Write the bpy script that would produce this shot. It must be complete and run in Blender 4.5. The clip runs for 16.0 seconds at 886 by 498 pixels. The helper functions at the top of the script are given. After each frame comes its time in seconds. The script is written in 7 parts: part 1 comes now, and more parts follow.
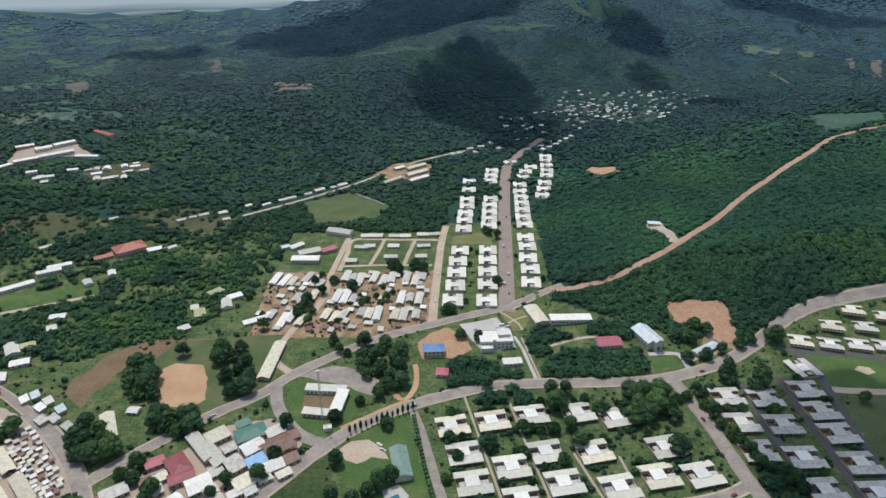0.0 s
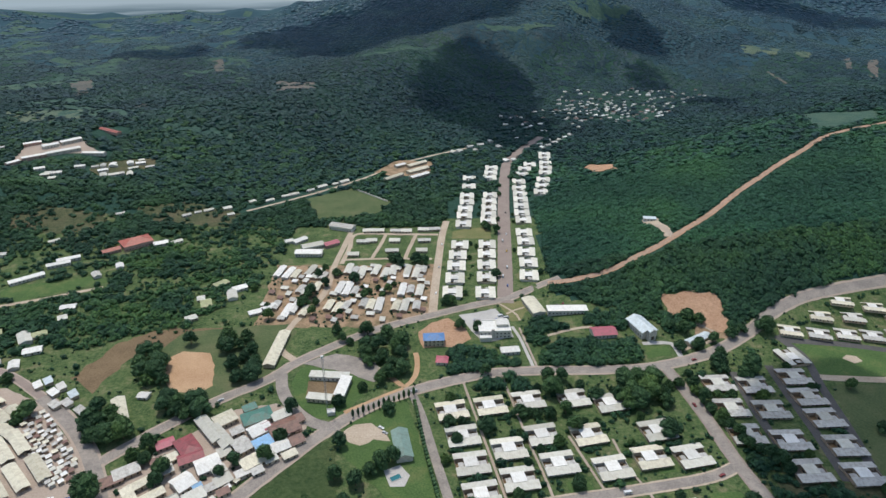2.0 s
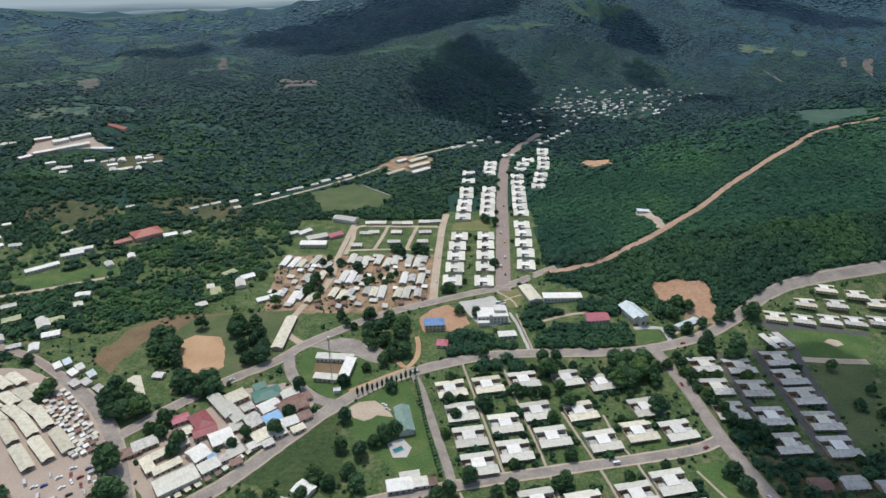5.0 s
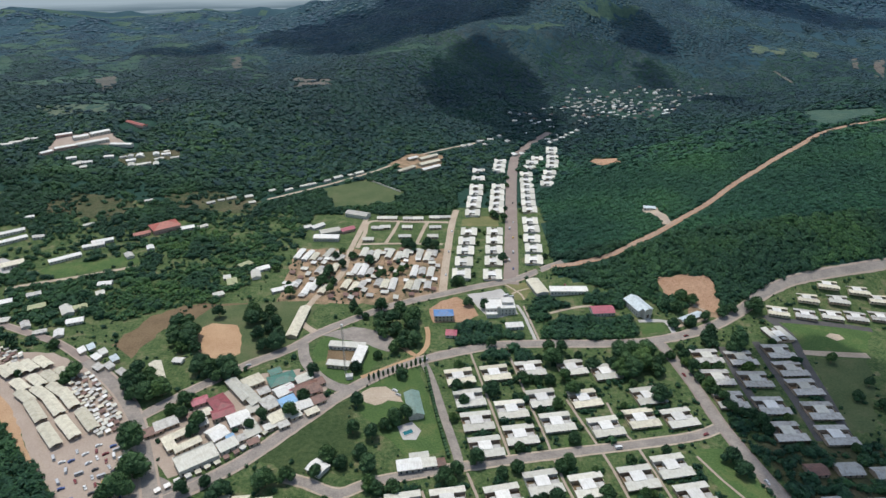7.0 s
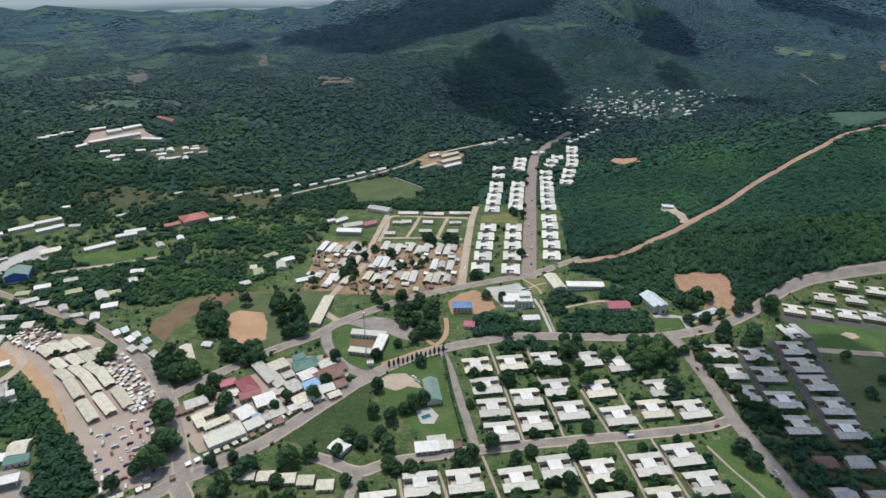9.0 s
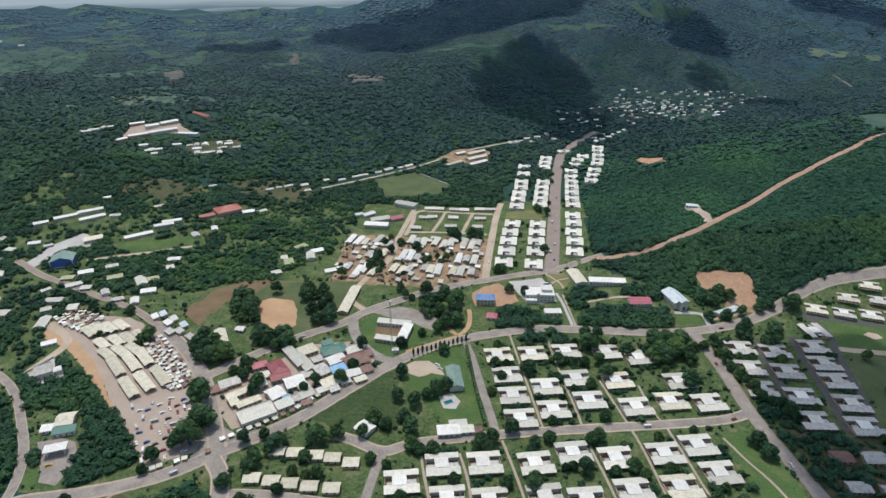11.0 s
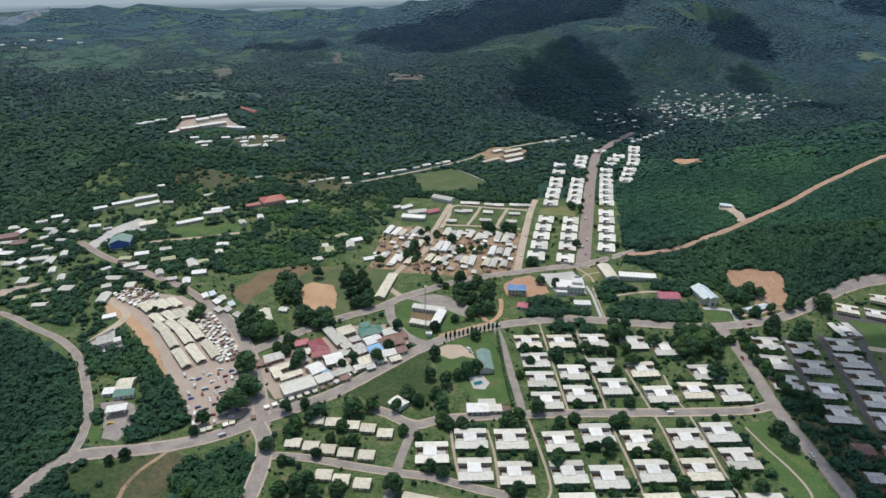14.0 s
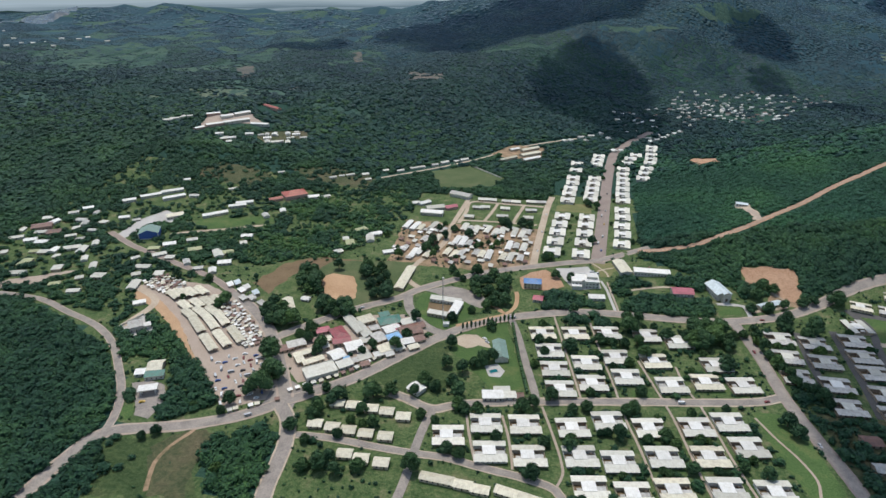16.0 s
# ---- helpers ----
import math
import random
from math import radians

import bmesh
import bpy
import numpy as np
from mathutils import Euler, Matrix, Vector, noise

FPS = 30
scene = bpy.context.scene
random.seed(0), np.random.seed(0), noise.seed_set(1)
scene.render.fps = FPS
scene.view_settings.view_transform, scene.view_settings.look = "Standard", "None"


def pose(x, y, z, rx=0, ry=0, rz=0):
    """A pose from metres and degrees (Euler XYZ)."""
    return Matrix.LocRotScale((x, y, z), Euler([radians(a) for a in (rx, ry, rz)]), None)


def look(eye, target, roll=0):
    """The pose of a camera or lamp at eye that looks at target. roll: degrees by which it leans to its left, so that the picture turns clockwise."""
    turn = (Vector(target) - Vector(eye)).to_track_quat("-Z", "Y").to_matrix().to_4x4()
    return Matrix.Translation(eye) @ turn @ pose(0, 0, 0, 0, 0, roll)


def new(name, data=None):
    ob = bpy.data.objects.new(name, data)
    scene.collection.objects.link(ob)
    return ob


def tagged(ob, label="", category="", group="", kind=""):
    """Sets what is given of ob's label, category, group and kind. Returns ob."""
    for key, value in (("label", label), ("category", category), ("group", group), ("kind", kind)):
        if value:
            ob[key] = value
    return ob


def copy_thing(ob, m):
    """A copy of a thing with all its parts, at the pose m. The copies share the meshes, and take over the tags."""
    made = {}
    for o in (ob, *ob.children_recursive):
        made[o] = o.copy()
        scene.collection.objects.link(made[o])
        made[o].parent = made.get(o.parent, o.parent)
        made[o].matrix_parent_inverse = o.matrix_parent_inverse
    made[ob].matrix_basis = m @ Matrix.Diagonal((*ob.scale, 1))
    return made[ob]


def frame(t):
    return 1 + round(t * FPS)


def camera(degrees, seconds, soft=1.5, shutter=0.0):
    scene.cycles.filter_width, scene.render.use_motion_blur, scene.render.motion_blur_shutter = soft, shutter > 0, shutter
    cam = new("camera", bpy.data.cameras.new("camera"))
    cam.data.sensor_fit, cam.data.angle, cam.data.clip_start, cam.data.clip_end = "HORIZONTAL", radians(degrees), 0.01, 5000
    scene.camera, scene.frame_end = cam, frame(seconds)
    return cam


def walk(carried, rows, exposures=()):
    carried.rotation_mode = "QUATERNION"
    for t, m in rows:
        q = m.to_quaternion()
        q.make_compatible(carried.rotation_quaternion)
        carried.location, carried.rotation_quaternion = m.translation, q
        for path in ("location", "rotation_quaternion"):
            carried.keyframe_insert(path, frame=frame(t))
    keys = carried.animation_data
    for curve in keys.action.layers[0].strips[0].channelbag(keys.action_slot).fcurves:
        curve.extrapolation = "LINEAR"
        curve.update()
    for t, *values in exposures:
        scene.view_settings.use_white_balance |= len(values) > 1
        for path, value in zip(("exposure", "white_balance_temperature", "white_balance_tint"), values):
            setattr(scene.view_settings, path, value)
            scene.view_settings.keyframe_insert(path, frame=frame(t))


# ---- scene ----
cam = camera(72.30, 16.0)
PATH = [
    (0.0, pose(0.00, -0.00, 290.00, 64.905, 0.224, -0.105)),
    (0.5, pose(0.20, -3.93, 289.86, 64.920, 0.188, -0.075)),
    (1.0, pose(0.23, -8.09, 289.94, 64.921, 0.189, -0.053)),
    (1.5, pose(0.15, -12.26, 289.81, 64.948, 0.193, -0.058)),
    (2.0, pose(0.31, -16.51, 289.88, 64.951, 0.163, -0.030)),
    (2.5, pose(0.04, -20.82, 290.28, 64.933, 0.119, -0.049)),
    (3.0, pose(0.18, -24.95, 290.64, 64.907, 0.113, -0.034)),
    (3.5, pose(0.45, -29.27, 290.69, 64.904, 0.122, 0.001)),
    (4.0, pose(0.72, -33.22, 290.85, 64.886, 0.136, 0.012)),
    (6.5, pose(0.35, -54.60, 291.92, 64.917, 0.074, 0.239)),
    (7.0, pose(0.31, -58.60, 292.09, 64.917, 0.066, 1.034)),
    (7.5, pose(0.34, -62.95, 292.25, 64.939, 0.064, 1.734)),
    (8.0, pose(0.26, -66.97, 292.58, 64.933, 0.045, 2.276)),
    (8.5, pose(0.37, -71.00, 292.55, 64.944, 0.038, 2.701)),
    (9.0, pose(0.49, -74.99, 292.83, 64.927, -0.001, 3.087)),
    (11.5, pose(1.66, -95.91, 293.80, 64.926, -0.000, 6.532)),
    (12.0, pose(2.21, -100.16, 293.77, 64.949, -0.010, 7.464)),
    (12.5, pose(3.20, -104.21, 294.35, 64.916, 0.033, 8.181)),
    (13.0, pose(3.89, -108.16, 294.43, 64.931, 0.032, 8.682)),
    (13.5, pose(4.12, -112.46, 294.36, 64.964, -0.022, 9.032)),
    (14.0, pose(4.54, -116.81, 294.16, 64.993, -0.026, 9.253)),
    (14.5, pose(4.71, -121.22, 294.02, 65.016, -0.046, 9.395)),
    (15.0, pose(5.03, -125.44, 293.96, 65.015, -0.050, 9.516)),
    (15.5, pose(5.30, -129.16, 293.89, 65.020, -0.079, 9.584)),
    (16.0, pose(5.73, -133.44, 294.13, 65.017, -0.085, 10.971)),
]
walk(cam, PATH, [(0.0, 0.0, 6350, 9), (16.0, 0.0, 6350, 9)])

# ---- world, sun and clouds ----
SUN_ELEVATION, SUN_AZIMUTH = radians(70), radians(-28)
world = bpy.data.worlds.new("sky")
world.use_nodes = True
scene.world = world
wn, wl = world.node_tree.nodes, world.node_tree.links
sky = wn.new("ShaderNodeTexSky")
sky.sky_type, sky.sun_disc = "NISHITA", False
sky.sun_elevation, sky.sun_rotation = SUN_ELEVATION, SUN_AZIMUTH
sky.air_density, sky.dust_density = 1.4, 2.0
wl.new(sky.outputs[0], wn["Background"].inputs[0])
wn["Background"].inputs[1].default_value = 0.14
SUN_WAY = Vector((math.sin(SUN_AZIMUTH) * math.cos(SUN_ELEVATION), math.cos(SUN_AZIMUTH) * math.cos(SUN_ELEVATION), math.sin(SUN_ELEVATION)))
lamp = bpy.data.lights.new("sun", "SUN")
lamp.energy, lamp.angle, lamp.color = 2.66, radians(0.6), (1.0, 0.95, 0.87)
sun = new("sun", lamp)
sun.matrix_world = look(SUN_WAY * 3000, (0, 0, 0))


# ---- small tools ----
def sst(a, b, v):
    u = np.clip((np.asarray(v, float) - a) / (b - a), 0, 1)
    return u * u * (3 - 2 * u)


CREST = ((-600, 960, 34, 130), (-283, 1263, 66, 200), (-188, 1520, 92, 230), (-60, 1690, 104, 230), (150, 1790, 120, 220), (390, 2080, 150, 260))


def h(x, y):
    """Height of the land."""
    x, y = np.asarray(x, float), np.asarray(y, float)
    spur = 102 * (1 - np.exp(-np.maximum(0, x - 90 - (y - 480) * 0.05) / 340)) * sst(400, 570, y)
    spur = spur * (1 - sst(0, 230, y - 690 - 0.55 * (x - 130)) * (1 - 0.25 * sst(500, 1100, x)))
    left = 42 * sst(250, 650, -x) * sst(450, 950, y)
    plain = 34 * sst(900, 1900, y) * (1 - sst(-100, 400, x))
    hill = np.zeros(np.shape(x))
    for (x0, y0, z0, w0), (x1, y1, z1, w1) in zip(CREST, CREST[1:]):
        dx, dy = x1 - x0, y1 - y0
        u = np.clip(((x - x0) * dx + (y - y0) * dy) / (dx * dx + dy * dy), 0, 1)
        away = np.hypot(x - x0 - u * dx, y - y0 - u * dy) / (w0 + (w1 - w0) * u)
        hill = np.maximum(hill, (z0 + (z1 - z0) * u) * np.exp(-away * away))
    peak = 205 * np.exp(-(((x - 350) / np.where(x < 350, 560, 520)) ** 2) - ((y - 2250) / np.where(y < 2250, 400, 900)) ** 2)
    back = 190 * np.exp(-(((x - 500) / np.where(x < 500, 1250, 2600)) ** 2) - ((y - 3200) / 800) ** 2)
    low = 35 * sst(1400, 2600, y) * sst(0, 900, x)
    rim = -170 * sst(3500, 4300, y) * (1 - sst(-900, -300, x))
    base = np.maximum(left, plain)
    both = np.sqrt((hill * hill + base * base) * 0.5 + 0.5 * np.maximum(hill, base) ** 2)
    return spur + np.maximum(both, peak) + 0.25 * np.minimum(both, peak) + back * (1 - 0.6 * sst(0, 205, peak)) + low + rim


def roughness(x, y):
    """Knolls and spurs of the far hills, added to the height of the land."""
    far, near = sst(1950, 2800, y), sst(900, 1700, y)
    return near * noise.fractal(Vector((x * 0.006, y * 0.006, 3.0)), 1.0, 2.0, 5) * (13 + 9 * sst(1300, 2000, y)) + far * noise.fractal(Vector((x * 0.0017, y * 0.0017, 9.0)), 1.0, 2.0, 3) * 55


def inside(poly, x, y):
    x, y = np.asarray(x, float), np.asarray(y, float)
    hit = np.zeros(x.shape, bool)
    for (x0, y0), (x1, y1) in zip(poly, poly[1:] + poly[:1]):
        if y0 != y1:
            hit ^= ((y0 > y) != (y1 > y)) & (x < (x1 - x0) * (y - y0) / (y1 - y0) + x0)
    return hit


def near_line(pts, x, y):
    """Distance from points to a line of points."""
    x, y = np.asarray(x, float), np.asarray(y, float)
    best = np.full(x.shape, 1e9)
    for (x0, y0), (x1, y1) in zip(pts, pts[1:]):
        dx, dy = x1 - x0, y1 - y0
        u = np.clip(((x - x0) * dx + (y - y0) * dy) / (dx * dx + dy * dy + 1e-9), 0, 1)
        best = np.minimum(best, np.hypot(x - x0 - u * dx, y - y0 - u * dy))
    return best


def mesh_of(name, verts, faces, material, smooth=False):
    me = bpy.data.meshes.new(name)
    me.from_pydata(verts, [], faces)
    me.materials.append(material)
    if smooth:
        me.polygons.foreach_set("use_smooth", [True] * len(me.polygons))
    me.update()
    return me


def part(name, bm, material, parent, label=""):
    """Links a bmesh as one mesh object under a thing."""
    me = bpy.data.meshes.new(name)
    bm.to_mesh(me)
    bm.free()
    me.materials.append(material)
    ob = new(name, me)
    ob.parent = parent
    return tagged(ob, label)


def box(bm, x0, x1, y0, y1, z0, z1):
    v = [bm.verts.new(p) for p in ((x0, y0, z0), (x1, y0, z0), (x1, y1, z0), (x0, y1, z0), (x0, y0, z1), (x1, y0, z1), (x1, y1, z1), (x0, y1, z1))]
    for f in ((3, 2, 1, 0), (4, 5, 6, 7), (0, 1, 5, 4), (1, 2, 6, 5), (2, 3, 7, 6), (3, 0, 4, 7)):
        bm.faces.new([v[i] for i in f])
    return v


def slab(bm, corners, thick):
    """A sheet of four or more corners with thickness downwards."""
    top = [bm.verts.new(c) for c in corners]
    low = [bm.verts.new((c[0], c[1], c[2] - thick)) for c in corners]
    bm.faces.new(top)
    bm.faces.new(low[::-1])
    n = len(corners)
    for i in range(n):
        j = (i + 1) % n
        bm.faces.new((top[j], top[i], low[i], low[j]))


def boxes(*sizes):
    bm = bmesh.new()
    for s in sizes:
        box(bm, *s)
    return bm


def thing(name, label, category, group="", m=None):
    ob = new(name)
    ob.empty_display_size = 0.5
    if m is not None:
        ob.matrix_world = m
    return tagged(ob, label, category, group)


def stand(x, y, turn=0, up=0.0):
    return pose(x, y, float(h(x, y)) + up, 0, 0, turn)


# ---- materials ----
def material(name, build):
    m = bpy.data.materials.new(name)
    m.use_nodes = True
    n, l = m.node_tree.nodes, m.node_tree.links
    build(n, l, n["Principled BSDF"])
    return m


def noise_node(n, l, coords, scale, detail=4, rough=0.6):
    t = n.new("ShaderNodeTexNoise")
    t.inputs["Scale"].default_value, t.inputs["Detail"].default_value, t.inputs["Roughness"].default_value = scale, detail, rough
    l.new(coords, t.inputs["Vector"])
    return t.outputs["Fac"]


def ramp(n, l, fac, stops):
    r = n.new("ShaderNodeValToRGB")
    e = r.color_ramp.elements
    while len(e) < len(stops):
        e.new(0.5)
    for k, (p, c) in zip(e, stops):
        k.position, k.color = p, (*c, 1)
    l.new(fac, r.inputs[0])
    return r.outputs[0]


def blend(n, l, fac, a, b, mode="MIX"):
    m = n.new("ShaderNodeMix")
    m.data_type, m.blend_type = "RGBA", mode
    for socket, v in ((m.inputs[0], fac), (m.inputs[6], a), (m.inputs[7], b)):
        if isinstance(v, (int, float)):
            socket.default_value = v
        elif isinstance(v, tuple):
            socket.default_value = (*v, 1)
        else:
            l.new(v, socket)
    return m.outputs[2]


def bump(n, l, fac, p, strength, distance):
    b = n.new("ShaderNodeBump")
    b.inputs["Strength"].default_value, b.inputs["Distance"].default_value = strength, distance
    l.new(fac, b.inputs["Height"])
    l.new(b.outputs[0], p.inputs["Normal"])


def geo_random(n):
    return n.new("ShaderNodeNewGeometry").outputs["Random Per Island"]


def ob_random(n):
    return n.new("ShaderNodeObjectInfo").outputs["Random"]


def earth(name, stops_large, stops_small, scale_large, scale_small, rough=0.95, relief=0.3, mix=0.5):
    """Soil, grass and paving: large patches with fine grain over them, in world metres."""
    def build(n, l, p):
        c = n.new("ShaderNodeNewGeometry").outputs["Position"]
        big = ramp(n, l, noise_node(n, l, c, scale_large, 5, 0.62), stops_large)
        fine = noise_node(n, l, c, scale_small, 6, 0.7)
        l.new(blend(n, l, mix, big, ramp(n, l, fine, stops_small)), p.inputs["Base Color"])
        p.inputs["Roughness"].default_value = rough
        p.inputs["Specular IOR Level"].default_value = 0.15
        bump(n, l, fine, p, relief, 1.0 / scale_small)
    return material(name, build)


def foliage(name, dark, mid, light, grain, relief, islands=True, sheen=0.02, vary=1.0):
    def build(n, l, p):
        c = n.new("ShaderNodeNewGeometry").outputs["Position"]
        fine = noise_node(n, l, c, grain, 5, 0.75)
        leaf = ramp(n, l, fine, ((0.38, dark), (0.51, mid), (0.65, light)))
        stand_ = noise_node(n, l, c, 0.014 if vary > 0.8 else 0.0065, 4, 0.6)
        tone = ramp(n, l, stand_, ((0.34, (0.55, 0.68, 0.78)), (0.5, (0.95, 0.98, 0.98)), (0.66, (1.5, 1.35, 1.0))))
        each = ramp(n, l, geo_random(n) if islands else ob_random(n), ((0.0, (1 - 0.3 * vary, 1 - 0.24 * vary, 1 - 0.26 * vary)), (0.6, (1.0, 1.0, 1.0)), (1.0, (1 + 0.35 * vary, 1 + 0.22 * vary, 1 - 0.05 * vary))))
        col = blend(n, l, 1.0, blend(n, l, 1.0, leaf, tone, "MULTIPLY"), each, "MULTIPLY")
        l.new(col, p.inputs["Base Color"])
        p.inputs["Roughness"].default_value = 0.6
        p.inputs["Specular IOR Level"].default_value = 0.18
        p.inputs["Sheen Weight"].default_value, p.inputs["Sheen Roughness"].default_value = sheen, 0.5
        # Blue sheen tint imitates a trace of haze on leaves seen at grazing angles.
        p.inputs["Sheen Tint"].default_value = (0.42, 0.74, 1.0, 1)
        bump(n, l, fine, p, relief, 1.2 / grain)
    return material(name, build)


def sheet(name, base, worn, rib=2.2, rough=0.55, metal=0.0):
    """Corrugated roof sheets, weathered, with ribs down the slope and joints across."""
    def build(n, l, p):
        c = n.new("ShaderNodeTexCoord").outputs["Object"]
        g = n.new("ShaderNodeNewGeometry").outputs["Position"]
        w = n.new("ShaderNodeTexWave")
        w.inputs["Scale"].default_value, w.inputs["Distortion"].default_value = rib, 0.0
        l.new(c, w.inputs["Vector"])
        stain = noise_node(n, l, g, 0.35, 5, 0.65)
        streak = n.new("ShaderNodeMapping")
        streak.inputs["Scale"].default_value = (2.2, 0.25, 1)
        l.new(c, streak.inputs["Vector"])
        run = noise_node(n, l, streak.outputs[0], 1.0, 4, 0.6)
        col = ramp(n, l, stain, ((0.36, worn), (0.56, base)))
        tint = ramp(n, l, run, ((0.3, (0.8, 0.79, 0.76)), (0.62, (1.0, 1.0, 1.0))))
        each = ramp(n, l, ob_random(n), ((0.0, (0.8, 0.79, 0.76)), (0.5, (0.98, 0.98, 0.97)), (1.0, (1.06, 1.05, 1.02))))
        l.new(blend(n, l, 1.0, blend(n, l, 1.0, col, tint, "MULTIPLY"), each, "MULTIPLY"), p.inputs["Base Color"])
        p.inputs["Roughness"].default_value, p.inputs["Metallic"].default_value = rough, metal
        bump(n, l, w.outputs["Fac"], p, 0.35, 0.03)
    return material(name, build)


def plaster(name, base, dirt, rough=0.9):
    def build(n, l, p):
        g = n.new("ShaderNodeNewGeometry").outputs["Position"]
        s = noise_node(n, l, g, 0.7, 6, 0.7)
        col = ramp(n, l, s, ((0.3, dirt), (0.6, base)))
        each = ramp(n, l, ob_random(n), ((0.0, (0.78, 0.77, 0.75)), (1.0, (1.05, 1.05, 1.05))))
        l.new(blend(n, l, 1.0, col, each, "MULTIPLY"), p.inputs["Base Color"])
        p.inputs["Roughness"].default_value = rough
        bump(n, l, noise_node(n, l, g, 6, 4), p, 0.15, 0.05)
    return material(name, build)


def paint(name, colour, rough=0.4, metal=0.0, vary=0.0):
    def build(n, l, p):
        g = n.new("ShaderNodeNewGeometry").outputs["Position"]
        s = noise_node(n, l, g, 3.0, 4)
        l.new(blend(n, l, s, tuple(0.8 * v for v in colour), colour), p.inputs["Base Color"])
        p.inputs["Roughness"].default_value, p.inputs["Metallic"].default_value = rough, metal
    return material(name, build)


def plain(name, colour, rough):
    def build(n, l, p):
        p.inputs["Base Color"].default_value, p.inputs["Roughness"].default_value = (*colour, 1), rough
    return material(name, build)


GROUND = earth("town_ground", ((0.36, (0.034, 0.068, 0.024)), (0.46, (0.07, 0.115, 0.042)), (0.56, (0.115, 0.155, 0.062)), (0.66, (0.25, 0.21, 0.125))), ((0.38, (0.022, 0.054, 0.016)), (0.5, (0.08, 0.125, 0.046)), (0.66, (0.21, 0.205, 0.105))), 0.075, 0.4, relief=0.7)
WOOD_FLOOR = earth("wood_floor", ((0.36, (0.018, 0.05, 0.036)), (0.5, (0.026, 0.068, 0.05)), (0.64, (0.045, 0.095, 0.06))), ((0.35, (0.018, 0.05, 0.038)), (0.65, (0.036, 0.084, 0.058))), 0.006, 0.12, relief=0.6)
# Woodland floor and meadow of the distance, with blue haze put into the colour.
HAZED_FAR_FLOOR = earth("hazed_far_woodland", ((0.38, (0.02132, 0.05576, 0.07544)), (0.5, (0.02788, 0.06888, 0.08856)), (0.62, (0.041, 0.08856, 0.09676))), ((0.35, (0.02132, 0.05576, 0.07544)), (0.65, (0.03444, 0.07872, 0.09676))), 0.004, 0.06, relief=0.2)
HAZED_FAR_MEADOW = earth("hazed_far_meadow", ((0.36, (0.03696, 0.08096, 0.06864)), (0.5, (0.05456, 0.1056, 0.07744)), (0.64, (0.0836, 0.1302, 0.088))), ((0.38, (0.0352, 0.07568, 0.06512)), (0.62, (0.0748, 0.1214, 0.08624))), 0.01, 0.08, relief=0.4)
HILL_ROAD = earth("pinkish_road_earth", ((0.34, (0.33, 0.215, 0.15)), (0.66, (0.48, 0.335, 0.25))), ((0.35, (0.26, 0.165, 0.115)), (0.65, (0.52, 0.38, 0.29))), 0.05, 0.5, relief=0.7)
SPORTS = earth("worn_sports_grass", ((0.34, (0.06, 0.095, 0.04)), (0.52, (0.095, 0.125, 0.055)), (0.68, (0.15, 0.15, 0.08))), ((0.38, (0.05, 0.08, 0.034)), (0.64, (0.13, 0.145, 0.07))), 0.04, 0.6)
# Distant dry fields and soil, dulled in colour as if seen through haze.
HAZED_FAR_DRY = earth("hazed_far_dry_field", ((0.36, (0.07, 0.115, 0.08)), (0.64, (0.15, 0.17, 0.11))), ((0.38, (0.06, 0.1, 0.075)), (0.62, (0.13, 0.16, 0.11))), 0.01, 0.1, relief=0.4)
HAZED_FAR_SOIL = earth("hazed_far_bare_soil", ((0.36, (0.11, 0.115, 0.1)), (0.64, (0.17, 0.14, 0.12))), ((0.38, (0.09, 0.1, 0.09)), (0.62, (0.16, 0.14, 0.12))), 0.01, 0.1, relief=0.4)
ASPHALT = earth("asphalt", ((0.36, (0.19, 0.165, 0.145)), (0.5, (0.27, 0.235, 0.205)), (0.64, (0.36, 0.31, 0.26))), ((0.35, (0.16, 0.145, 0.13)), (0.65, (0.36, 0.32, 0.28))), 0.09, 0.9, 0.9, 0.1)
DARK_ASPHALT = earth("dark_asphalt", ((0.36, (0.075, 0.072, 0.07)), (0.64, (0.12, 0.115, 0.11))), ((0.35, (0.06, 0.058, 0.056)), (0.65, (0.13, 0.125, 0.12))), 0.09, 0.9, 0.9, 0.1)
RED_ASPHALT = earth("reddish_asphalt", ((0.35, (0.23, 0.18, 0.155)), (0.65, (0.31, 0.25, 0.215))), ((0.35, (0.18, 0.145, 0.125)), (0.65, (0.34, 0.28, 0.24))), 0.06, 1.6, 0.9, 0.1)
DIRT = earth("bare_earth", ((0.34, (0.36, 0.215, 0.12)), (0.66, (0.52, 0.35, 0.21))), ((0.35, (0.3, 0.18, 0.1)), (0.65, (0.55, 0.38, 0.24))), 0.05, 0.9)
RED_DIRT = earth("red_earth", ((0.34, (0.36, 0.2, 0.115)), (0.66, (0.52, 0.33, 0.21))), ((0.35, (0.24, 0.14, 0.08)), (0.65, (0.56, 0.37, 0.25))), 0.09, 0.5, relief=0.7)
PALE_DIRT = earth("pale_earth", ((0.34, (0.36, 0.28, 0.2)), (0.66, (0.52, 0.43, 0.33))), ((0.35, (0.28, 0.22, 0.16)), (0.65, (0.55, 0.46, 0.36))), 0.05, 0.8)
YARD = earth("dusty_yard", ((0.34, (0.33, 0.26, 0.205)), (0.66, (0.43, 0.35, 0.285))), ((0.35, (0.27, 0.21, 0.165)), (0.65, (0.47, 0.39, 0.32))), 0.05, 0.9)
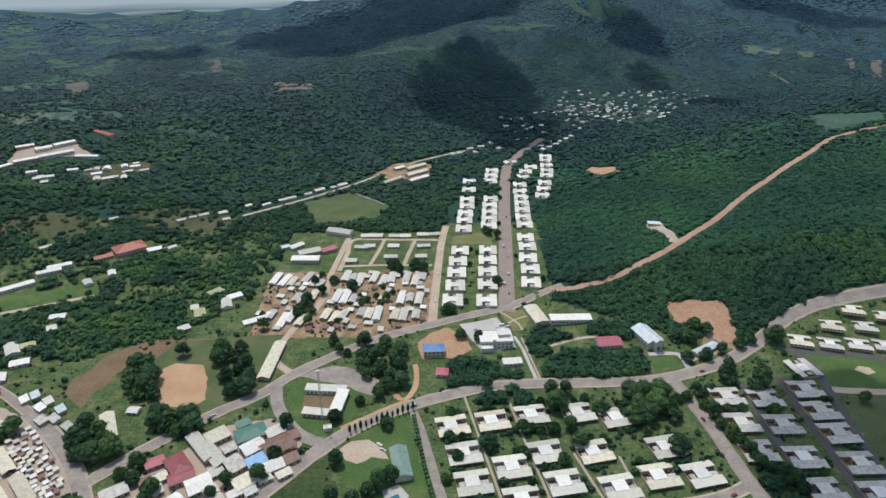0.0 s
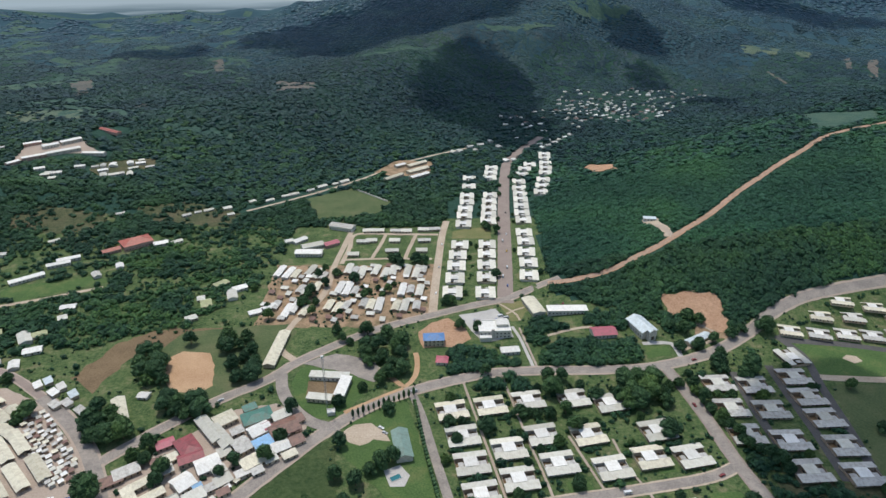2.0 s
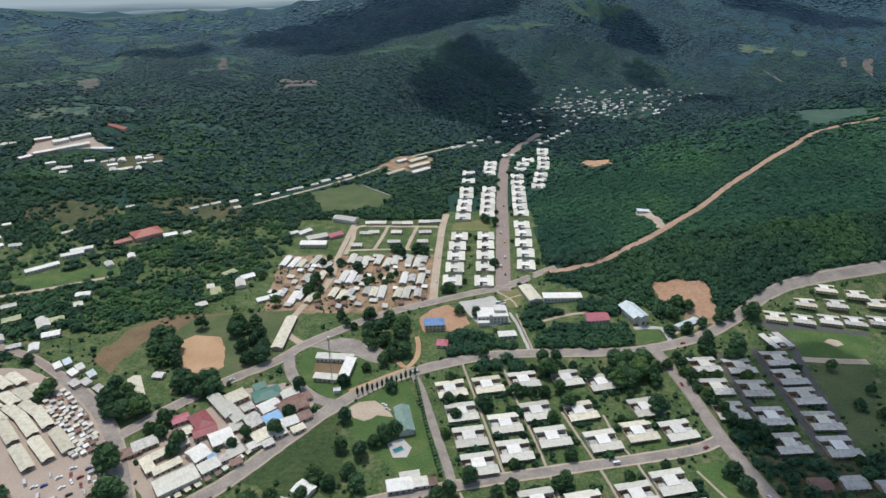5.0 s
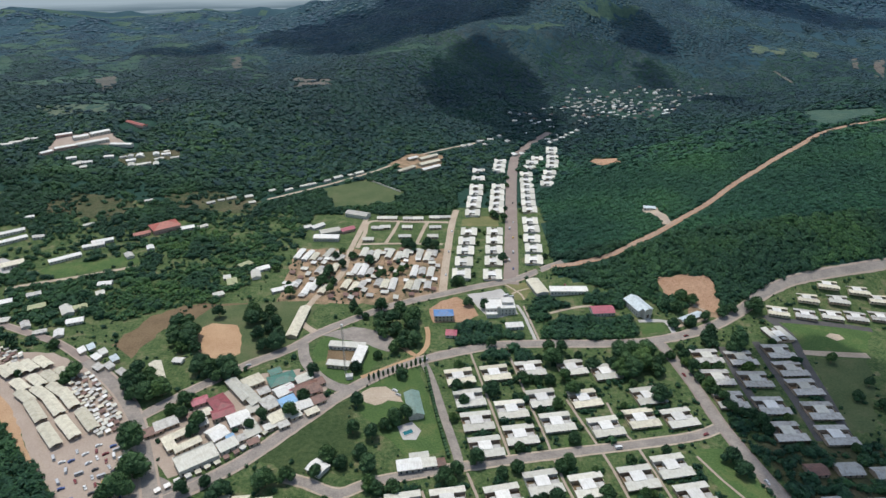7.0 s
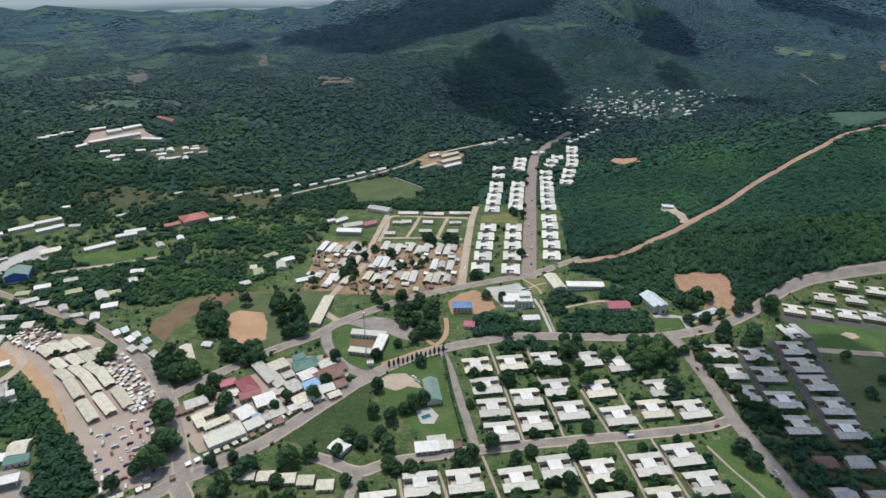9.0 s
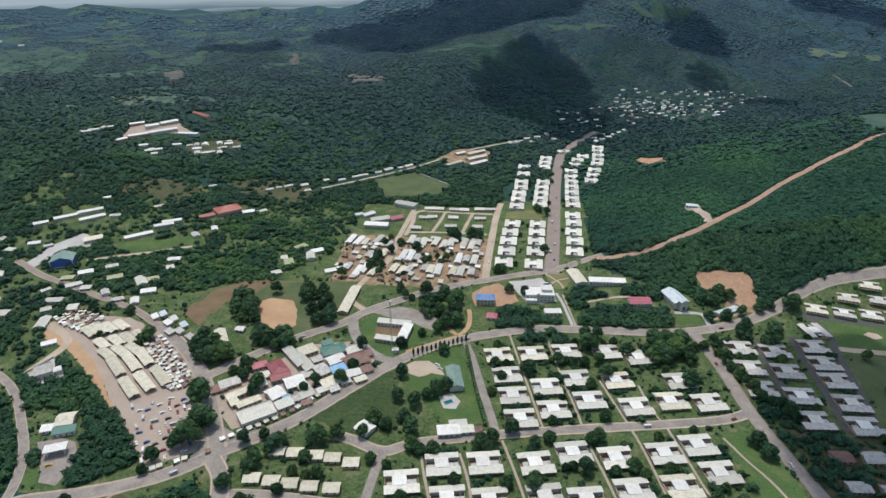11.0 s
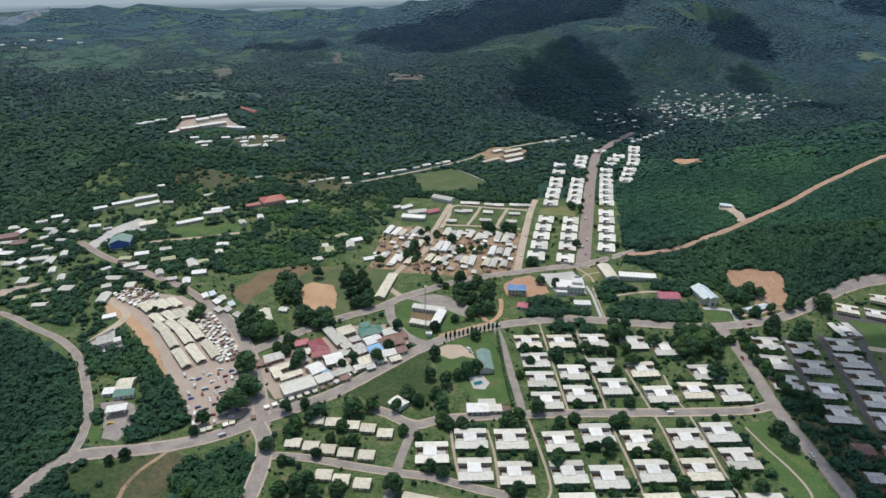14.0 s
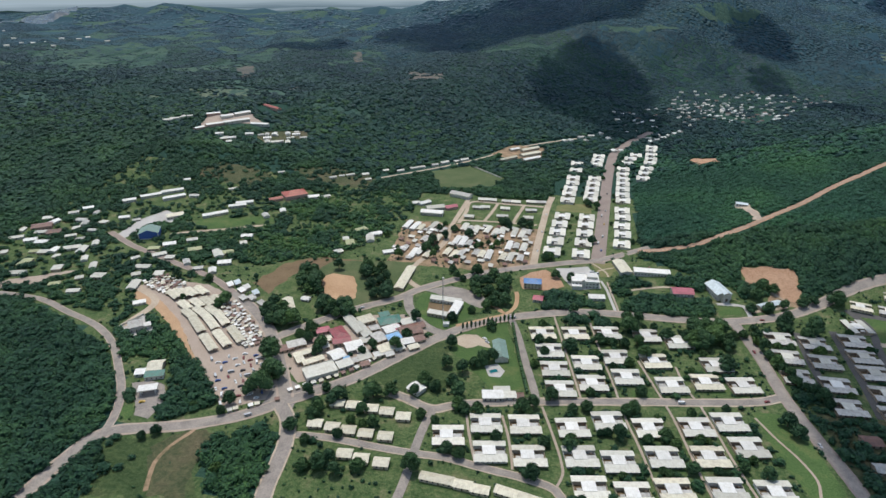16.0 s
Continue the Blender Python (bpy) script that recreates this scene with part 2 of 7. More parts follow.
CONCRETE = earth("concrete", ((0.34, (0.36, 0.34, 0.31)), (0.66, (0.52, 0.5, 0.46))), ((0.35, (0.32, 0.3, 0.28)), (0.65, (0.54, 0.52, 0.49))), 0.06, 0.9, 0.85, 0.1)
LAWN = earth("lawn", ((0.34, (0.05, 0.1, 0.032)), (0.52, (0.075, 0.135, 0.042)), (0.66, (0.15, 0.165, 0.065))), ((0.38, (0.034, 0.075, 0.022)), (0.64, (0.12, 0.16, 0.06))), 0.05, 0.8)
DRY_GRASS = earth("dry_grass", ((0.34, (0.1, 0.13, 0.045)), (0.55, (0.19, 0.185, 0.08)), (0.7, (0.3, 0.23, 0.12))), ((0.35, (0.08, 0.1, 0.035)), (0.65, (0.24, 0.22, 0.11))), 0.04, 0.7)
SCRUB_GREEN = earth("meadow_scrub", ((0.36, (0.035, 0.07, 0.026)), (0.5, (0.07, 0.11, 0.042)), (0.64, (0.13, 0.145, 0.068))), ((0.38, (0.02, 0.045, 0.016)), (0.62, (0.1, 0.125, 0.052))), 0.02, 0.3, relief=0.8)
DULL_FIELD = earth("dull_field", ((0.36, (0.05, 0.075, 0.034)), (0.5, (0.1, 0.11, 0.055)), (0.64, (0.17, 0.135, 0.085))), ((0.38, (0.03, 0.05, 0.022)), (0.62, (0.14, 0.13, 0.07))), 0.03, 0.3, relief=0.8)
QUARTER = earth("trodden_orange_earth", ((0.36, (0.07, 0.085, 0.04)), (0.46, (0.26, 0.18, 0.11)), (0.6, (0.44, 0.3, 0.2))), ((0.35, (0.12, 0.09, 0.05)), (0.65, (0.38, 0.27, 0.17))), 0.08, 0.9)
BROWN = earth("ploughed_soil", ((0.34, (0.13, 0.085, 0.05)), (0.66, (0.22, 0.15, 0.09))), ((0.35, (0.09, 0.07, 0.035)), (0.65, (0.24, 0.18, 0.11))), 0.05, 0.7)
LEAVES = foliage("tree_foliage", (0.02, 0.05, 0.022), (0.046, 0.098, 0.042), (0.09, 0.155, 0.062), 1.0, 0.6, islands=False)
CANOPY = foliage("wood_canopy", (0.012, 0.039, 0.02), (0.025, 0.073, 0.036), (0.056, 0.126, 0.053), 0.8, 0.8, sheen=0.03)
# Blue in these three canopy colours stands in for haze over the hills.
HAZED_HILL_CANOPY = foliage("hazed_hill_canopy", (0.00816, 0.03444, 0.03461), (0.0136, 0.0504, 0.04614), (0.02448, 0.07308, 0.05603), 0.36, 0.35, sheen=0.02, vary=0.5)
HAZED_UPLAND_CANOPY = foliage("hazed_upland_canopy", (0.01368, 0.04104, 0.05168), (0.019, 0.05168, 0.06232), (0.02888, 0.0684, 0.07144), 0.26, 0.12, sheen=0.02, vary=0.35)
HAZED_FAR_CANOPY = foliage("hazed_far_canopy", (0.0246, 0.06396, 0.09348), (0.03034, 0.0738, 0.1033), (0.041, 0.0902, 0.1132), 0.1, 0.05, sheen=0.02, vary=0.2)
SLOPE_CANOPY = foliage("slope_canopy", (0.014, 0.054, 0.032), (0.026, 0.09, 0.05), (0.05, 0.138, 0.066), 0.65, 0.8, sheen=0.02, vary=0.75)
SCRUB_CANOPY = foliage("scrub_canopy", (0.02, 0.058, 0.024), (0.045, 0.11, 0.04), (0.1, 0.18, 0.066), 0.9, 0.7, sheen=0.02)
BARK = earth("bark", ((0.3, (0.1, 0.075, 0.05)), (0.7, (0.2, 0.15, 0.1))), ((0.3, (0.08, 0.06, 0.04)), (0.7, (0.22, 0.17, 0.12))), 0.5, 4.0)
ROOF_WHITE = sheet("white_roof_sheet", (0.58, 0.57, 0.51), (0.5, 0.48, 0.41))
ROOF_LIGHT = sheet("light_roof_sheet", (0.7, 0.68, 0.6), (0.6, 0.57, 0.48))
ROOF_CREAM = sheet("cream_roof_sheet", (0.66, 0.62, 0.49), (0.52, 0.47, 0.36))
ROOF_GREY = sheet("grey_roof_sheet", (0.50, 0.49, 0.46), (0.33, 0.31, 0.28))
ROOF_BRIGHT = sheet("bright_roof_sheet", (0.75, 0.74, 0.71), (0.65, 0.63, 0.59))
ROOF_PALE_BLUE = sheet("pale_blue_roof_sheet", (0.55, 0.62, 0.66), (0.42, 0.48, 0.5))
ROOF_BLUE = sheet("blue_roof_sheet", (0.10, 0.25, 0.55), (0.13, 0.22, 0.38))
ROOF_LIGHT_BLUE = sheet("light_blue_roof_sheet", (0.2, 0.42, 0.68), (0.2, 0.34, 0.5))
ROOF_RED = sheet("red_roof_sheet", (0.33, 0.07, 0.085), (0.22, 0.06, 0.065))
ROOF_PINK = sheet("pink_red_roof_sheet", (0.45, 0.11, 0.15), (0.33, 0.1, 0.12))
ROOF_GREEN = sheet("green_roof_sheet", (0.06, 0.2, 0.16), (0.08, 0.15, 0.12))
ROOF_SAGE = sheet("sage_roof_sheet", (0.2, 0.3, 0.26), (0.16, 0.23, 0.2))
ROOF_RUST = sheet("rusty_roof_sheet", (0.2, 0.1, 0.075), (0.12, 0.065, 0.05))
ROOF_OLIVE = sheet("olive_roof_sheet", (0.36, 0.38, 0.2), (0.28, 0.28, 0.15))
ROOF_TILE_RED = sheet("red_tile_roof", (0.42, 0.1, 0.065), (0.28, 0.075, 0.05))
WALL_WHITE = plaster("white_wall", (0.68, 0.65, 0.58), (0.42, 0.38, 0.31))
WALL_CREAM = plaster("cream_wall", (0.58, 0.5, 0.37), (0.36, 0.28, 0.19))
WALL_EARTH = plaster("earth_stained_wall", (0.46, 0.36, 0.26), (0.26, 0.18, 0.12))
WALL_PINK = plaster("pink_wall", (0.55, 0.36, 0.3), (0.38, 0.25, 0.2))
WALL_BLUE = plaster("blue_wall", (0.05, 0.11, 0.35), (0.05, 0.09, 0.22))
TRIM = paint("trim_paint", (0.72, 0.7, 0.66), 0.6)
DARK_WOOD = paint("dark_timber", (0.09, 0.06, 0.04), 0.7)
METAL = paint("galvanised_steel", (0.5, 0.5, 0.5), 0.45, 0.8)
TYRE = paint("tyre_rubber", (0.02, 0.02, 0.02), 0.85)
WATER = plain("water", (0.06, 0.09, 0.11), 0.12)
POOL = plain("pool_water", (0.02, 0.14, 0.16), 0.08)
GLASS = plain("window_glass", (0.03, 0.04, 0.045), 0.15)


def cloud_body(density):
    def build(n, l, p):
        clear, through_ = n.new("ShaderNodeBsdfTransparent"), n.new("ShaderNodeMixShader")
        p.inputs["Base Color"].default_value = (0.9, 0.9, 0.92, 1)
        through_.inputs[0].default_value = density
        l.new(clear.outputs[0], through_.inputs[1])
        l.new(p.outputs[0], through_.inputs[2])
        l.new(through_.outputs[0], n["Material Output"].inputs[0])
    return build


CLOUD = material("cloud_white", cloud_body(0.4))
THIN_CLOUD = material("thin_cloud", cloud_body(0.66))
CAR_PAINTS = [paint("car_paint_" + k, c, 0.3) for k, c in (("white", (0.75, 0.75, 0.74)), ("silver", (0.5, 0.51, 0.52)), ("black", (0.03, 0.03, 0.035)), ("maroon", (0.2, 0.03, 0.03)), ("blue", (0.05, 0.1, 0.28)), ("yellow", (0.6, 0.38, 0.05)))]

# ---- plan of the place, in metres ----
MAIN_ROAD = [
    (-299, 83), (-296, 118), (-292, 138), (-280, 148), (-261, 154), (-241, 160), (-222, 168), (-199, 181),
    (-178, 200), (-159, 216), (-135, 238), (-109, 272), (-78, 311), (-40, 343), (25, 370), (72, 376),
    (127, 377), (172, 382), (221, 400), (262, 426), (294, 449), (332, 465), (396, 475), (434, 479),
]
WEST_ROAD = [
    (-528, 301), (-475, 297), (-432, 281), (-400, 270), (-375, 257), (-351, 238), (-327, 212), (-307, 188),
    (-293, 163), (-287, 142),
]
SOUTH_ROAD = [
    (-179, 194), (-168, 181), (-160, 160), (-157, 141), (-155, 121), (-150, 96),
]
MARKET_ROAD = [
    (-178, 200), (-193, 227), (-211, 257), (-233, 287), (-260, 315), (-298, 345), (-336, 370), (-374, 386),
    (-430, 410), (-469, 426), (-521, 456),
]
RING_ROAD = [
    (-226, 274), (-197, 309), (-165, 342), (-137, 364), (-118, 388), (-90, 413), (-58, 437), (-18, 457),
    (24, 476), (61, 491), (93, 514), (104, 518), (117, 522),
]
CIRCLE_ROAD = [
    (-127, 373), (-120, 350), (-105, 328), (-88, 315), (-71, 312),
]
BOULEVARD = [
    (59, 482), (62, 516), (67, 577), (72, 635), (79, 723), (87, 808), (100, 912), (112, 956),
    (149, 1033), (182, 1086),
]
DIRT_STREET = [
    (-10, 458), (-8, 517), (-5, 578), (-1, 644), (4, 686),
]
DIRT_ROAD = [
    (104, 516), (124, 514), (144, 515), (167, 520), (192, 532), (224, 548), (256, 570), (292, 598), (334, 640), (375, 676), (420, 717), (473, 762), (529, 812), (585, 840), (631, 856), (691, 877),
]
GARDEN_STREET = [
    (-25, 353), (-16, 326), (-6, 285), (3, 249), (6, 233),
]
ESTATE_STREET = [
    (-104, 224), (-90, 220), (-69, 212), (-47, 222), (6, 235), (68, 247), (130, 258), (167, 266),
    (189, 276),
]
ESTATE_AVENUE = [
    (176, 383), (184, 334), (189, 276), (196, 236), (203, 206), (208, 177), (212, 144),
]
COTTAGE_LANE = [
    (-68, 212), (-71, 190), (-72, 167), (-72, 142), (-74, 115),
]
TERRACE_LANE = [
    (-164, 167), (-133, 169), (-100, 167), (-71, 166), (-50, 166), (-26, 162), (3, 158), (22, 152),
    (28, 139),
]
SHADE_LANE_A = [
    (285, 422), (294, 395), (286, 353), (279, 308), (270, 262),
]
SHADE_LANE_B = [
    (259, 382), (256, 342), (254, 303), (250, 262),
]
SHADE_LANE_C = [
    (227, 374), (224, 333), (223, 298), (222, 266),
]
FIELD_LANE = [
    (286, 417), (308, 414), (338, 410), (370, 402),
]
FIELD_PATH = [
    (291, 367), (311, 365), (343, 363),
]
TRACK_A = [
    (-118, 388), (-138, 412), (-132, 454), (-123, 471), (-115, 512), (-116, 556), (-110, 657),
]
TRACK_B = [
    (-366, 269), (-363, 313), (-393, 334), (-409, 343),
]
TRACK_C = [
    (-446, 464), (-418, 478), (-387, 491), (-351, 509), (-339, 515),
]
SCHOOL_TRACK = [
    (-256, 722), (-213, 759), (-167, 802), (-119, 854), (-68, 925), (-16, 972), (40, 1014),
]
LOOP_TRACK = [
    (-109, 566), (-106, 607), (-103, 645), (-55, 645), (-6, 644),
]
CROSS_TRACK_A = [
    (-78, 579), (-72, 614), (-68, 645),
]
CROSS_TRACK_B = [
    (-42, 578), (-37, 614), (-32, 644),
]
CROSS_TRACK_C = [
    (-111, 576), (-63, 579), (-12, 578),
]
FOOT_A = [
    (85, 303), (95, 267), (103, 236), (108, 208), (113, 179), (117, 161),
]
FOOT_B = [
    (10, 230), (17, 207), (24, 181), (26, 166), (22, 154),
]
FOOT_C = [
    (161, 247), (170, 226), (178, 211), (184, 192), (181, 176),
]
FOOT_D = [
    (67, 439), (73, 394), (75, 378),
]
FOOT_E = [
    (15, 363), (26, 307), (35, 262), (39, 241),
]
FOOT_F = [
    (46, 367), (56, 305), (63, 268), (70, 226), (76, 202), (84, 164),
]
FOOT_G = [
    (114, 300), (118, 272), (124, 256), (131, 224), (136, 198), (144, 166),
]
FOOT_H = [
    (-43, 210), (-38, 190), (-32, 170), (-30, 164),
]
FOOT_I = [
    (-18, 215), (-12, 196), (-8, 177), (-6, 164),
]
SPUR = [
    (237, 561), (237, 571), (235, 584), (231, 592),
]
ORANGE_TRACK = [
    (-51, 379), (-37, 364), (-29, 357), (-22, 370), (-21, 388), (-23, 401),
]
ORANGE_VERGE = [
    (-71, 327), (-56, 337), (-40, 348), (-30, 354),
]
PATH_A = [
    (90, 426), (104, 432), (121, 437), (131, 437),
]
PATH_B = [
    (168, 413), (180, 414), (192, 413), (194, 402), (194, 390),
]
PATH_C = [
    (61, 441), (66, 421), (69, 400), (72, 379),
]
PATH_D = [
    (196, 403), (213, 411), (229, 417), (235, 426), (230, 433), (222, 439),
]
PATH_E = [
    (53, 481), (60, 472), (67, 461), (69, 451),
]
PATH_F = [
    (58, 462), (66, 469), (76, 474),
]
CHAPEL_LAWN = [
    (168, 408), (188, 410), (187, 397), (166, 392),
]
OFFICE_GARDEN = [
    (51, 480), (74, 486), (78, 471), (70, 451), (62, 450),
]
CUT_EDGE = [
    (220, 436), (234, 434), (250, 427), (242, 418), (231, 420), (220, 418), (207, 410), (216, 424),
]
ESTATE_HOUSES = [
    (6, 327), (34, 332), (62, 338), (95, 340), (121, 335), (13, 301), (43, 289), (67, 302),
    (98, 302), (146, 306), (18, 276), (47, 263), (74, 276), (107, 272), (134, 281), (161, 282),
    (23, 251), (-52, 185), (-28, 202), (-1, 206), (32, 209), (57, 221), (85, 219), (117, 226),
    (141, 236), (-22, 175), (4, 176), (37, 182), (62, 182), (91, 192), (121, 198), (148, 212),
    (43, 156), (69, 156), (94, 164), (126, 171), (155, 174),
]
SHADE_HOUSES = [
    (208, 357), (235, 355), (270, 365), (268, 341), (206, 329), (234, 327), (267, 318), (205, 302),
    (232, 296), (265, 291), (230, 269), (262, 266),
]
FIELD_HOUSES = [
    (332, 442), (298, 426), (321, 422), (344, 421), (365, 419), (357, 457), (359, 440), (382, 450),
    (387, 419), (396, 440),
]
STREET_COL_A = [
    (9, 500), (12, 529), (14, 557), (16, 583), (19, 610), (25, 672), (27, 699), (29, 722),
    (32, 748), (33, 772), (37, 811), (39, 848),
]
STREET_COL_B = [
    (41, 499), (44, 531), (46, 559), (48, 586), (50, 611), (56, 681), (58, 703), (60, 726),
    (62, 750), (65, 774), (70, 850), (73, 874), (76, 898),
]
STREET_COL_C = [
    (88, 535), (91, 564), (92, 591), (95, 620), (96, 645), (100, 684), (101, 708), (103, 733),
    (105, 757), (107, 780), (108, 803), (111, 831), (120, 864), (127, 893), (138, 916),
]
STREET_COL_D = [
    (134, 770), (140, 797), (146, 827), (155, 866), (160, 894), (164, 923), (167, 950), (170, 973),
]
ROW_BLOCKS_A = [
    (-170, 546), (-160, 542), (-152, 539), (-138, 548), (-130, 540), (-123, 535), (-140, 507), (-133, 506),
    (-125, 512), (-144, 466), (-138, 474), (-128, 466), (-157, 476), (-107, 476), (-98, 471), (-91, 475),
    (-102, 510), (-94, 507), (-86, 504),
]
ROW_BLOCKS_B = [
    (-99, 551), (-92, 547), (-84, 545), (-70, 548), (-60, 541), (-52, 547), (-37, 547), (-28, 541),
    (-21, 549), (-40, 506), (-32, 506), (-23, 504), (-44, 475), (-36, 475), (-25, 475), (-75, 480),
    (-68, 477), (-60, 477),
]
LOOP_HOUSES = [
    (-90, 653), (-77, 653), (-56, 652), (-44, 652), (-24, 656), (-11, 657), (-92, 621), (-83, 624),
    (-56, 624), (-22, 624), (-57, 596), (-24, 597), (-99, 587),
]
LEFT_HOUSES = [
    (-606, 498), (-577, 503), (-625, 476), (-578, 479), (-567, 470), (-568, 456), (-558, 435), (-594, 414),
    (-576, 411), (-566, 388), (-554, 388), (-546, 395), (-532, 382), (-552, 361), (-497, 383), (-475, 369),
    (-508, 356), (-485, 325), (-455, 316), (-530, 404), (-515, 401), (-417, 360), (-394, 365), (-403, 337),
    (-376, 308),
]
LEFT_HOUSES_B = [
    (-438, 421), (-427, 435), (-422, 408), (-406, 403), (-408, 451), (-390, 427), (-358, 421), (-381, 396),
    (-361, 385), (-343, 383), (-345, 455), (-350, 427), (-340, 403), (-232, 490), (-223, 479), (-228, 454),
    (-222, 519), (-201, 510), (-204, 496), (-173, 464), (-162, 472), (-323, 615), (-343, 559), (-357, 538),
    (-524, 628), (-482, 579),
]
LANE_STALLS = [
    (-308, 357), (-291, 348), (-275, 346), (-282, 334), (-274, 336), (-260, 328), (-289, 355), (-303, 362),
]
COTTAGES = [
    (-138, 203), (-126, 203), (-112, 202), (-100, 201), (-87, 198), (-146, 179), (-133, 178), (-121, 177),
    (-108, 176), (-94, 176), (-116, 155), (-104, 153), (-90, 152),
]
HILL_TOWN = [
    (-552, 789), (-541, 798), (-537, 781), (-496, 837), (-486, 845), (-489, 822), (-481, 806), (-470, 811),
    (-467, 859), (-451, 822), (-464, 818), (-437, 855), (-454, 864), (-523, 826), (-687, 861), (-676, 870),
    (-664, 877), (-696, 852), (-569, 807),
]
FAR_ROW = [
    (-218, 776), (-208, 783), (-188, 798), (-175, 814), (-157, 826), (-146, 836), (-326, 700), (-316, 712),
    (-305, 720), (-283, 728), (-272, 707), (-236, 759), (-258, 755), (-406, 694), (-308, 621), (-444, 615),
    (-553, 798), (-505, 831), (-484, 842), (-456, 843), (-458, 876),
]
VALLEY_ROW = [
    (174, 1017), (185, 1031), (198, 1046), (211, 1062), (224, 1081), (238, 1100), (103, 940), (116, 944),
    (18, 987), (29, 993), (47, 1019), (66, 1032), (85, 1053), (98, 1019), (56, 1000),
]
VILLAGE_AREA = [
    (102, 1222), (121, 1092), (174, 1032), (246, 1095), (310, 1193), (409, 1221), (472, 1274), (627, 1442), (649, 1516), (578, 1553), (419, 1485), (296, 1488), (257, 1373), (188, 1287),
]
MARKET_ROWS = [
    (-352, 327), (-344, 331), (-338, 335), (-330, 340), (-329, 310), (-320, 316), (-312, 321), (-304, 326),
    (-317, 297), (-308, 302), (-298, 306),
]
MARKET_ROWS_B = [
    (-299, 281), (-290, 288), (-284, 296), (-274, 257), (-266, 265), (-257, 273),
]
KIOSK_AREA = [
    (-296, 319), (-284, 329), (-237, 280), (-232, 264), (-240, 256), (-269, 285),
]
KIOSK_AREA_B = [
    (-401, 345), (-384, 365), (-354, 352), (-353, 325), (-369, 330),
]
CAR_AREA = [
    (-260, 237), (-229, 258), (-203, 225), (-198, 196), (-225, 186),
]
CAR_PARK = [
    (-403, 335), (-388, 358), (-332, 356), (-297, 339), (-238, 286), (-211, 253), (-184, 205), (-220, 181),
    (-247, 211), (-273, 235), (-292, 256), (-322, 285), (-355, 309),
]
PITCH_DIRT = [
    (-224, 395), (-216, 404), (-193, 401), (-183, 384), (-176, 358), (-184, 349), (-206, 352), (-218, 371),
]
PITCH_GRASS = [
    (-236, 406), (-226, 433), (-172, 443), (-137, 446), (-128, 434), (-135, 381), (-144, 346), (-183, 330),
    (-199, 335), (-213, 349),
]
ROUND_GRASS = [
    (-117, 362), (-114, 380), (-102, 385), (-67, 377), (-54, 363), (-73, 319), (-89, 321), (-106, 336),
]
SCHOOL_PITCH = [
    (-189, 766), (-130, 811), (-66, 753), (-84, 709), (-156, 688),
]
LEFT_PITCH = [
    (-435, 501), (-432, 514), (-358, 539), (-337, 527), (-379, 503), (-408, 487),
]
RED_CUT = [
    (203, 476), (225, 478), (249, 475), (253, 456), (247, 436), (248, 424), (237, 427), (228, 432),
    (223, 447), (201, 447),
]
BLUE_YARD = [
    (-22, 432), (-11, 447), (4, 456), (19, 440), (24, 421), (8, 408), (-6, 410), (-17, 408),
]
WHITE_YARD = [
    (14, 460), (49, 472), (59, 446), (60, 425), (45, 419), (33, 417),
]
STATION_YARD = [
    (-305, 197), (-292, 203), (-277, 200), (-269, 187), (-266, 173), (-267, 163), (-279, 164), (-287, 178),
]
GARDEN_LAWN = [
    (-64, 321), (-28, 345), (-3, 248), (-29, 243), (-45, 262), (-68, 289),
]
GARDEN_YARD = [
    (-70, 306), (-62, 315), (-50, 316), (-40, 307), (-36, 299), (-47, 300), (-55, 294), (-64, 298),
]
FIELD_GREEN = [
    (291, 411), (317, 413), (372, 406), (346, 367), (296, 368), (294, 388),
]
FIELD_GREEN_B = [
    (293, 357), (341, 360), (296, 274), (275, 270),
]
SLOPE_GREEN = [
    (160, 253), (180, 254), (192, 224), (198, 181), (176, 173), (167, 199),
]
MEADOW = [
    (-148, 245), (-111, 264), (-76, 305), (-64, 265), (-66, 229), (-101, 229),
]
HALL_COURT = [
    (-509, 499), (-494, 531), (-467, 518), (-463, 501), (-489, 481), (-492, 438), (-508, 443),
]
RED_PATCH = [
    (212, 866), (228, 898), (253, 847), (243, 793), (211, 812),
]
BROWN_FIELD = [
    (-289, 369), (-274, 419), (-249, 438), (-197, 441), (-193, 428), (-219, 396), (-236, 406), (-256, 395),
    (-261, 351),
]
STREET_GREEN = [
    (11, 652), (31, 665), (58, 665), (56, 632), (10, 633),
]
RIDGE_MEADOW = [
    (-222, 1524), (-171, 1564), (-110, 1599), (-33, 1643), (-18, 1623), (-94, 1561), (-150, 1519), (-203, 1484),
]
PALE_FIELD_A = [
    (-372, 1360), (-314, 1310), (-266, 1287), (-256, 1234), (-297, 1232), (-333, 1215),
]
PALE_FIELD_B = [
    (896, 1896), (963, 1909), (1008, 1880), (965, 1809), (905, 1815), (881, 1828),
]
PALE_FIELD_C = [
    (1025, 1831), (1075, 1825), (1044, 1780), (1001, 1784),
]
PALE_FIELD_D = [
    (1171, 1720), (1209, 1735), (1119, 1571), (1093, 1571),
]
PALE_FIELD_E = [
    (-866, 1451), (-833, 1457), (-783, 1365), (-817, 1372),
]
PALE_FIELD_F = [
    (-1550, 1772), (-1520, 1911), (-1321, 1814), (-1144, 1521), (-1132, 1370), (-1265, 1385), (-1405, 1423),
]
PALE_FIELD_G = [
    (-1175, 988), (-1156, 1032), (-1080, 1021), (-996, 919), (-1041, 893), (-1099, 911),
]
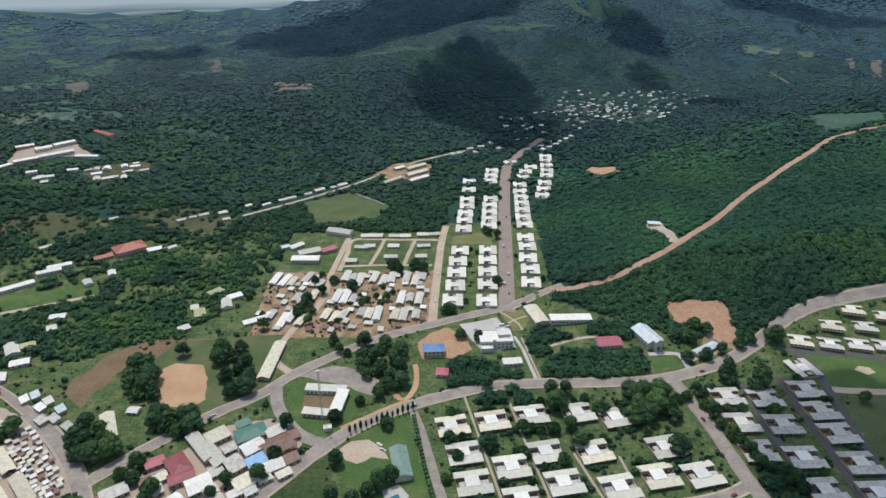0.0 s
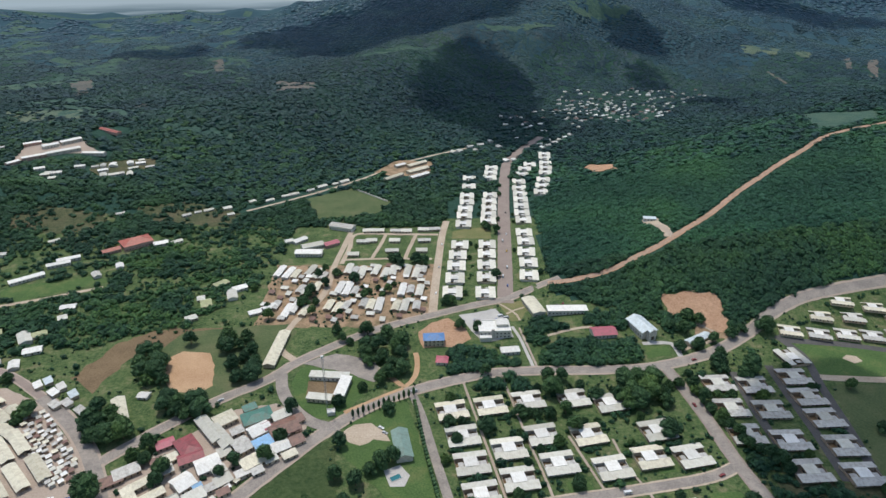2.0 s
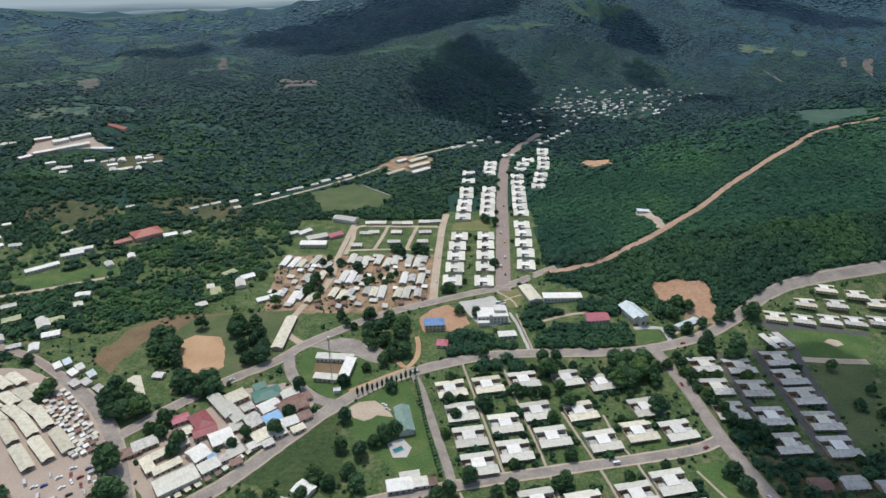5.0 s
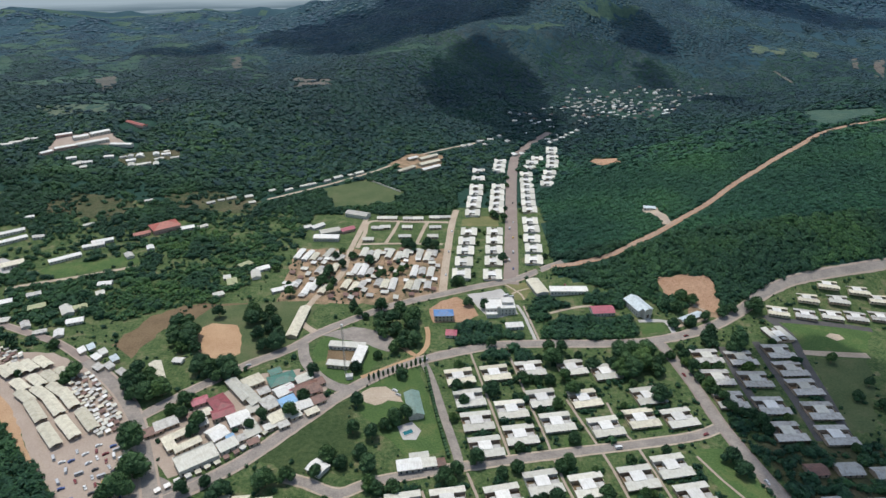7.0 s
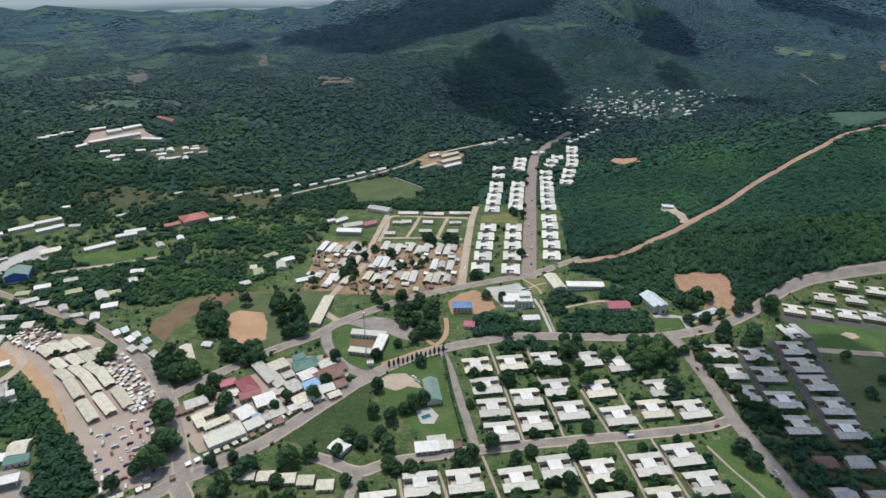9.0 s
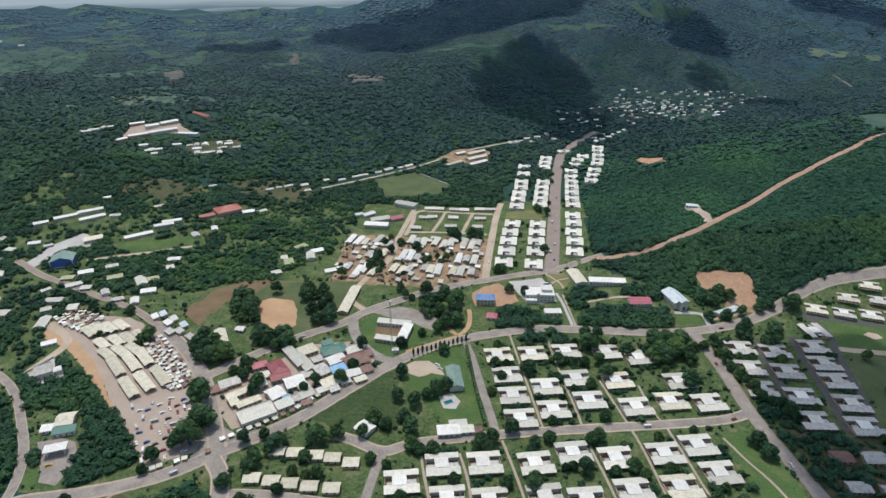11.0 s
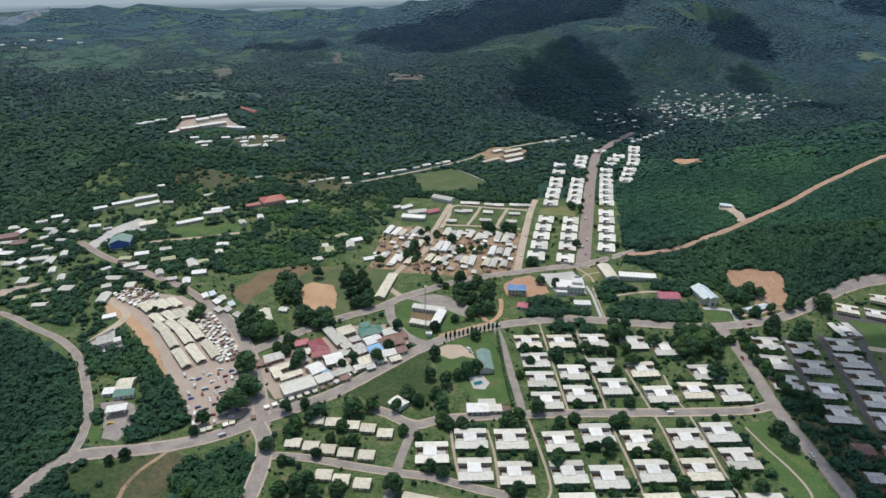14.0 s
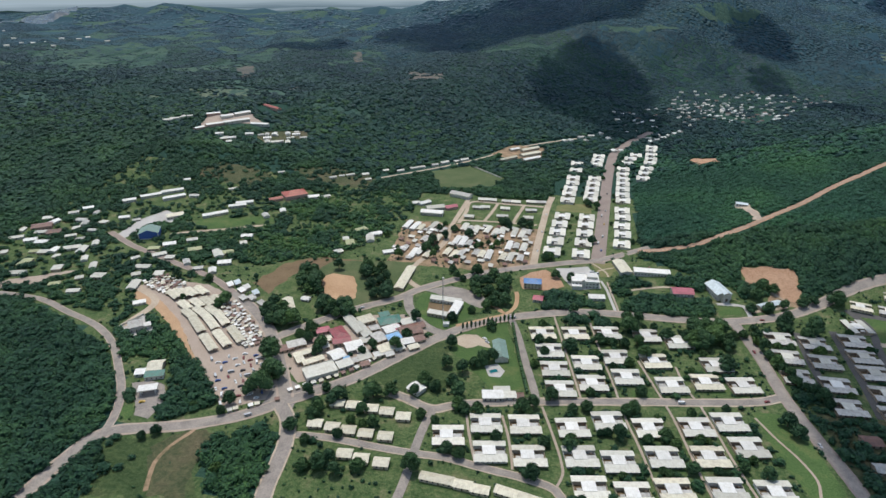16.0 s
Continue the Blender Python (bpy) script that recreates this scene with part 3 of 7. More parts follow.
PALE_FIELD_H = [
    (359, 1978), (464, 2003), (590, 2009), (559, 1968), (469, 1935), (391, 1919),
]
PALE_FIELD_I = [
    (566, 943), (604, 942), (642, 934), (681, 934), (648, 883), (598, 863), (552, 838), (545, 873),
]
SOUTH_FIELD = [
    (-247, 139), (-233, 158), (-216, 161), (-206, 149), (-210, 131), (-201, 103), (-226, 99), (-238, 119),
]
SOUTH_MEADOW = [
    (-283, 139), (-248, 148), (-224, 159), (-213, 145), (-212, 131), (-193, 104), (-259, 93),
]
SOUTH_LAWN = [
    (-275, 136), (-255, 141), (-240, 122), (-264, 114),
]
SOUTH_TRACK = [
    (-225, 164), (-230, 153), (-235, 140), (-236, 126), (-232, 114), (-227, 103),
]
WEST_CLEAR = [
    (-552, 314), (-530, 333), (-506, 348), (-486, 360), (-497, 341), (-509, 321), (-542, 304),
]
UPPER_LEFT_FIELD = [
    (-398, 720), (-338, 749), (-262, 717), (-260, 668), (-331, 676), (-374, 680),
]
UPPER_LEFT_FIELD_B = [
    (-528, 669), (-509, 706), (-436, 696), (-398, 662), (-443, 635), (-508, 636),
]
HOSPITAL_YARD = [
    (-621, 826), (-633, 879), (-575, 932), (-547, 902), (-519, 882), (-564, 866), (-599, 835),
]
HILL_LOT = [
    (-509, 821), (-509, 848), (-446, 894), (-431, 865), (-453, 826), (-481, 800),
]
SCHOOL_YARD = [
    (-106, 881), (-76, 945), (-17, 936), (-20, 880), (-70, 859),
]
MARKET_EDGE = [
    (-396, 332), (-364, 320), (-324, 290), (-292, 256), (-268, 230), (-274, 229), (-298, 253), (-327, 280),
    (-361, 306), (-391, 318),
]
JUNCTION = [
    (-193, 196), (-195, 220), (-192, 227), (-173, 218), (-150, 229), (-154, 216), (-171, 203), (-166, 181),
    (-172, 180), (-180, 190), (-198, 178),
]
FORECOURT = [
    (-115, 386), (-88, 401), (-58, 391), (-43, 371), (-54, 362), (-71, 372), (-101, 383),
]
PLOT_A = [
    (76, 262), (89, 266), (92, 255), (78, 251),
]
PLOT_B = [
    (92, 186), (103, 188), (104, 182), (94, 180),
]
PLOT_C = [
    (135, 276), (148, 279), (150, 271), (136, 268),
]
PLOT_D = [
    (27, 172), (38, 175), (40, 170), (28, 168),
]
BELT_A = [
    (69, 427), (80, 455), (139, 463), (148, 452), (140, 436), (98, 427), (81, 410), (69, 409),
]
BELT_B = [
    (77, 398), (101, 420), (161, 419), (164, 398), (158, 383), (76, 380),
]
BELT_C = [
    (-2, 384), (12, 409), (61, 397), (65, 379), (40, 368), (2, 370),
]
BELT_D = [
    (-69, 410), (-45, 425), (-21, 409), (-19, 382), (-36, 366), (-63, 376),
]
BELT_E = [
    (137, 362), (166, 361), (163, 331), (136, 331),
]
BELT_F = [
    (25, 362), (60, 369), (70, 353), (27, 352),
]
BELT_G = [
    (195, 459), (222, 431), (209, 421), (190, 428),
]
GROVE_A = [
    (-251, 399), (-230, 399), (-210, 361), (-229, 358),
]
GROVE_B = [
    (-188, 422), (-160, 422), (-142, 358), (-162, 356),
]
GROVE_C = [
    (-206, 338), (-176, 338), (-172, 322), (-195, 321),
]
GROVE_D = [
    (-259, 322), (-240, 333), (-214, 298), (-228, 289),
]
WEST_WOOD = [
    (-624, 307), (-479, 288), (-409, 262), (-352, 230), (-307, 188), (-282, 151), (-279, 112), (-261, 78),
    (-343, 64),
]
SOUTH_WOOD = [
    (-216, 151), (-177, 171), (-162, 158), (-157, 128), (-155, 95), (-193, 113),
]
STATION_WOOD = [
    (-333, 225), (-329, 248), (-329, 275), (-300, 262), (-271, 236), (-246, 211), (-229, 185), (-257, 161),
    (-276, 174), (-265, 188), (-280, 209), (-309, 233),
]
RIGHT_WOOD = [
    (104, 500), (111, 594), (116, 671), (131, 772), (160, 859), (200, 878), (461, 957), (862, 1028),
    (467, 488), (398, 482), (345, 471), (306, 460), (250, 430), (256, 466), (203, 479), (190, 469),
    (149, 464), (136, 475),
]
RIGHT_WOOD_B = [
    (146, 452), (159, 464), (201, 470), (189, 432), (184, 446), (165, 451), (156, 433), (142, 434),
]
SCRUB = [
    (-339, 477), (-343, 573), (-297, 623), (-214, 698), (-172, 580), (-192, 507), (-232, 431), (-265, 431),
    (-291, 407), (-332, 408),
]
TREES_A = [
    (32, 227), (70, 233), (42, 232), (54, 323), (66, 322), (75, 322), (181, 242), (-51, 217),
    (-36, 214), (-4, 223), (3, 228), (225, 394), (-42, 168), (6, 160), (30, 190), (94, 211),
    (63, 206), (83, 258), (112, 343), (128, 342), (140, 340),
]
TREES_B = [
    (190, 358), (150, 360), (140, 367), (156, 309), (87, 325), (90, 308), (77, 294), (170, 354),
    (4, 313), (9, 297), (1, 279), (16, 238), (117, 212), (108, 184), (140, 191), (153, 186),
    (75, 237), (185, 231), (-75, 202), (-51, 172), (-46, 213),
]
TREES_C = [
    (-115, 216), (-103, 222), (-81, 240), (-71, 235), (-60, 244), (-54, 260), (-68, 265), (-53, 232),
    (-46, 270), (-40, 275), (-33, 280), (-69, 294), (-85, 225), (-152, 197), (-139, 208), (-164, 210),
    (-142, 204), (-106, 186), (-118, 199), (-294, 324), (-219, 252), (-198, 224), (-208, 201), (-217, 189),
]
TREES_D = [
    (-302, 322), (-192, 279), (-177, 260), (-134, 277), (-176, 269), (-201, 282), (-140, 267), (-110, 300),
    (-109, 328), (-115, 281), (-76, 335), (-48, 361), (-61, 353), (-39, 368), (-79, 414), (-66, 429),
    (-213, 414), (-183, 420), (-188, 328), (-176, 336), (-195, 292),
]
TREES_E = [
    (30, 435), (15, 439), (33, 372), (81, 366), (90, 363), (-39, 328), (30, 309), (196, 404),
    (212, 407), (228, 414), (245, 421), (256, 426), (215, 443), (207, 429), (224, 439), (197, 432),
    (248, 384), (233, 367), (219, 373),
]
TREES_F = [
    (-162, 173), (-151, 186), (-147, 162), (-149, 193), (-122, 186), (-113, 184), (-127, 171), (-104, 145),
    (-75, 157), (-70, 151), (-124, 147), (-129, 141), (-139, 139), (-117, 138), (-192, 126), (-270, 118),
    (-258, 144), (-251, 150), (-241, 180), (-218, 178), (-152, 217), (-340, 324), (-298, 315), (-372, 364),
    (-335, 364),
]
TREES_G = [
    (-50, 569), (-56, 575), (-20, 562), (-29, 568), (-110, 538), (-128, 498), (-131, 477), (-89, 526),
    (-93, 431), (-86, 418), (-69, 431), (54, 536), (54, 657), (63, 648), (51, 665), (3, 481),
    (8, 481),
]
TREES_I = [
    (-128, 537), (-123, 548), (-129, 491), (-120, 480), (-120, 462), (-158, 454), (-186, 508), (-80, 509),
    (-72, 502), (-64, 508), (-54, 504), (-49, 516), (-75, 492), (-59, 494), (-45, 559), (-117, 515),
    (-164, 474), (-95, 463),
]
TREES_BIG = [
    (217, 380), (277, 428), (240, 373), (133, 334), (153, 304), (81, 346),
]
TREES_H = [
    (178, 356), (188, 364), (187, 347), (190, 338), (191, 327), (195, 318), (197, 310), (200, 302),
    (201, 290), (206, 285), (211, 281), (215, 276), (204, 274), (197, 278), (217, 270), (200, 296),
]
WARDS = [
    (-596.0, 841.3, 31.4, 17.2, 45), (-568.7, 868.3, 45.8, 20.2, 47), (-526.0, 873.3, 34.2, 11.6, -3),
    (-625.7, 889.3, 23.5, 11.5, 41), (-595.9, 884.1, 22.2, 19.9, 47), (-577.9, 907.8, 30.5, 19.8, 54),
    (-613.0, 817.7, 17.5, 9.4, 65),
]
SCHOOL_FAR = [
    (-42.1, 917.2, 37, 16.1, 44), (-39.6, 887.9, 38.3, 18.7, 41), (-35.8, 860.4, 34.8, 14.9, 43),
    (-68.2, 910.1, 18.7, 13.7, 43), (-73.7, 853.6, 35.6, 10.5, 48),
]
RED_LONG = [
    (-546.3, 967.6, 54.7, 15.4, -35),
]
FIELD_WALL = [
    (-126.4, 805.6), (-75.1, 754.5),
]
VILLAGE_HEART = [
    (388, 1316),
]
PALE_FIELD_J = [
    (1146, 1784), (1171, 1799), (1108, 1677), (1085, 1663),
]
PALE_FIELD_K = [
    (-652, 1768), (-630, 1788), (-566, 1609), (-586, 1591),
]
PALE_FIELD_L = [
    (-614, 1186), (-591, 1218), (-575, 1192), (-593, 1155),
]
PALE_FIELD_M = [
    (-909, 1055), (-848, 1054), (-820, 1016), (-856, 1003),
]
PALE_FIELD_N = [
    (89, 1753), (183, 1776), (310, 1837), (325, 1827), (212, 1748), (102, 1708),
]
PALE_FIELD_O = [
    (-856, 1405), (-821, 1432), (-756, 1297), (-786, 1290),
]
PALE_FIELD_P = [
    (-829, 1126), (-684, 1140), (-641, 1056), (-731, 1032),
]
PALE_FIELD_Q = [
    (-704, 1162), (-570, 1151), (-531, 1085), (-623, 1069), (-737, 1092),
]
SCAR = [
    (864, 1646), (865, 1623), (853, 1551), (850, 1516),
]
SPUR_YARD = [
    (222, 610), (238, 608), (238, 592), (242, 578), (237, 558), (230, 561), (232, 583), (221, 594),
]
STATION_GRASS = [
    (-295, 166), (-288, 176), (-280, 164), (-281, 157),
]
COMPOUND = [
    (-368, 265), (-359, 290), (-333, 267), (-346, 252),
]
LAKE = [
    (-2998, 2841), (-2829, 2918), (-2775, 3152), (-2624, 2960), (-2622, 2653), (-2546, 2380),
]
FAR_TOWN = [
    (-1880, 1723), (-1926, 1834), (-1828, 1784), (-1866, 1883), (-1710, 1741), (-1837, 1926), (-1746, 1870), (-1802, 1971), (-1827, 2048), (-2043, 1925), (-1671, 1957), (-2253, 2098),
]
STATION_TREES = [
    (-380, 274), (-376, 296), (-355, 292), (-318, 263), (-292, 236), (-273, 207), (-277, 202), (-309, 227), (-323, 241), (-335, 236), (-324, 215), (-346, 241),
]
SHADE_SOIL = [
    (206, 262), (222, 264), (292, 256), (300, 150), (216, 140), (208, 200),
]
AVENUE_TREES = [
    (196, 322), (208, 318), (216, 262), (226, 240), (222, 186), (236, 184), (240, 150), (216, 146), (206, 196), (200, 240),
]
SOUTH_THICKET = [
    (-285, 139), (-264, 142), (-252, 124), (-258, 93), (-288, 96),
]


# ---- land ----
def steps(stops):
    """Coordinates with a spacing that changes from stretch to stretch."""
    out = [stops[0][0]]
    for (a, s), (b, _) in zip(stops, stops[1:]):
        k = max(1, round((b - a) / s))
        out += [a + (b - a) * i / k for i in range(1, k + 1)]
    return np.array(out)


gx = steps(((-4800, 130), (-1500, 40), (-720, 12), (900, 40), (1800, 130), (5000, 1)))
gy = steps(((-420, 40), (60, 12), (1150, 26), (2000, 60), (4950, 1)))
GX, GY = np.meshgrid(gx, gy)
GZ = h(GX, GY) + np.array([roughness(x, y) for x, y in zip(GX.ravel(), GY.ravel())]).reshape(GX.shape)
nx, ny = len(gx), len(gy)
idx = np.arange(nx * ny).reshape(ny, nx)
quads = np.stack([idx[:-1, :-1], idx[:-1, 1:], idx[1:, 1:], idx[1:, :-1]], -1).reshape(-1, 4)
me = mesh_of("ground", np.stack([GX, GY, GZ], -1).reshape(-1, 3).tolist(), quads.tolist(), GROUND, True)
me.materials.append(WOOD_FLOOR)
cx, cy = GX[:-1, :-1].ravel() + 6, GY[:-1, :-1].ravel() + 6
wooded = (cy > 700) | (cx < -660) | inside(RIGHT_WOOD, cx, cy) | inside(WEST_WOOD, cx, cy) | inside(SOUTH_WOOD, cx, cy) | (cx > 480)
me.materials.append(HAZED_FAR_MEADOW)
me.materials.append(HAZED_FAR_FLOOR)
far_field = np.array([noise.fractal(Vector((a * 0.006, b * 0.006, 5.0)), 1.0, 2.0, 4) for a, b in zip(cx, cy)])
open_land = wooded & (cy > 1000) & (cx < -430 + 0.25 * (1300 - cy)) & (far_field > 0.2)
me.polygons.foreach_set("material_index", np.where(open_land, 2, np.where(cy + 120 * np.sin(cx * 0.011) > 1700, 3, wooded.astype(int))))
tagged(new("ground", me), "green valley floor rising into wooded hills", "ground", kind="structure")


def land(x, y):
    """Height of the ground mesh, with the far roughness."""
    return float(h(x, y)) + float(roughness(x, y))


def patch(name, poly, material_, label, lift=0.12, ragged=1.6, cell=14.0):
    """A piece of ground of its own surface with a ragged edge, laid over the land."""
    pts = []
    for i, (a, b) in enumerate(zip(poly, poly[1:] + poly[:1])):
        k = max(1, int(math.dist(a, b) / 5))
        for j in range(k):
            x, y = a[0] + (b[0] - a[0]) * j / k, a[1] + (b[1] - a[1]) * j / k
            n = noise.noise_vector(Vector((x * 0.13, y * 0.13, i * 0.1)))
            pts.append((x + n.x * ragged, y + n.y * ragged))
    bm = bmesh.new()
    bm.faces.new([bm.verts.new((x, y, 0)) for x, y in pts])
    xs, ys = [p[0] for p in pts], [p[1] for p in pts]
    for lo, hi, axis in ((min(xs), max(xs), (1, 0, 0)), (min(ys), max(ys), (0, 1, 0))):
        v = lo + cell
        while v < hi:
            bmesh.ops.bisect_plane(bm, geom=bm.verts[:] + bm.edges[:] + bm.faces[:], plane_co=(v * axis[0], v * axis[1], 0), plane_no=axis)
            v += cell
    bmesh.ops.triangulate(bm, faces=bm.faces[:])
    for v in bm.verts:
        v.co.z = land(v.co.x, v.co.y) + lift
    if sum(f.normal.z for f in bm.faces) < 0:
        bmesh.ops.reverse_faces(bm, faces=bm.faces[:])
    me = bpy.data.meshes.new(name)
    bm.to_mesh(me)
    bm.free()
    me.materials.append(material_)
    return tagged(new(name, me), label, "ground", kind="structure")


def smooth_line(pts, step=5.0):
    out = []
    p = [Vector((*q, 0)) for q in pts]
    p = [2 * p[0] - p[1], *p, 2 * p[-1] - p[-2]]
    for a, b, c, d in zip(p, p[1:], p[2:], p[3:]):
        k = max(1, int((c - b).length / step))
        for i in range(k):
            u = i / k
            out.append(0.5 * (2 * b + (c - a) * u + (2 * a - 5 * b + 4 * c - d) * u * u + (3 * b - a - 3 * c + d) * u ** 3))
    out.append(p[-2])
    return out


ROAD_LINES = []


def road(name, pts, width, material_, label, lift, ragged=0.25, shoulder=None):
    line = smooth_line(pts)
    ROAD_LINES.append(([(p.x, p.y) for p in line[::3]] + [(line[-1].x, line[-1].y)], width / 2))
    for extra, mat, up, nm in (((shoulder[0], shoulder[1], lift - 0.05, "verge"),) if shoulder else ()) + ((0, material_, lift, name),):
        verts, faces = [], []
        for i, p in enumerate(line):
            t = (line[min(i + 1, len(line) - 1)] - line[max(i - 1, 0)]).normalized()
            s = Vector((-t.y, t.x, 0))
            for k in (-1, -0.5, 0, 0.5, 1):
                w = width / 2 + extra
                edge = noise.noise(Vector((p.x * 0.22, p.y * 0.12, k * 9 + extra))) * (ragged + extra * 0.5) if abs(k) == 1 else 0
                q = p + s * (k * w + math.copysign(edge, k) if k else 0)
                verts.append((q.x, q.y, land(q.x, q.y) + up + 0.06 * (1 - abs(k))))
            if i:
                o = 5 * i
                faces += [(o + k, o - 5 + k, o - 4 + k, o + k + 1) for k in range(4)]
        me = mesh_of(nm, verts, faces, mat, True)
        me.flip_normals() if me.polygons[0].normal.z < 0 else None
        tagged(new(nm, me), label if nm == name else "dusty earth verge along the road", "road", kind="structure")


PAVED = "worn grey two-lane asphalt road with sandy edges"
road("road", MAIN_ROAD, 8.2, ASPHALT, PAVED, 0.34, 0.5, shoulder=(1.6, YARD))
road("road", RING_ROAD, 7.4, ASPHALT, PAVED, 0.36, 0.5, shoulder=(1.4, YARD))
road("road", CIRCLE_ROAD, 9, ASPHALT, PAVED, 0.38)
road("road", SOUTH_ROAD, 9, ASPHALT, PAVED, 0.40, shoulder=(1.2, PALE_DIRT))
road("road", MARKET_ROAD[:6], 9, ASPHALT, PAVED, 0.42, shoulder=(1.5, YARD))
road("road", MARKET_ROAD[5:], 5.5, RED_ASPHALT, "narrow worn road climbing past small houses", 0.40, shoulder=(1.0, YARD))
road("road", WEST_ROAD, 5.0, ASPHALT, PAVED, 0.38, shoulder=(0.7, YARD))
road("boulevard", BOULEVARD, 10.5, RED_ASPHALT, "broad grey asphalt avenue between the house rows", 0.32, shoulder=(2.2, RED_ASPHALT))
road("road", GARDEN_STREET, 6, ASPHALT, "narrow asphalt lane beside the garden hedge", 0.30)
road("road", ESTATE_STREET, 6.5, ASPHALT, "asphalt street between the estate houses", 0.30, shoulder=(1.2, PALE_DIRT))
road("road", ESTATE_AVENUE, 7.4, ASPHALT, "asphalt avenue along the estate", 0.32, shoulder=(1.3, RED_ASPHALT))
road("road", COTTAGE_LANE, 6, ASPHALT, "asphalt lane between cottages", 0.28)
road("road", TERRACE_LANE, 5, ASPHALT, "asphalt lane between cottages", 0.26, shoulder=(0.8, PALE_DIRT))
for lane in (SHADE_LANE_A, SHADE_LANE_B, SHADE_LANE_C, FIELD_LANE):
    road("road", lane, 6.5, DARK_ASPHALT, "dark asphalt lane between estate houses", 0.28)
road("dirt_road", DIRT_ROAD, 4.6, HILL_ROAD, "orange earth road climbing the wooded hillside", 0.5, 1.1, shoulder=(1.2, RED_DIRT))
road("dirt_street", DIRT_STREET, 8, PALE_DIRT, "pale earth street beside the house rows", 0.26, 0.6)
for lane, w in ((FIELD_PATH, 7), (TRACK_A, 6), (TRACK_B, 7), (TRACK_C, 5), (SCHOOL_TRACK, 5), (LOOP_TRACK, 5), (CROSS_TRACK_A, 4), (CROSS_TRACK_B, 4), (CROSS_TRACK_C, 4)):
    road("dirt_track", lane, w, PALE_DIRT, "pale trodden earth track", 0.24, 0.6)
road("dirt_track", ORANGE_TRACK, 4, DIRT, "orange trodden earth track", 0.25, 0.6)
road("dirt_track", SOUTH_TRACK, 2.6, QUARTER, "worn orange earth path through the meadow", 0.2, 0.8)
for lane, w, mat in ((PATH_A, 3.0, PALE_DIRT), (PATH_B, 4.0, CONCRETE), (PATH_C, 2.6, CONCRETE), (PATH_D, 3.6, PALE_DIRT), (PATH_E, 1.8, PALE_DIRT), (PATH_F, 1.8, PALE_DIRT)):
    road("footpath", lane, w, mat, "pale path between trees and houses", 0.24, 0.4)
road("verge", ORANGE_VERGE, 4, DIRT, "orange earth verge beside the road", 0.31, 0.6)
road("dirt_track", SCAR, 7, HAZED_FAR_SOIL, "pale earth track on the far slope", 0.6, 1.0)
road("track", SPUR, 5.5, YARD, "pale gravel spur track on the hillside", 0.6, 0.8)
for lane in (FOOT_A, FOOT_B, FOOT_C, FOOT_D, FOOT_E, FOOT_F, FOOT_G, FOOT_H, FOOT_I):
    road("footpath", lane, 1.6, YARD, "narrow trodden earth footpath", 0.22, 0.4)

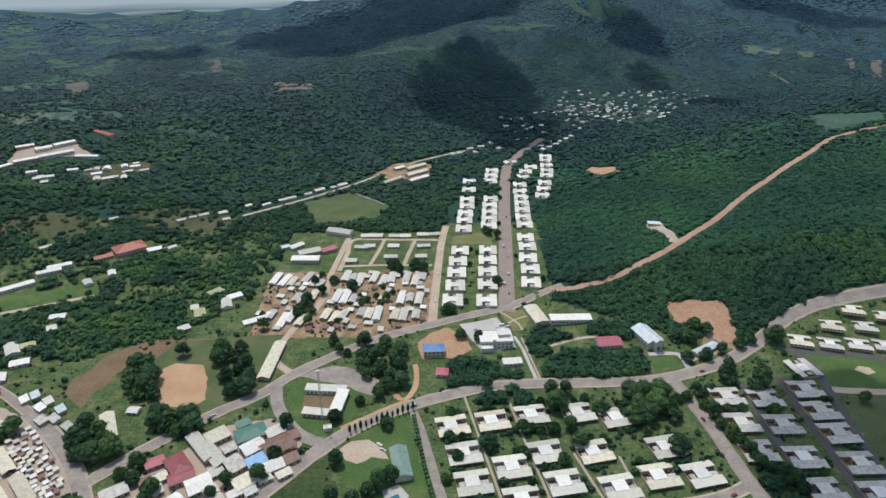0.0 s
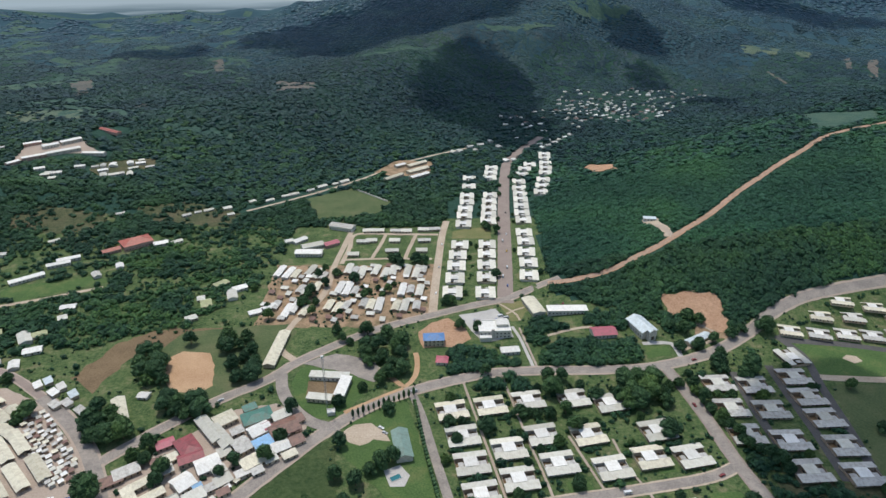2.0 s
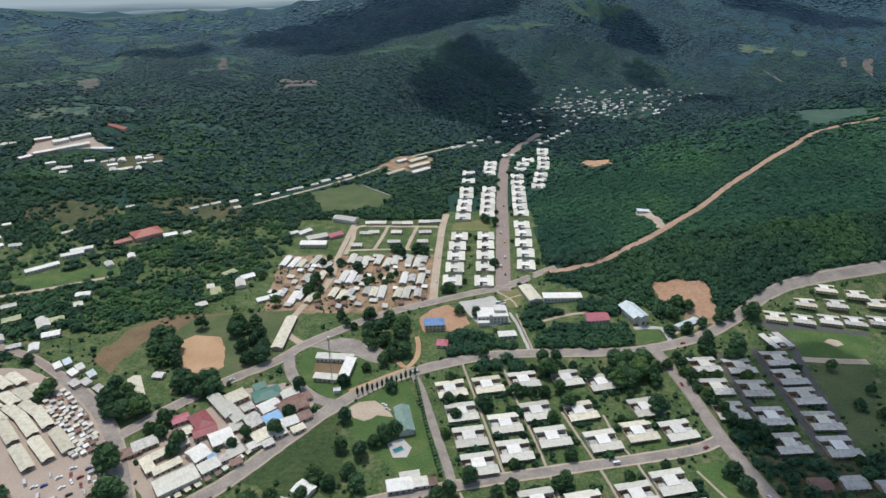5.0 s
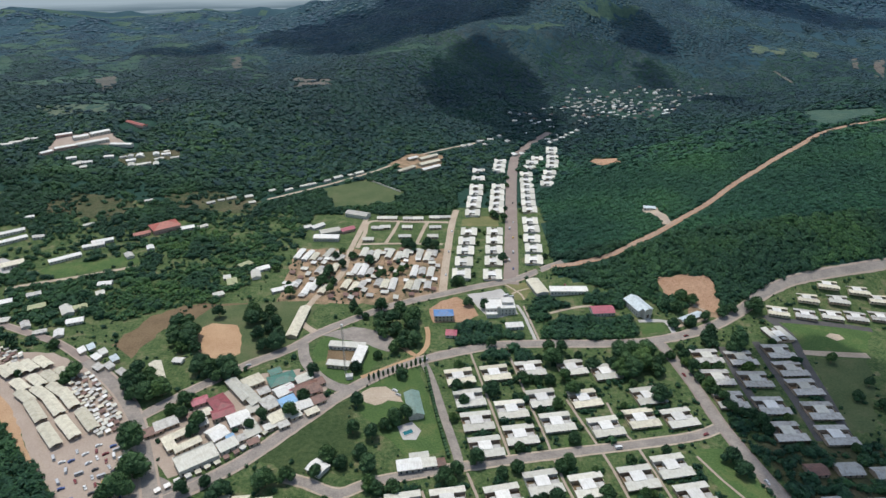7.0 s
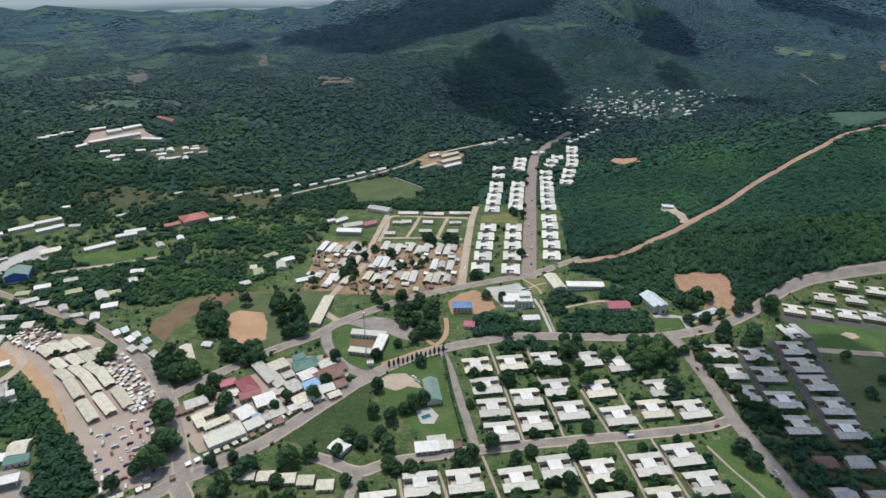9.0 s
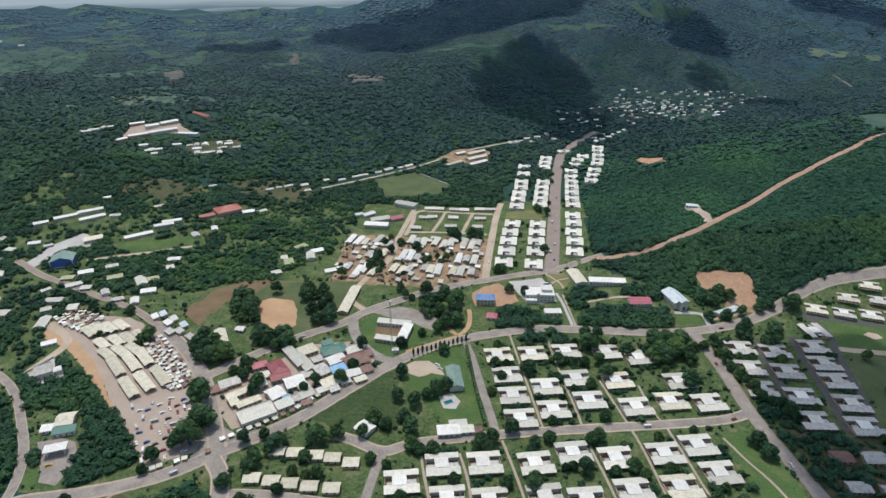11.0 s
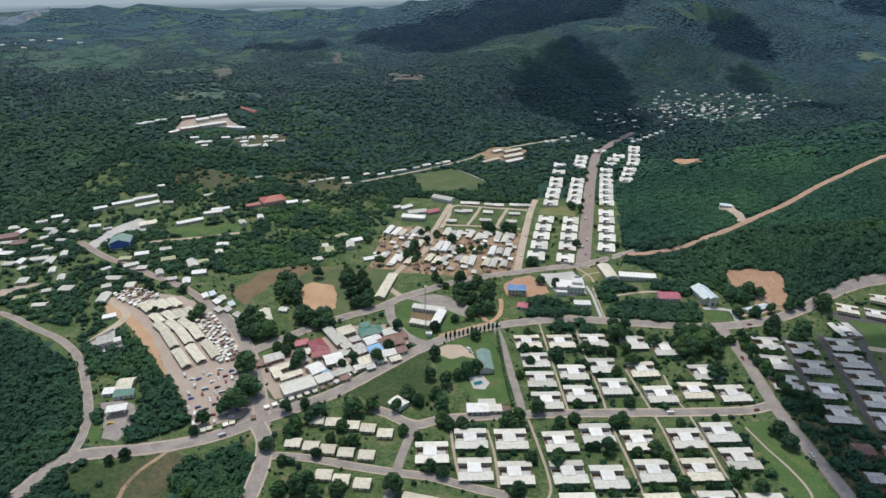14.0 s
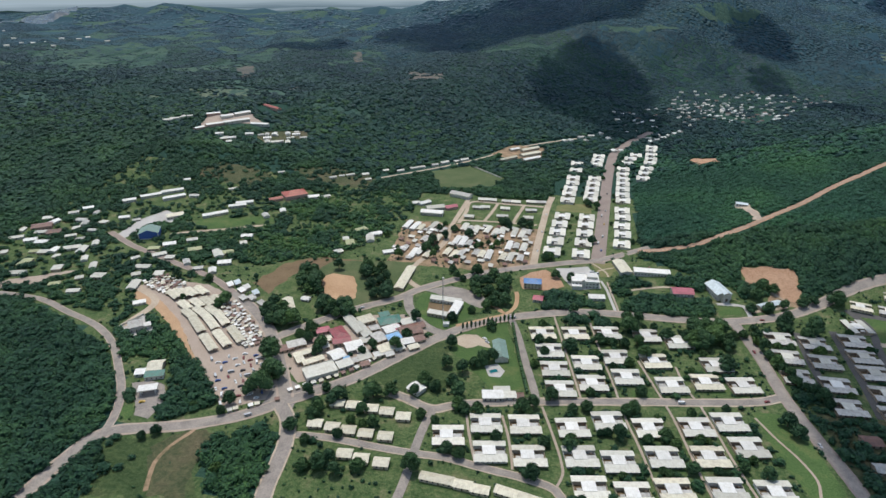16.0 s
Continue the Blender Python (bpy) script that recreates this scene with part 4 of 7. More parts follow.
PATCHES = (
    ("car_park", CAR_PARK, YARD, "dusty bare ground of the market and lorry park", 0.10),
    ("pitch", PITCH_GRASS, SPORTS, "worn grass round the earth football pitch", 0.08),
    ("pitch", PITCH_DIRT, DIRT, "bare orange earth football pitch", 0.16),
    ("lawn", ROUND_GRASS, LAWN, "mown lawn inside the road loop", 0.10),
    ("pitch", SCHOOL_PITCH, SPORTS, "worn grass sports field", 0.14),
    ("lawn", LEFT_PITCH, LAWN, "green sports lawn", 0.14),
    ("quarry", RED_CUT, RED_DIRT, "bare orange earth cutting at the foot of the wood", 0.45),
    ("yard", BLUE_YARD, RED_DIRT, "bare orange earth yard round the blue-roofed house", 0.14),
    ("yard", WHITE_YARD, CONCRETE, "pale concrete yard of the white office", 0.14),
    ("yard", STATION_YARD, ASPHALT, "grey asphalt forecourt of the filling station", 0.14),
    ("court", COMPOUND, CONCRETE, "pale paved yard of a walled compound", 0.12),
    ("lawn", STATION_GRASS, LAWN, "grass island beside the forecourt", 0.2),
    ("water", LAKE, WATER, "far arm of a lake", 1.5),
    ("lawn", GARDEN_LAWN, LAWN, "green garden lawn", 0.10),
    ("yard", GARDEN_YARD, PALE_DIRT, "pale gravel yard in the garden", 0.16),
    ("field", FIELD_GREEN, LAWN, "green playing field", 0.12),
    ("field", FIELD_GREEN_B, SPORTS, "green playing field with bare spots", 0.12),
    ("slope", SLOPE_GREEN, LAWN, "green slope with footpaths", 0.10),
    ("meadow", MEADOW, SCRUB_GREEN, "rough green meadow", 0.10),
    ("court", HALL_COURT, CONCRETE, "pale concrete court before the blue hall", 0.14),
    ("yard", RED_PATCH, RED_DIRT, "bare red earth patch in the wood", 0.5),
    ("field", BROWN_FIELD, BROWN, "brown bare field beside the pitch", 0.07),
    ("meadow", RIDGE_MEADOW, HAZED_FAR_MEADOW, "light green grass along the hill crest", 0.5),
    ("field", PALE_FIELD_A, HAZED_FAR_SOIL, "pale dry field on the hill", 0.5),
    ("field", PALE_FIELD_B, HAZED_FAR_DRY, "pale dry field on the far slope", 0.5),
    ("field", PALE_FIELD_C, HAZED_FAR_DRY, "pale dry field on the far slope", 0.5),
    ("field", PALE_FIELD_D, HAZED_FAR_SOIL, "bare reddish field on the far slope", 0.5),
    ("field", PALE_FIELD_E, HAZED_FAR_SOIL, "dull brownish field on the plain", 0.5),
    ("field", PALE_FIELD_F, HAZED_FAR_MEADOW, "light green fields on the far plain", 0.5),
    ("field", PALE_FIELD_G, HAZED_FAR_MEADOW, "light green fields on the plain", 0.5),
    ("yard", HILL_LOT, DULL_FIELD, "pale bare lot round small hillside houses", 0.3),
    ("field", PALE_FIELD_H, HAZED_FAR_MEADOW, "light green upland meadow", 0.5),
    ("pasture", PALE_FIELD_I, HAZED_FAR_MEADOW, "light green upland meadow", 0.5),
    ("yard", SPUR_YARD, PALE_DIRT, "pale levelled yard beside the hillside road", 0.55),
    ("field", PALE_FIELD_J, HAZED_FAR_SOIL, "bare reddish field on the far slope", 0.5),
    ("field", PALE_FIELD_K, HAZED_FAR_SOIL, "pale dry field below the mountain", 0.5),
    ("field", PALE_FIELD_L, HAZED_FAR_SOIL, "bare earth strip on the hill", 0.5),
    ("field", PALE_FIELD_M, HAZED_FAR_DRY, "pale dry field on the plain", 0.5),
    ("meadow", PALE_FIELD_N, HAZED_FAR_MEADOW, "light green grass along the hill crest", 0.5),
    ("field", PALE_FIELD_O, HAZED_FAR_SOIL, "dull brownish field on the plain", 0.5),
    ("field", PALE_FIELD_P, HAZED_FAR_DRY, "dull fields on the plain", 0.5),
    ("field", PALE_FIELD_Q, HAZED_FAR_MEADOW, "light green fields on the plain", 0.5),
    ("meadow", SOUTH_MEADOW, SCRUB_GREEN, "rough olive-green meadow beside the road", 0.06),
    ("field", SOUTH_FIELD, DULL_FIELD, "thin worn grass on brown soil beside the road", 0.1),
    ("meadow", SOUTH_LAWN, SCRUB_GREEN, "rough green plot among trees", 0.14),
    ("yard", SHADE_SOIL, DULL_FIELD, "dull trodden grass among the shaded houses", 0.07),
    ("clearing", WEST_CLEAR, YARD, "bare earth clearing in the quarter", 0.14),
    ("field", UPPER_LEFT_FIELD, DULL_FIELD, "rough green field", 0.3),
    ("field", UPPER_LEFT_FIELD_B, DULL_FIELD, "rough green field among houses", 0.3),
    ("yard", HOSPITAL_YARD, YARD, "pale earth round the hillside buildings", 0.3),
    ("yard", SCHOOL_YARD, QUARTER, "bare earth school yard", 0.3),
    ("verge", MARKET_EDGE, DIRT, "orange earth track along the market edge", 0.16),
    ("junction", JUNCTION, ASPHALT, "broad worn asphalt junction", 0.30),
    ("forecourt", FORECOURT, ASPHALT, "grey asphalt forecourt beside the lawn", 0.28),
    ("lawn", CHAPEL_LAWN, LAWN, "green lawn before the chapel", 0.12),
    ("lawn", OFFICE_GARDEN, DRY_GRASS, "dry garden lawn crossed by paths", 0.12),
    ("yard", CUT_EDGE, QUARTER, "trodden orange earth round the shed", 0.12),
    ("lawn", PLOT_A, LAWN, "bright green lawn plot before a house", 0.1),
    ("lawn", PLOT_B, LAWN, "bright green lawn plot before a house", 0.1),
    ("lawn", PLOT_C, LAWN, "bright green lawn plot before a house", 0.1),
    ("lawn", PLOT_D, LAWN, "bright green lawn plot before a house", 0.1),
    ("lawn", STREET_GREEN, DRY_GRASS, "worn green between the house rows", 0.10),
)
for nm, poly, mat, lab, lift in PATCHES:
    patch(nm, poly, mat, lab, lift, 5.0 if nm in ("field", "meadow", "clearing", "quarry") else 1.6)
patch("pitch", [(324, 392), (330, 397), (337, 394), (338, 388), (330, 385)], PALE_DIRT, "worn bare spot in the playing field", 0.18, 0.8)
patch("yard", [(-168, 440), (-75, 440), (-12, 455), (-8, 565), (-100, 562), (-178, 565)], QUARTER, "trodden orange earth between the row houses", 0.06, 4.0)


# ---- houses ----
def wall_openings(parent, lx, ly, z, xs, side, door_at=None, size=(1.2, 1.1), turn="x"):
    """Windows, each with a frame and a pane, proud of a wall; and one door."""
    for k, x in enumerate(xs):
        d = 0.05 * side
        w, t = size
        is_door = door_at == k
        z0, z1 = (0.05, 2.1) if is_door else (z, z + t)
        wd = 0.9 if is_door else w
        rim = 0.1
        if turn == "x":
            y = ly
            def slot(a, b, c, e, out):
                lo, hi = sorted((y, y + out * side))
                return (a, b, lo, hi, c, e)
        else:
            y = lx
            def slot(a, b, c, e, out):
                lo, hi = sorted((y, y + out * side))
                return (lo, hi, a, b, c, e)
        a, b = x - wd / 2, x + wd / 2
        if is_door:
            part("door", boxes(slot(a, b, z0, z1, 0.06)), DARK_WOOD, parent, "brown timber door")
        else:
            part("window", boxes(slot(a, b, z0, z1, 0.05), slot(a - rim, b + rim, z0 - rim, z0 - 0.004, 0.16)), GLASS, parent, "dark glazed window")


def gable_roof(bm, L, W, z, rise, over=0.6, thick=0.12):
    a, b = L / 2 + over, W / 2 + over
    dz = rise * over / (W / 2)
    slab(bm, [(-a, -b, z - dz), (a, -b, z - dz), (a, 0, z + rise), (-a, 0, z + rise)], thick)
    slab(bm, [(-a, 0, z + rise), (a, 0, z + rise), (a, b, z - dz), (-a, b, z - dz)], thick)


def hip_roof(bm, L, W, z, rise, over=0.6, thick=0.12):
    a, b = L / 2 + over, W / 2 + over
    r = max(0.3, a - b)
    slab(bm, [(-a, -b, z), (a, -b, z), (r, 0, z + rise), (-r, 0, z + rise)], thick)
    slab(bm, [(a, b, z), (-a, b, z), (-r, 0, z + rise), (r, 0, z + rise)], thick)
    slab(bm, [(a, -b, z), (a, b, z), (r, 0, z + rise)], thick)
    slab(bm, [(-a, b, z), (-a, -b, z), (-r, 0, z + rise)], thick)


def shed_roof(bm, x0, x1, y0, y1, z0, z1, thick=0.14):
    slab(bm, [(x0, y0, z0), (x1, y0, z0), (x1, y1, z1), (x0, y1, z1)], thick)


def gable_walls(bm, L, W, z, rise):
    """Walls with gable ends, closed, 4 sides down to the ground."""
    a, b = L / 2, W / 2
    box(bm, -a, a, -b, b, -1.0, z)
    for s in (-1, 1):
        v = [bm.verts.new(p) for p in ((s * a, -b, z), (s * a, b, z), (s * a, 0, z + rise - 0.13), (s * (a - 0.2), -b, z), (s * (a - 0.2), b, z), (s * (a - 0.2), 0, z + rise - 0.13))]
        for f in ((0, 1, 2), (5, 4, 3), (0, 2, 5, 3), (1, 4, 5, 2)):
            bm.faces.new([v[i] for i in f])


def court_house(roof, centre_roof, wall, label, seed):
    """Bungalow of two long wings joined by a taller middle block, with walled courts at both ends. 22 m by 19 m."""
    rnd = random.Random(seed)
    ob = thing("bungalow", label, "house", "bungalows of the estates")
    off = rnd.choice((-1.2, -0.6, 0.0, 0.6))
    for s in (-1, 1):
        y0, y1 = (-8.3, -3.4) if s < 0 else (4.6, 8.6)
        w = part("wing", boxes((-10.6, 10.6, y0, y1, -1.0, 2.75)), wall, ob)
        outer = y0 if s < 0 else y1
        wall_openings(w, 0, outer, 0.95, (-8.6, -5.2, -1.6, 1.4, 5.2, 8.6), s, door_at=3, size=(1.6, 1.1))
        bm = bmesh.new()
        if s < 0:
            shed_roof(bm, -11.1, 11.1, y0 - 1.5, y1 + 0.3, 2.85, 3.4)
        else:
            shed_roof(bm, -11.1, 11.1, y0 - 0.4, y1 + 1.1, 3.4, 2.85)
        part("roof", bm, roof, ob)
    mid = part("middle_block", boxes((off - 3.9, off + 3.9, -3.4, 4.6, -1.0, 3.45)), wall, ob)
    wall_openings(mid, off + 3.9, 0, 1.0, (0.4,), 1, size=(2.4, 1.2), turn="y")
    wall_openings(mid, off - 3.9, 0, 1.0, (0.4,), -1, size=(2.4, 1.2), turn="y")
    bm = bmesh.new()
    shed_roof(bm, off - 4.5, off + 4.5, -3.7, 0.5, 3.62, 3.98)
    shed_roof(bm, off - 4.5, off + 4.5, 0.5, 4.6, 3.98, 3.66)
    part("middle_roof", bm, centre_roof, ob, "bright white raised roof sheets")
    for s in (-1, 1):
        part("court_wall", boxes(*((s * 10.4 - 0.1, s * 10.4 + 0.1, -3.4, 4.6, -1.0, 1.9),)), wall, ob)
        if rnd.random() < 0.85:
            x0, x1 = sorted((off + s * 4.6, s * rnd.uniform(8.6, 10.2)))
            bm = bmesh.new()
            shed_roof(bm, x0, x1, -3.0, rnd.uniform(-0.4, 1.6), 2.45, 2.75, 0.1)
            part("court_roof", bm, ROOF_GREY, ob, "weathered low roof over the court")
        inner = off + s * 4.0
        part("court_floor", boxes((min(inner, s * 10.2), max(inner, s * 10.2), -3.3, 4.5, -0.4, 0.12)), BROWN, ob, "trodden earth court floor")
    if rnd.random() < 0.5:
        part("water_tank", boxes((7.2, 8.4, 2.4, 3.6, 0.1, 1.7)), DARK_WOOD, ob, "dark water tank in the court")
    return ob


HOUSE_LABEL = "low white bungalow of two wings with pale sheet roofs"
protos = [
    court_house(ROOF_WHITE, ROOF_BRIGHT, WALL_WHITE, HOUSE_LABEL, 1),
    court_house(ROOF_CREAM, ROOF_BRIGHT, WALL_CREAM, "low cream bungalow of two wings with weathered cream roofs", 2),
    court_house(ROOF_WHITE, ROOF_BRIGHT, WALL_EARTH, "low bungalow with white roofs and earth-stained walls", 3),
    court_house(ROOF_GREY, ROOF_BRIGHT, WALL_EARTH, "low bungalow with grey roof wings and a white middle roof", 4),
    court_house(ROOF_LIGHT, ROOF_BRIGHT, WALL_WHITE, "low bungalow with bright white roofs along the avenue", 5),
    court_house(ROOF_LIGHT, ROOF_BRIGHT, WALL_CREAM, "low bungalow with pale roofs and cream walls", 6),
    court_house(ROOF_GREY, ROOF_WHITE, WALL_EARTH, "low bungalow with weathered roofs, greyed for its shaded lane", 7),
]
HOUSE_SPOTS = []


def put_houses(spots, turn, pick, jitter=1.5, size=1.0):
    for x, y in spots:
        HOUSE_SPOTS.append((x, y, 13))
        copy_thing(protos[pick()], stand(x, y, turn + random.uniform(-jitter, jitter)) @ Matrix.Scale(size, 4))


random.seed(11)
put_houses(ESTATE_HOUSES, 11, lambda: random.choice((0, 4, 5, 1, 2)))
# Greyer roofs here put part of the cloud shade into the colour.
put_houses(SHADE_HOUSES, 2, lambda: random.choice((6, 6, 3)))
put_houses(FIELD_HOUSES, -14, lambda: random.choice((1, 3, 2)), 2.5, 0.82)
put_houses(STREET_COL_A + STREET_COL_B, 88, lambda: random.choice((4, 4, 5)), 1)
put_houses(STREET_COL_C, 85, lambda: random.choice((4, 4, 5)), 2)
put_houses(STREET_COL_D, 82, lambda: random.choice((4, 4, 5)), 2)
put_houses([(282, 391)], 100, lambda: 2)
for p in protos:
    for o in [*p.children_recursive, p]:
        bpy.data.objects.remove(o)


def building(name, label, x, y, L, W, turn, z, roof, wall, kind="gable", rise=None, category="house", floors=1, group="", windows=True, lift=0.0, most=12):
    """A house with walls, roof, windows and a door. kind: gable, hip, shed or flat."""
    HOUSE_SPOTS.append((x, y, max(L, W) / 2 + 2))
    ob = thing(name, label, category, group, stand(x, y, turn, lift))
    rise = rise if rise is not None else W * 0.16
    bm = bmesh.new()
    if kind == "gable":
        gable_walls(bm, L, W, z, rise)
    else:
        box(bm, -L / 2, L / 2, -W / 2, W / 2, -1.5, z)
    w = part("wall", bm, wall, ob)
    bm = bmesh.new()
    if kind == "gable":
        gable_roof(bm, L, W, z, rise)
    elif kind == "hip":
        hip_roof(bm, L, W, z, rise)
    elif kind == "shed":
        shed_roof(bm, -L / 2 - 0.5, L / 2 + 0.5, -W / 2 - 0.5, W / 2 + 0.5, z + 0.12, z + 0.12 + rise)
    else:
        box(bm, -L / 2 - 0.3, L / 2 + 0.3, -W / 2 - 0.3, W / 2 + 0.3, z + 0.003, z + 0.3)
        for a, b, c, d in ((-L / 2 - 0.3, L / 2 + 0.3, -W / 2 - 0.3, -W / 2), (-L / 2 - 0.3, L / 2 + 0.3, W / 2, W / 2 + 0.3), (-L / 2 - 0.3, -L / 2, -W / 2, W / 2), (L / 2, L / 2 + 0.3, -W / 2, W / 2)):
            box(bm, a, b, c, d, z + 0.303, z + 0.8)
    part("roof", bm, roof, ob)
    if windows:
        k = min(most, max(2, int(L / 3.2)))
        xs = [(-L / 2) + L * (i + 0.5) / k for i in range(k)]
        for f in range(floors):
            wall_openings(w, 0, -W / 2, 1.0 + 3.0 * f, xs, -1, door_at=k // 2 if f == 0 else None)
            wall_openings(w, 0, W / 2, 1.0 + 3.0 * f, xs[1::2], 1)
    return ob


# ---- single buildings ----
chapel = building("chapel", "white chapel with a pale blue sheet roof", 172, 432, 24, 15, -72, 6.0, ROOF_PALE_BLUE, WALL_WHITE, rise=3.4, category="church")
part("entrance_tower", boxes((11.9, 16.2, -3.4, 3.4, -1.5, 8.4)), WALL_WHITE, chapel, "white gabled entrance tower")
bm = bmesh.new()
gable_roof(bm, 4.6, 6.8, 8.4, 1.6, 0.4)
bmesh.ops.translate(bm, verts=bm.verts, vec=(14.0, 0, 0))
part("tower_roof", bm, ROOF_PALE_BLUE, chapel)
part("portal", boxes((16.21, 16.3, -1.3, 1.3, 0.0, 3.2)), DARK_WOOD, chapel, "dark wooden portal")
building("house", "long house with a pink-red sheet roof and white walls", 138, 427, 20, 13, 6, 3.6, ROOF_PINK, WALL_WHITE, rise=2.2)
building("shed", "low shed with a pale green-grey roof", 216, 417, 26, 7, 31, 2.8, ROOF_PALE_BLUE, WALL_CREAM, rise=1.0, category="shed")
building("hall", "cream hall with a cream sheet roof beside the avenue", 84, 472, 29, 12, -75, 4.4, ROOF_CREAM, WALL_WHITE, rise=1.3, category="hall")
building("depot", "long white flat-roofed depot building", 113, 462, 36, 9, 1, 4.2, ROOF_BRIGHT, WALL_WHITE, "shed", 0.5, category="depot")
office = building("office_block", "white two-storey office with flat pale roofs", 44, 431, 27, 17, 3, 6.8, ROOF_BRIGHT, WALL_WHITE, "flat", category="office", floors=2)
part("stair_tower", boxes((-3.4, -0.6, -9.9, -8.52, -1.5, 9.4)), WALL_WHITE, office, "white stair tower")
part("annex", boxes((-13.3, -3.6, -13.5, -8.53, -1.5, 4.0)), WALL_WHITE, office, "lower white annex")
part("annex_roof", boxes((-13.6, -3.5, -13.8, -8.82, 4.01, 4.25)), ROOF_BRIGHT, office)
part("upper_floor", boxes((2, 12, -2, 7, 7.2, 9.6)), WALL_WHITE, office, "white set-back upper storey")
part("upper_roof", boxes((1.6, 12.4, -2.4, 7.4, 9.61, 9.85)), ROOF_BRIGHT, office)
building("villa", "two-storey house with a bright blue hipped roof", -8, 416, 17, 11, 3, 6.0, ROOF_BLUE, WALL_CREAM, "hip", 2.4, floors=2)
building("pavilion", "small house with a pink-red hipped roof", -1, 388, 9, 8.5, -4, 3.0, ROOF_PINK, WALL_WHITE, "hip", 2.2)
building("house", "small white flat-roofed house among trees", 55, 401, 15, 7, 7, 3.2, ROOF_BRIGHT, WALL_WHITE, "shed", 0.4)
building("school_hall", "long low hall with a cream sheet roof", -138, 405, 49, 9, 88, 3.4, ROOF_CREAM, WALL_CREAM, rise=1.4, category="hall")
building("wing", "pale roofed wing of a courtyard building", -88, 367, 30, 6.5, -5, 3.8, ROOF_WHITE, WALL_WHITE, "shed", 0.6, category="office")
building("wing", "bright white roofed wing of a courtyard building", -75.5, 353, 23, 7.5, 83, 4.2, ROOF_BRIGHT, WALL_WHITE, "shed", 0.7, category="office")
building("wing", "pale roofed wing of a courtyard building", -91, 341, 18, 6, -8, 3.6, ROOF_WHITE, WALL_CREAM, "shed", 0.5, category="office")
patch("court", [(-104, 364), (-80, 363), (-80, 345), (-102, 345)], BROWN, "brown earth court between the wings", 0.2, 0.3)
building("barn", "long barn with a cream sheet roof", -228, 322, 42, 8.5, 121, 3.6, ROOF_CREAM, WALL_CREAM, rise=1.4, category="barn")
building("hut", "small hut with a white sheet roof", -222, 345, 7.5, 6, -6, 2.6, ROOF_BRIGHT, WALL_WHITE, category="hut")
building("garden_hall", "long hall with a sage green gabled roof", -27.5, 292, 26, 10.5, 102, 4.4, ROOF_SAGE, WALL_WHITE, rise=2.2, category="hall")
building("house", "white house with stepped pale roofs", -27, 233.5, 15, 9, 11, 3.6, ROOF_BRIGHT, WALL_WHITE, rise=0.9)
building("house", "low white wing of the stepped house", -14.5, 236, 9, 7, 11, 3.2, ROOF_WHITE, WALL_WHITE, rise=0.7)
building("annex", "flat-roofed annex of the stepped house", -21, 241.5, 12, 5, 11, 2.9, ROOF_WHITE, WALL_CREAM, "shed", 0.4)
building("hut", "small hut with a rusty roof beside the lane", -6.5, 237, 4.5, 6, 11, 2.6, ROOF_RUST, WALL_PINK, category="hut")
building("cottage", "white cottage with crossed white roofs on the meadow", -85, 230.5, 11, 10, -31, 3.2, ROOF_BRIGHT, WALL_WHITE, rise=1.0)
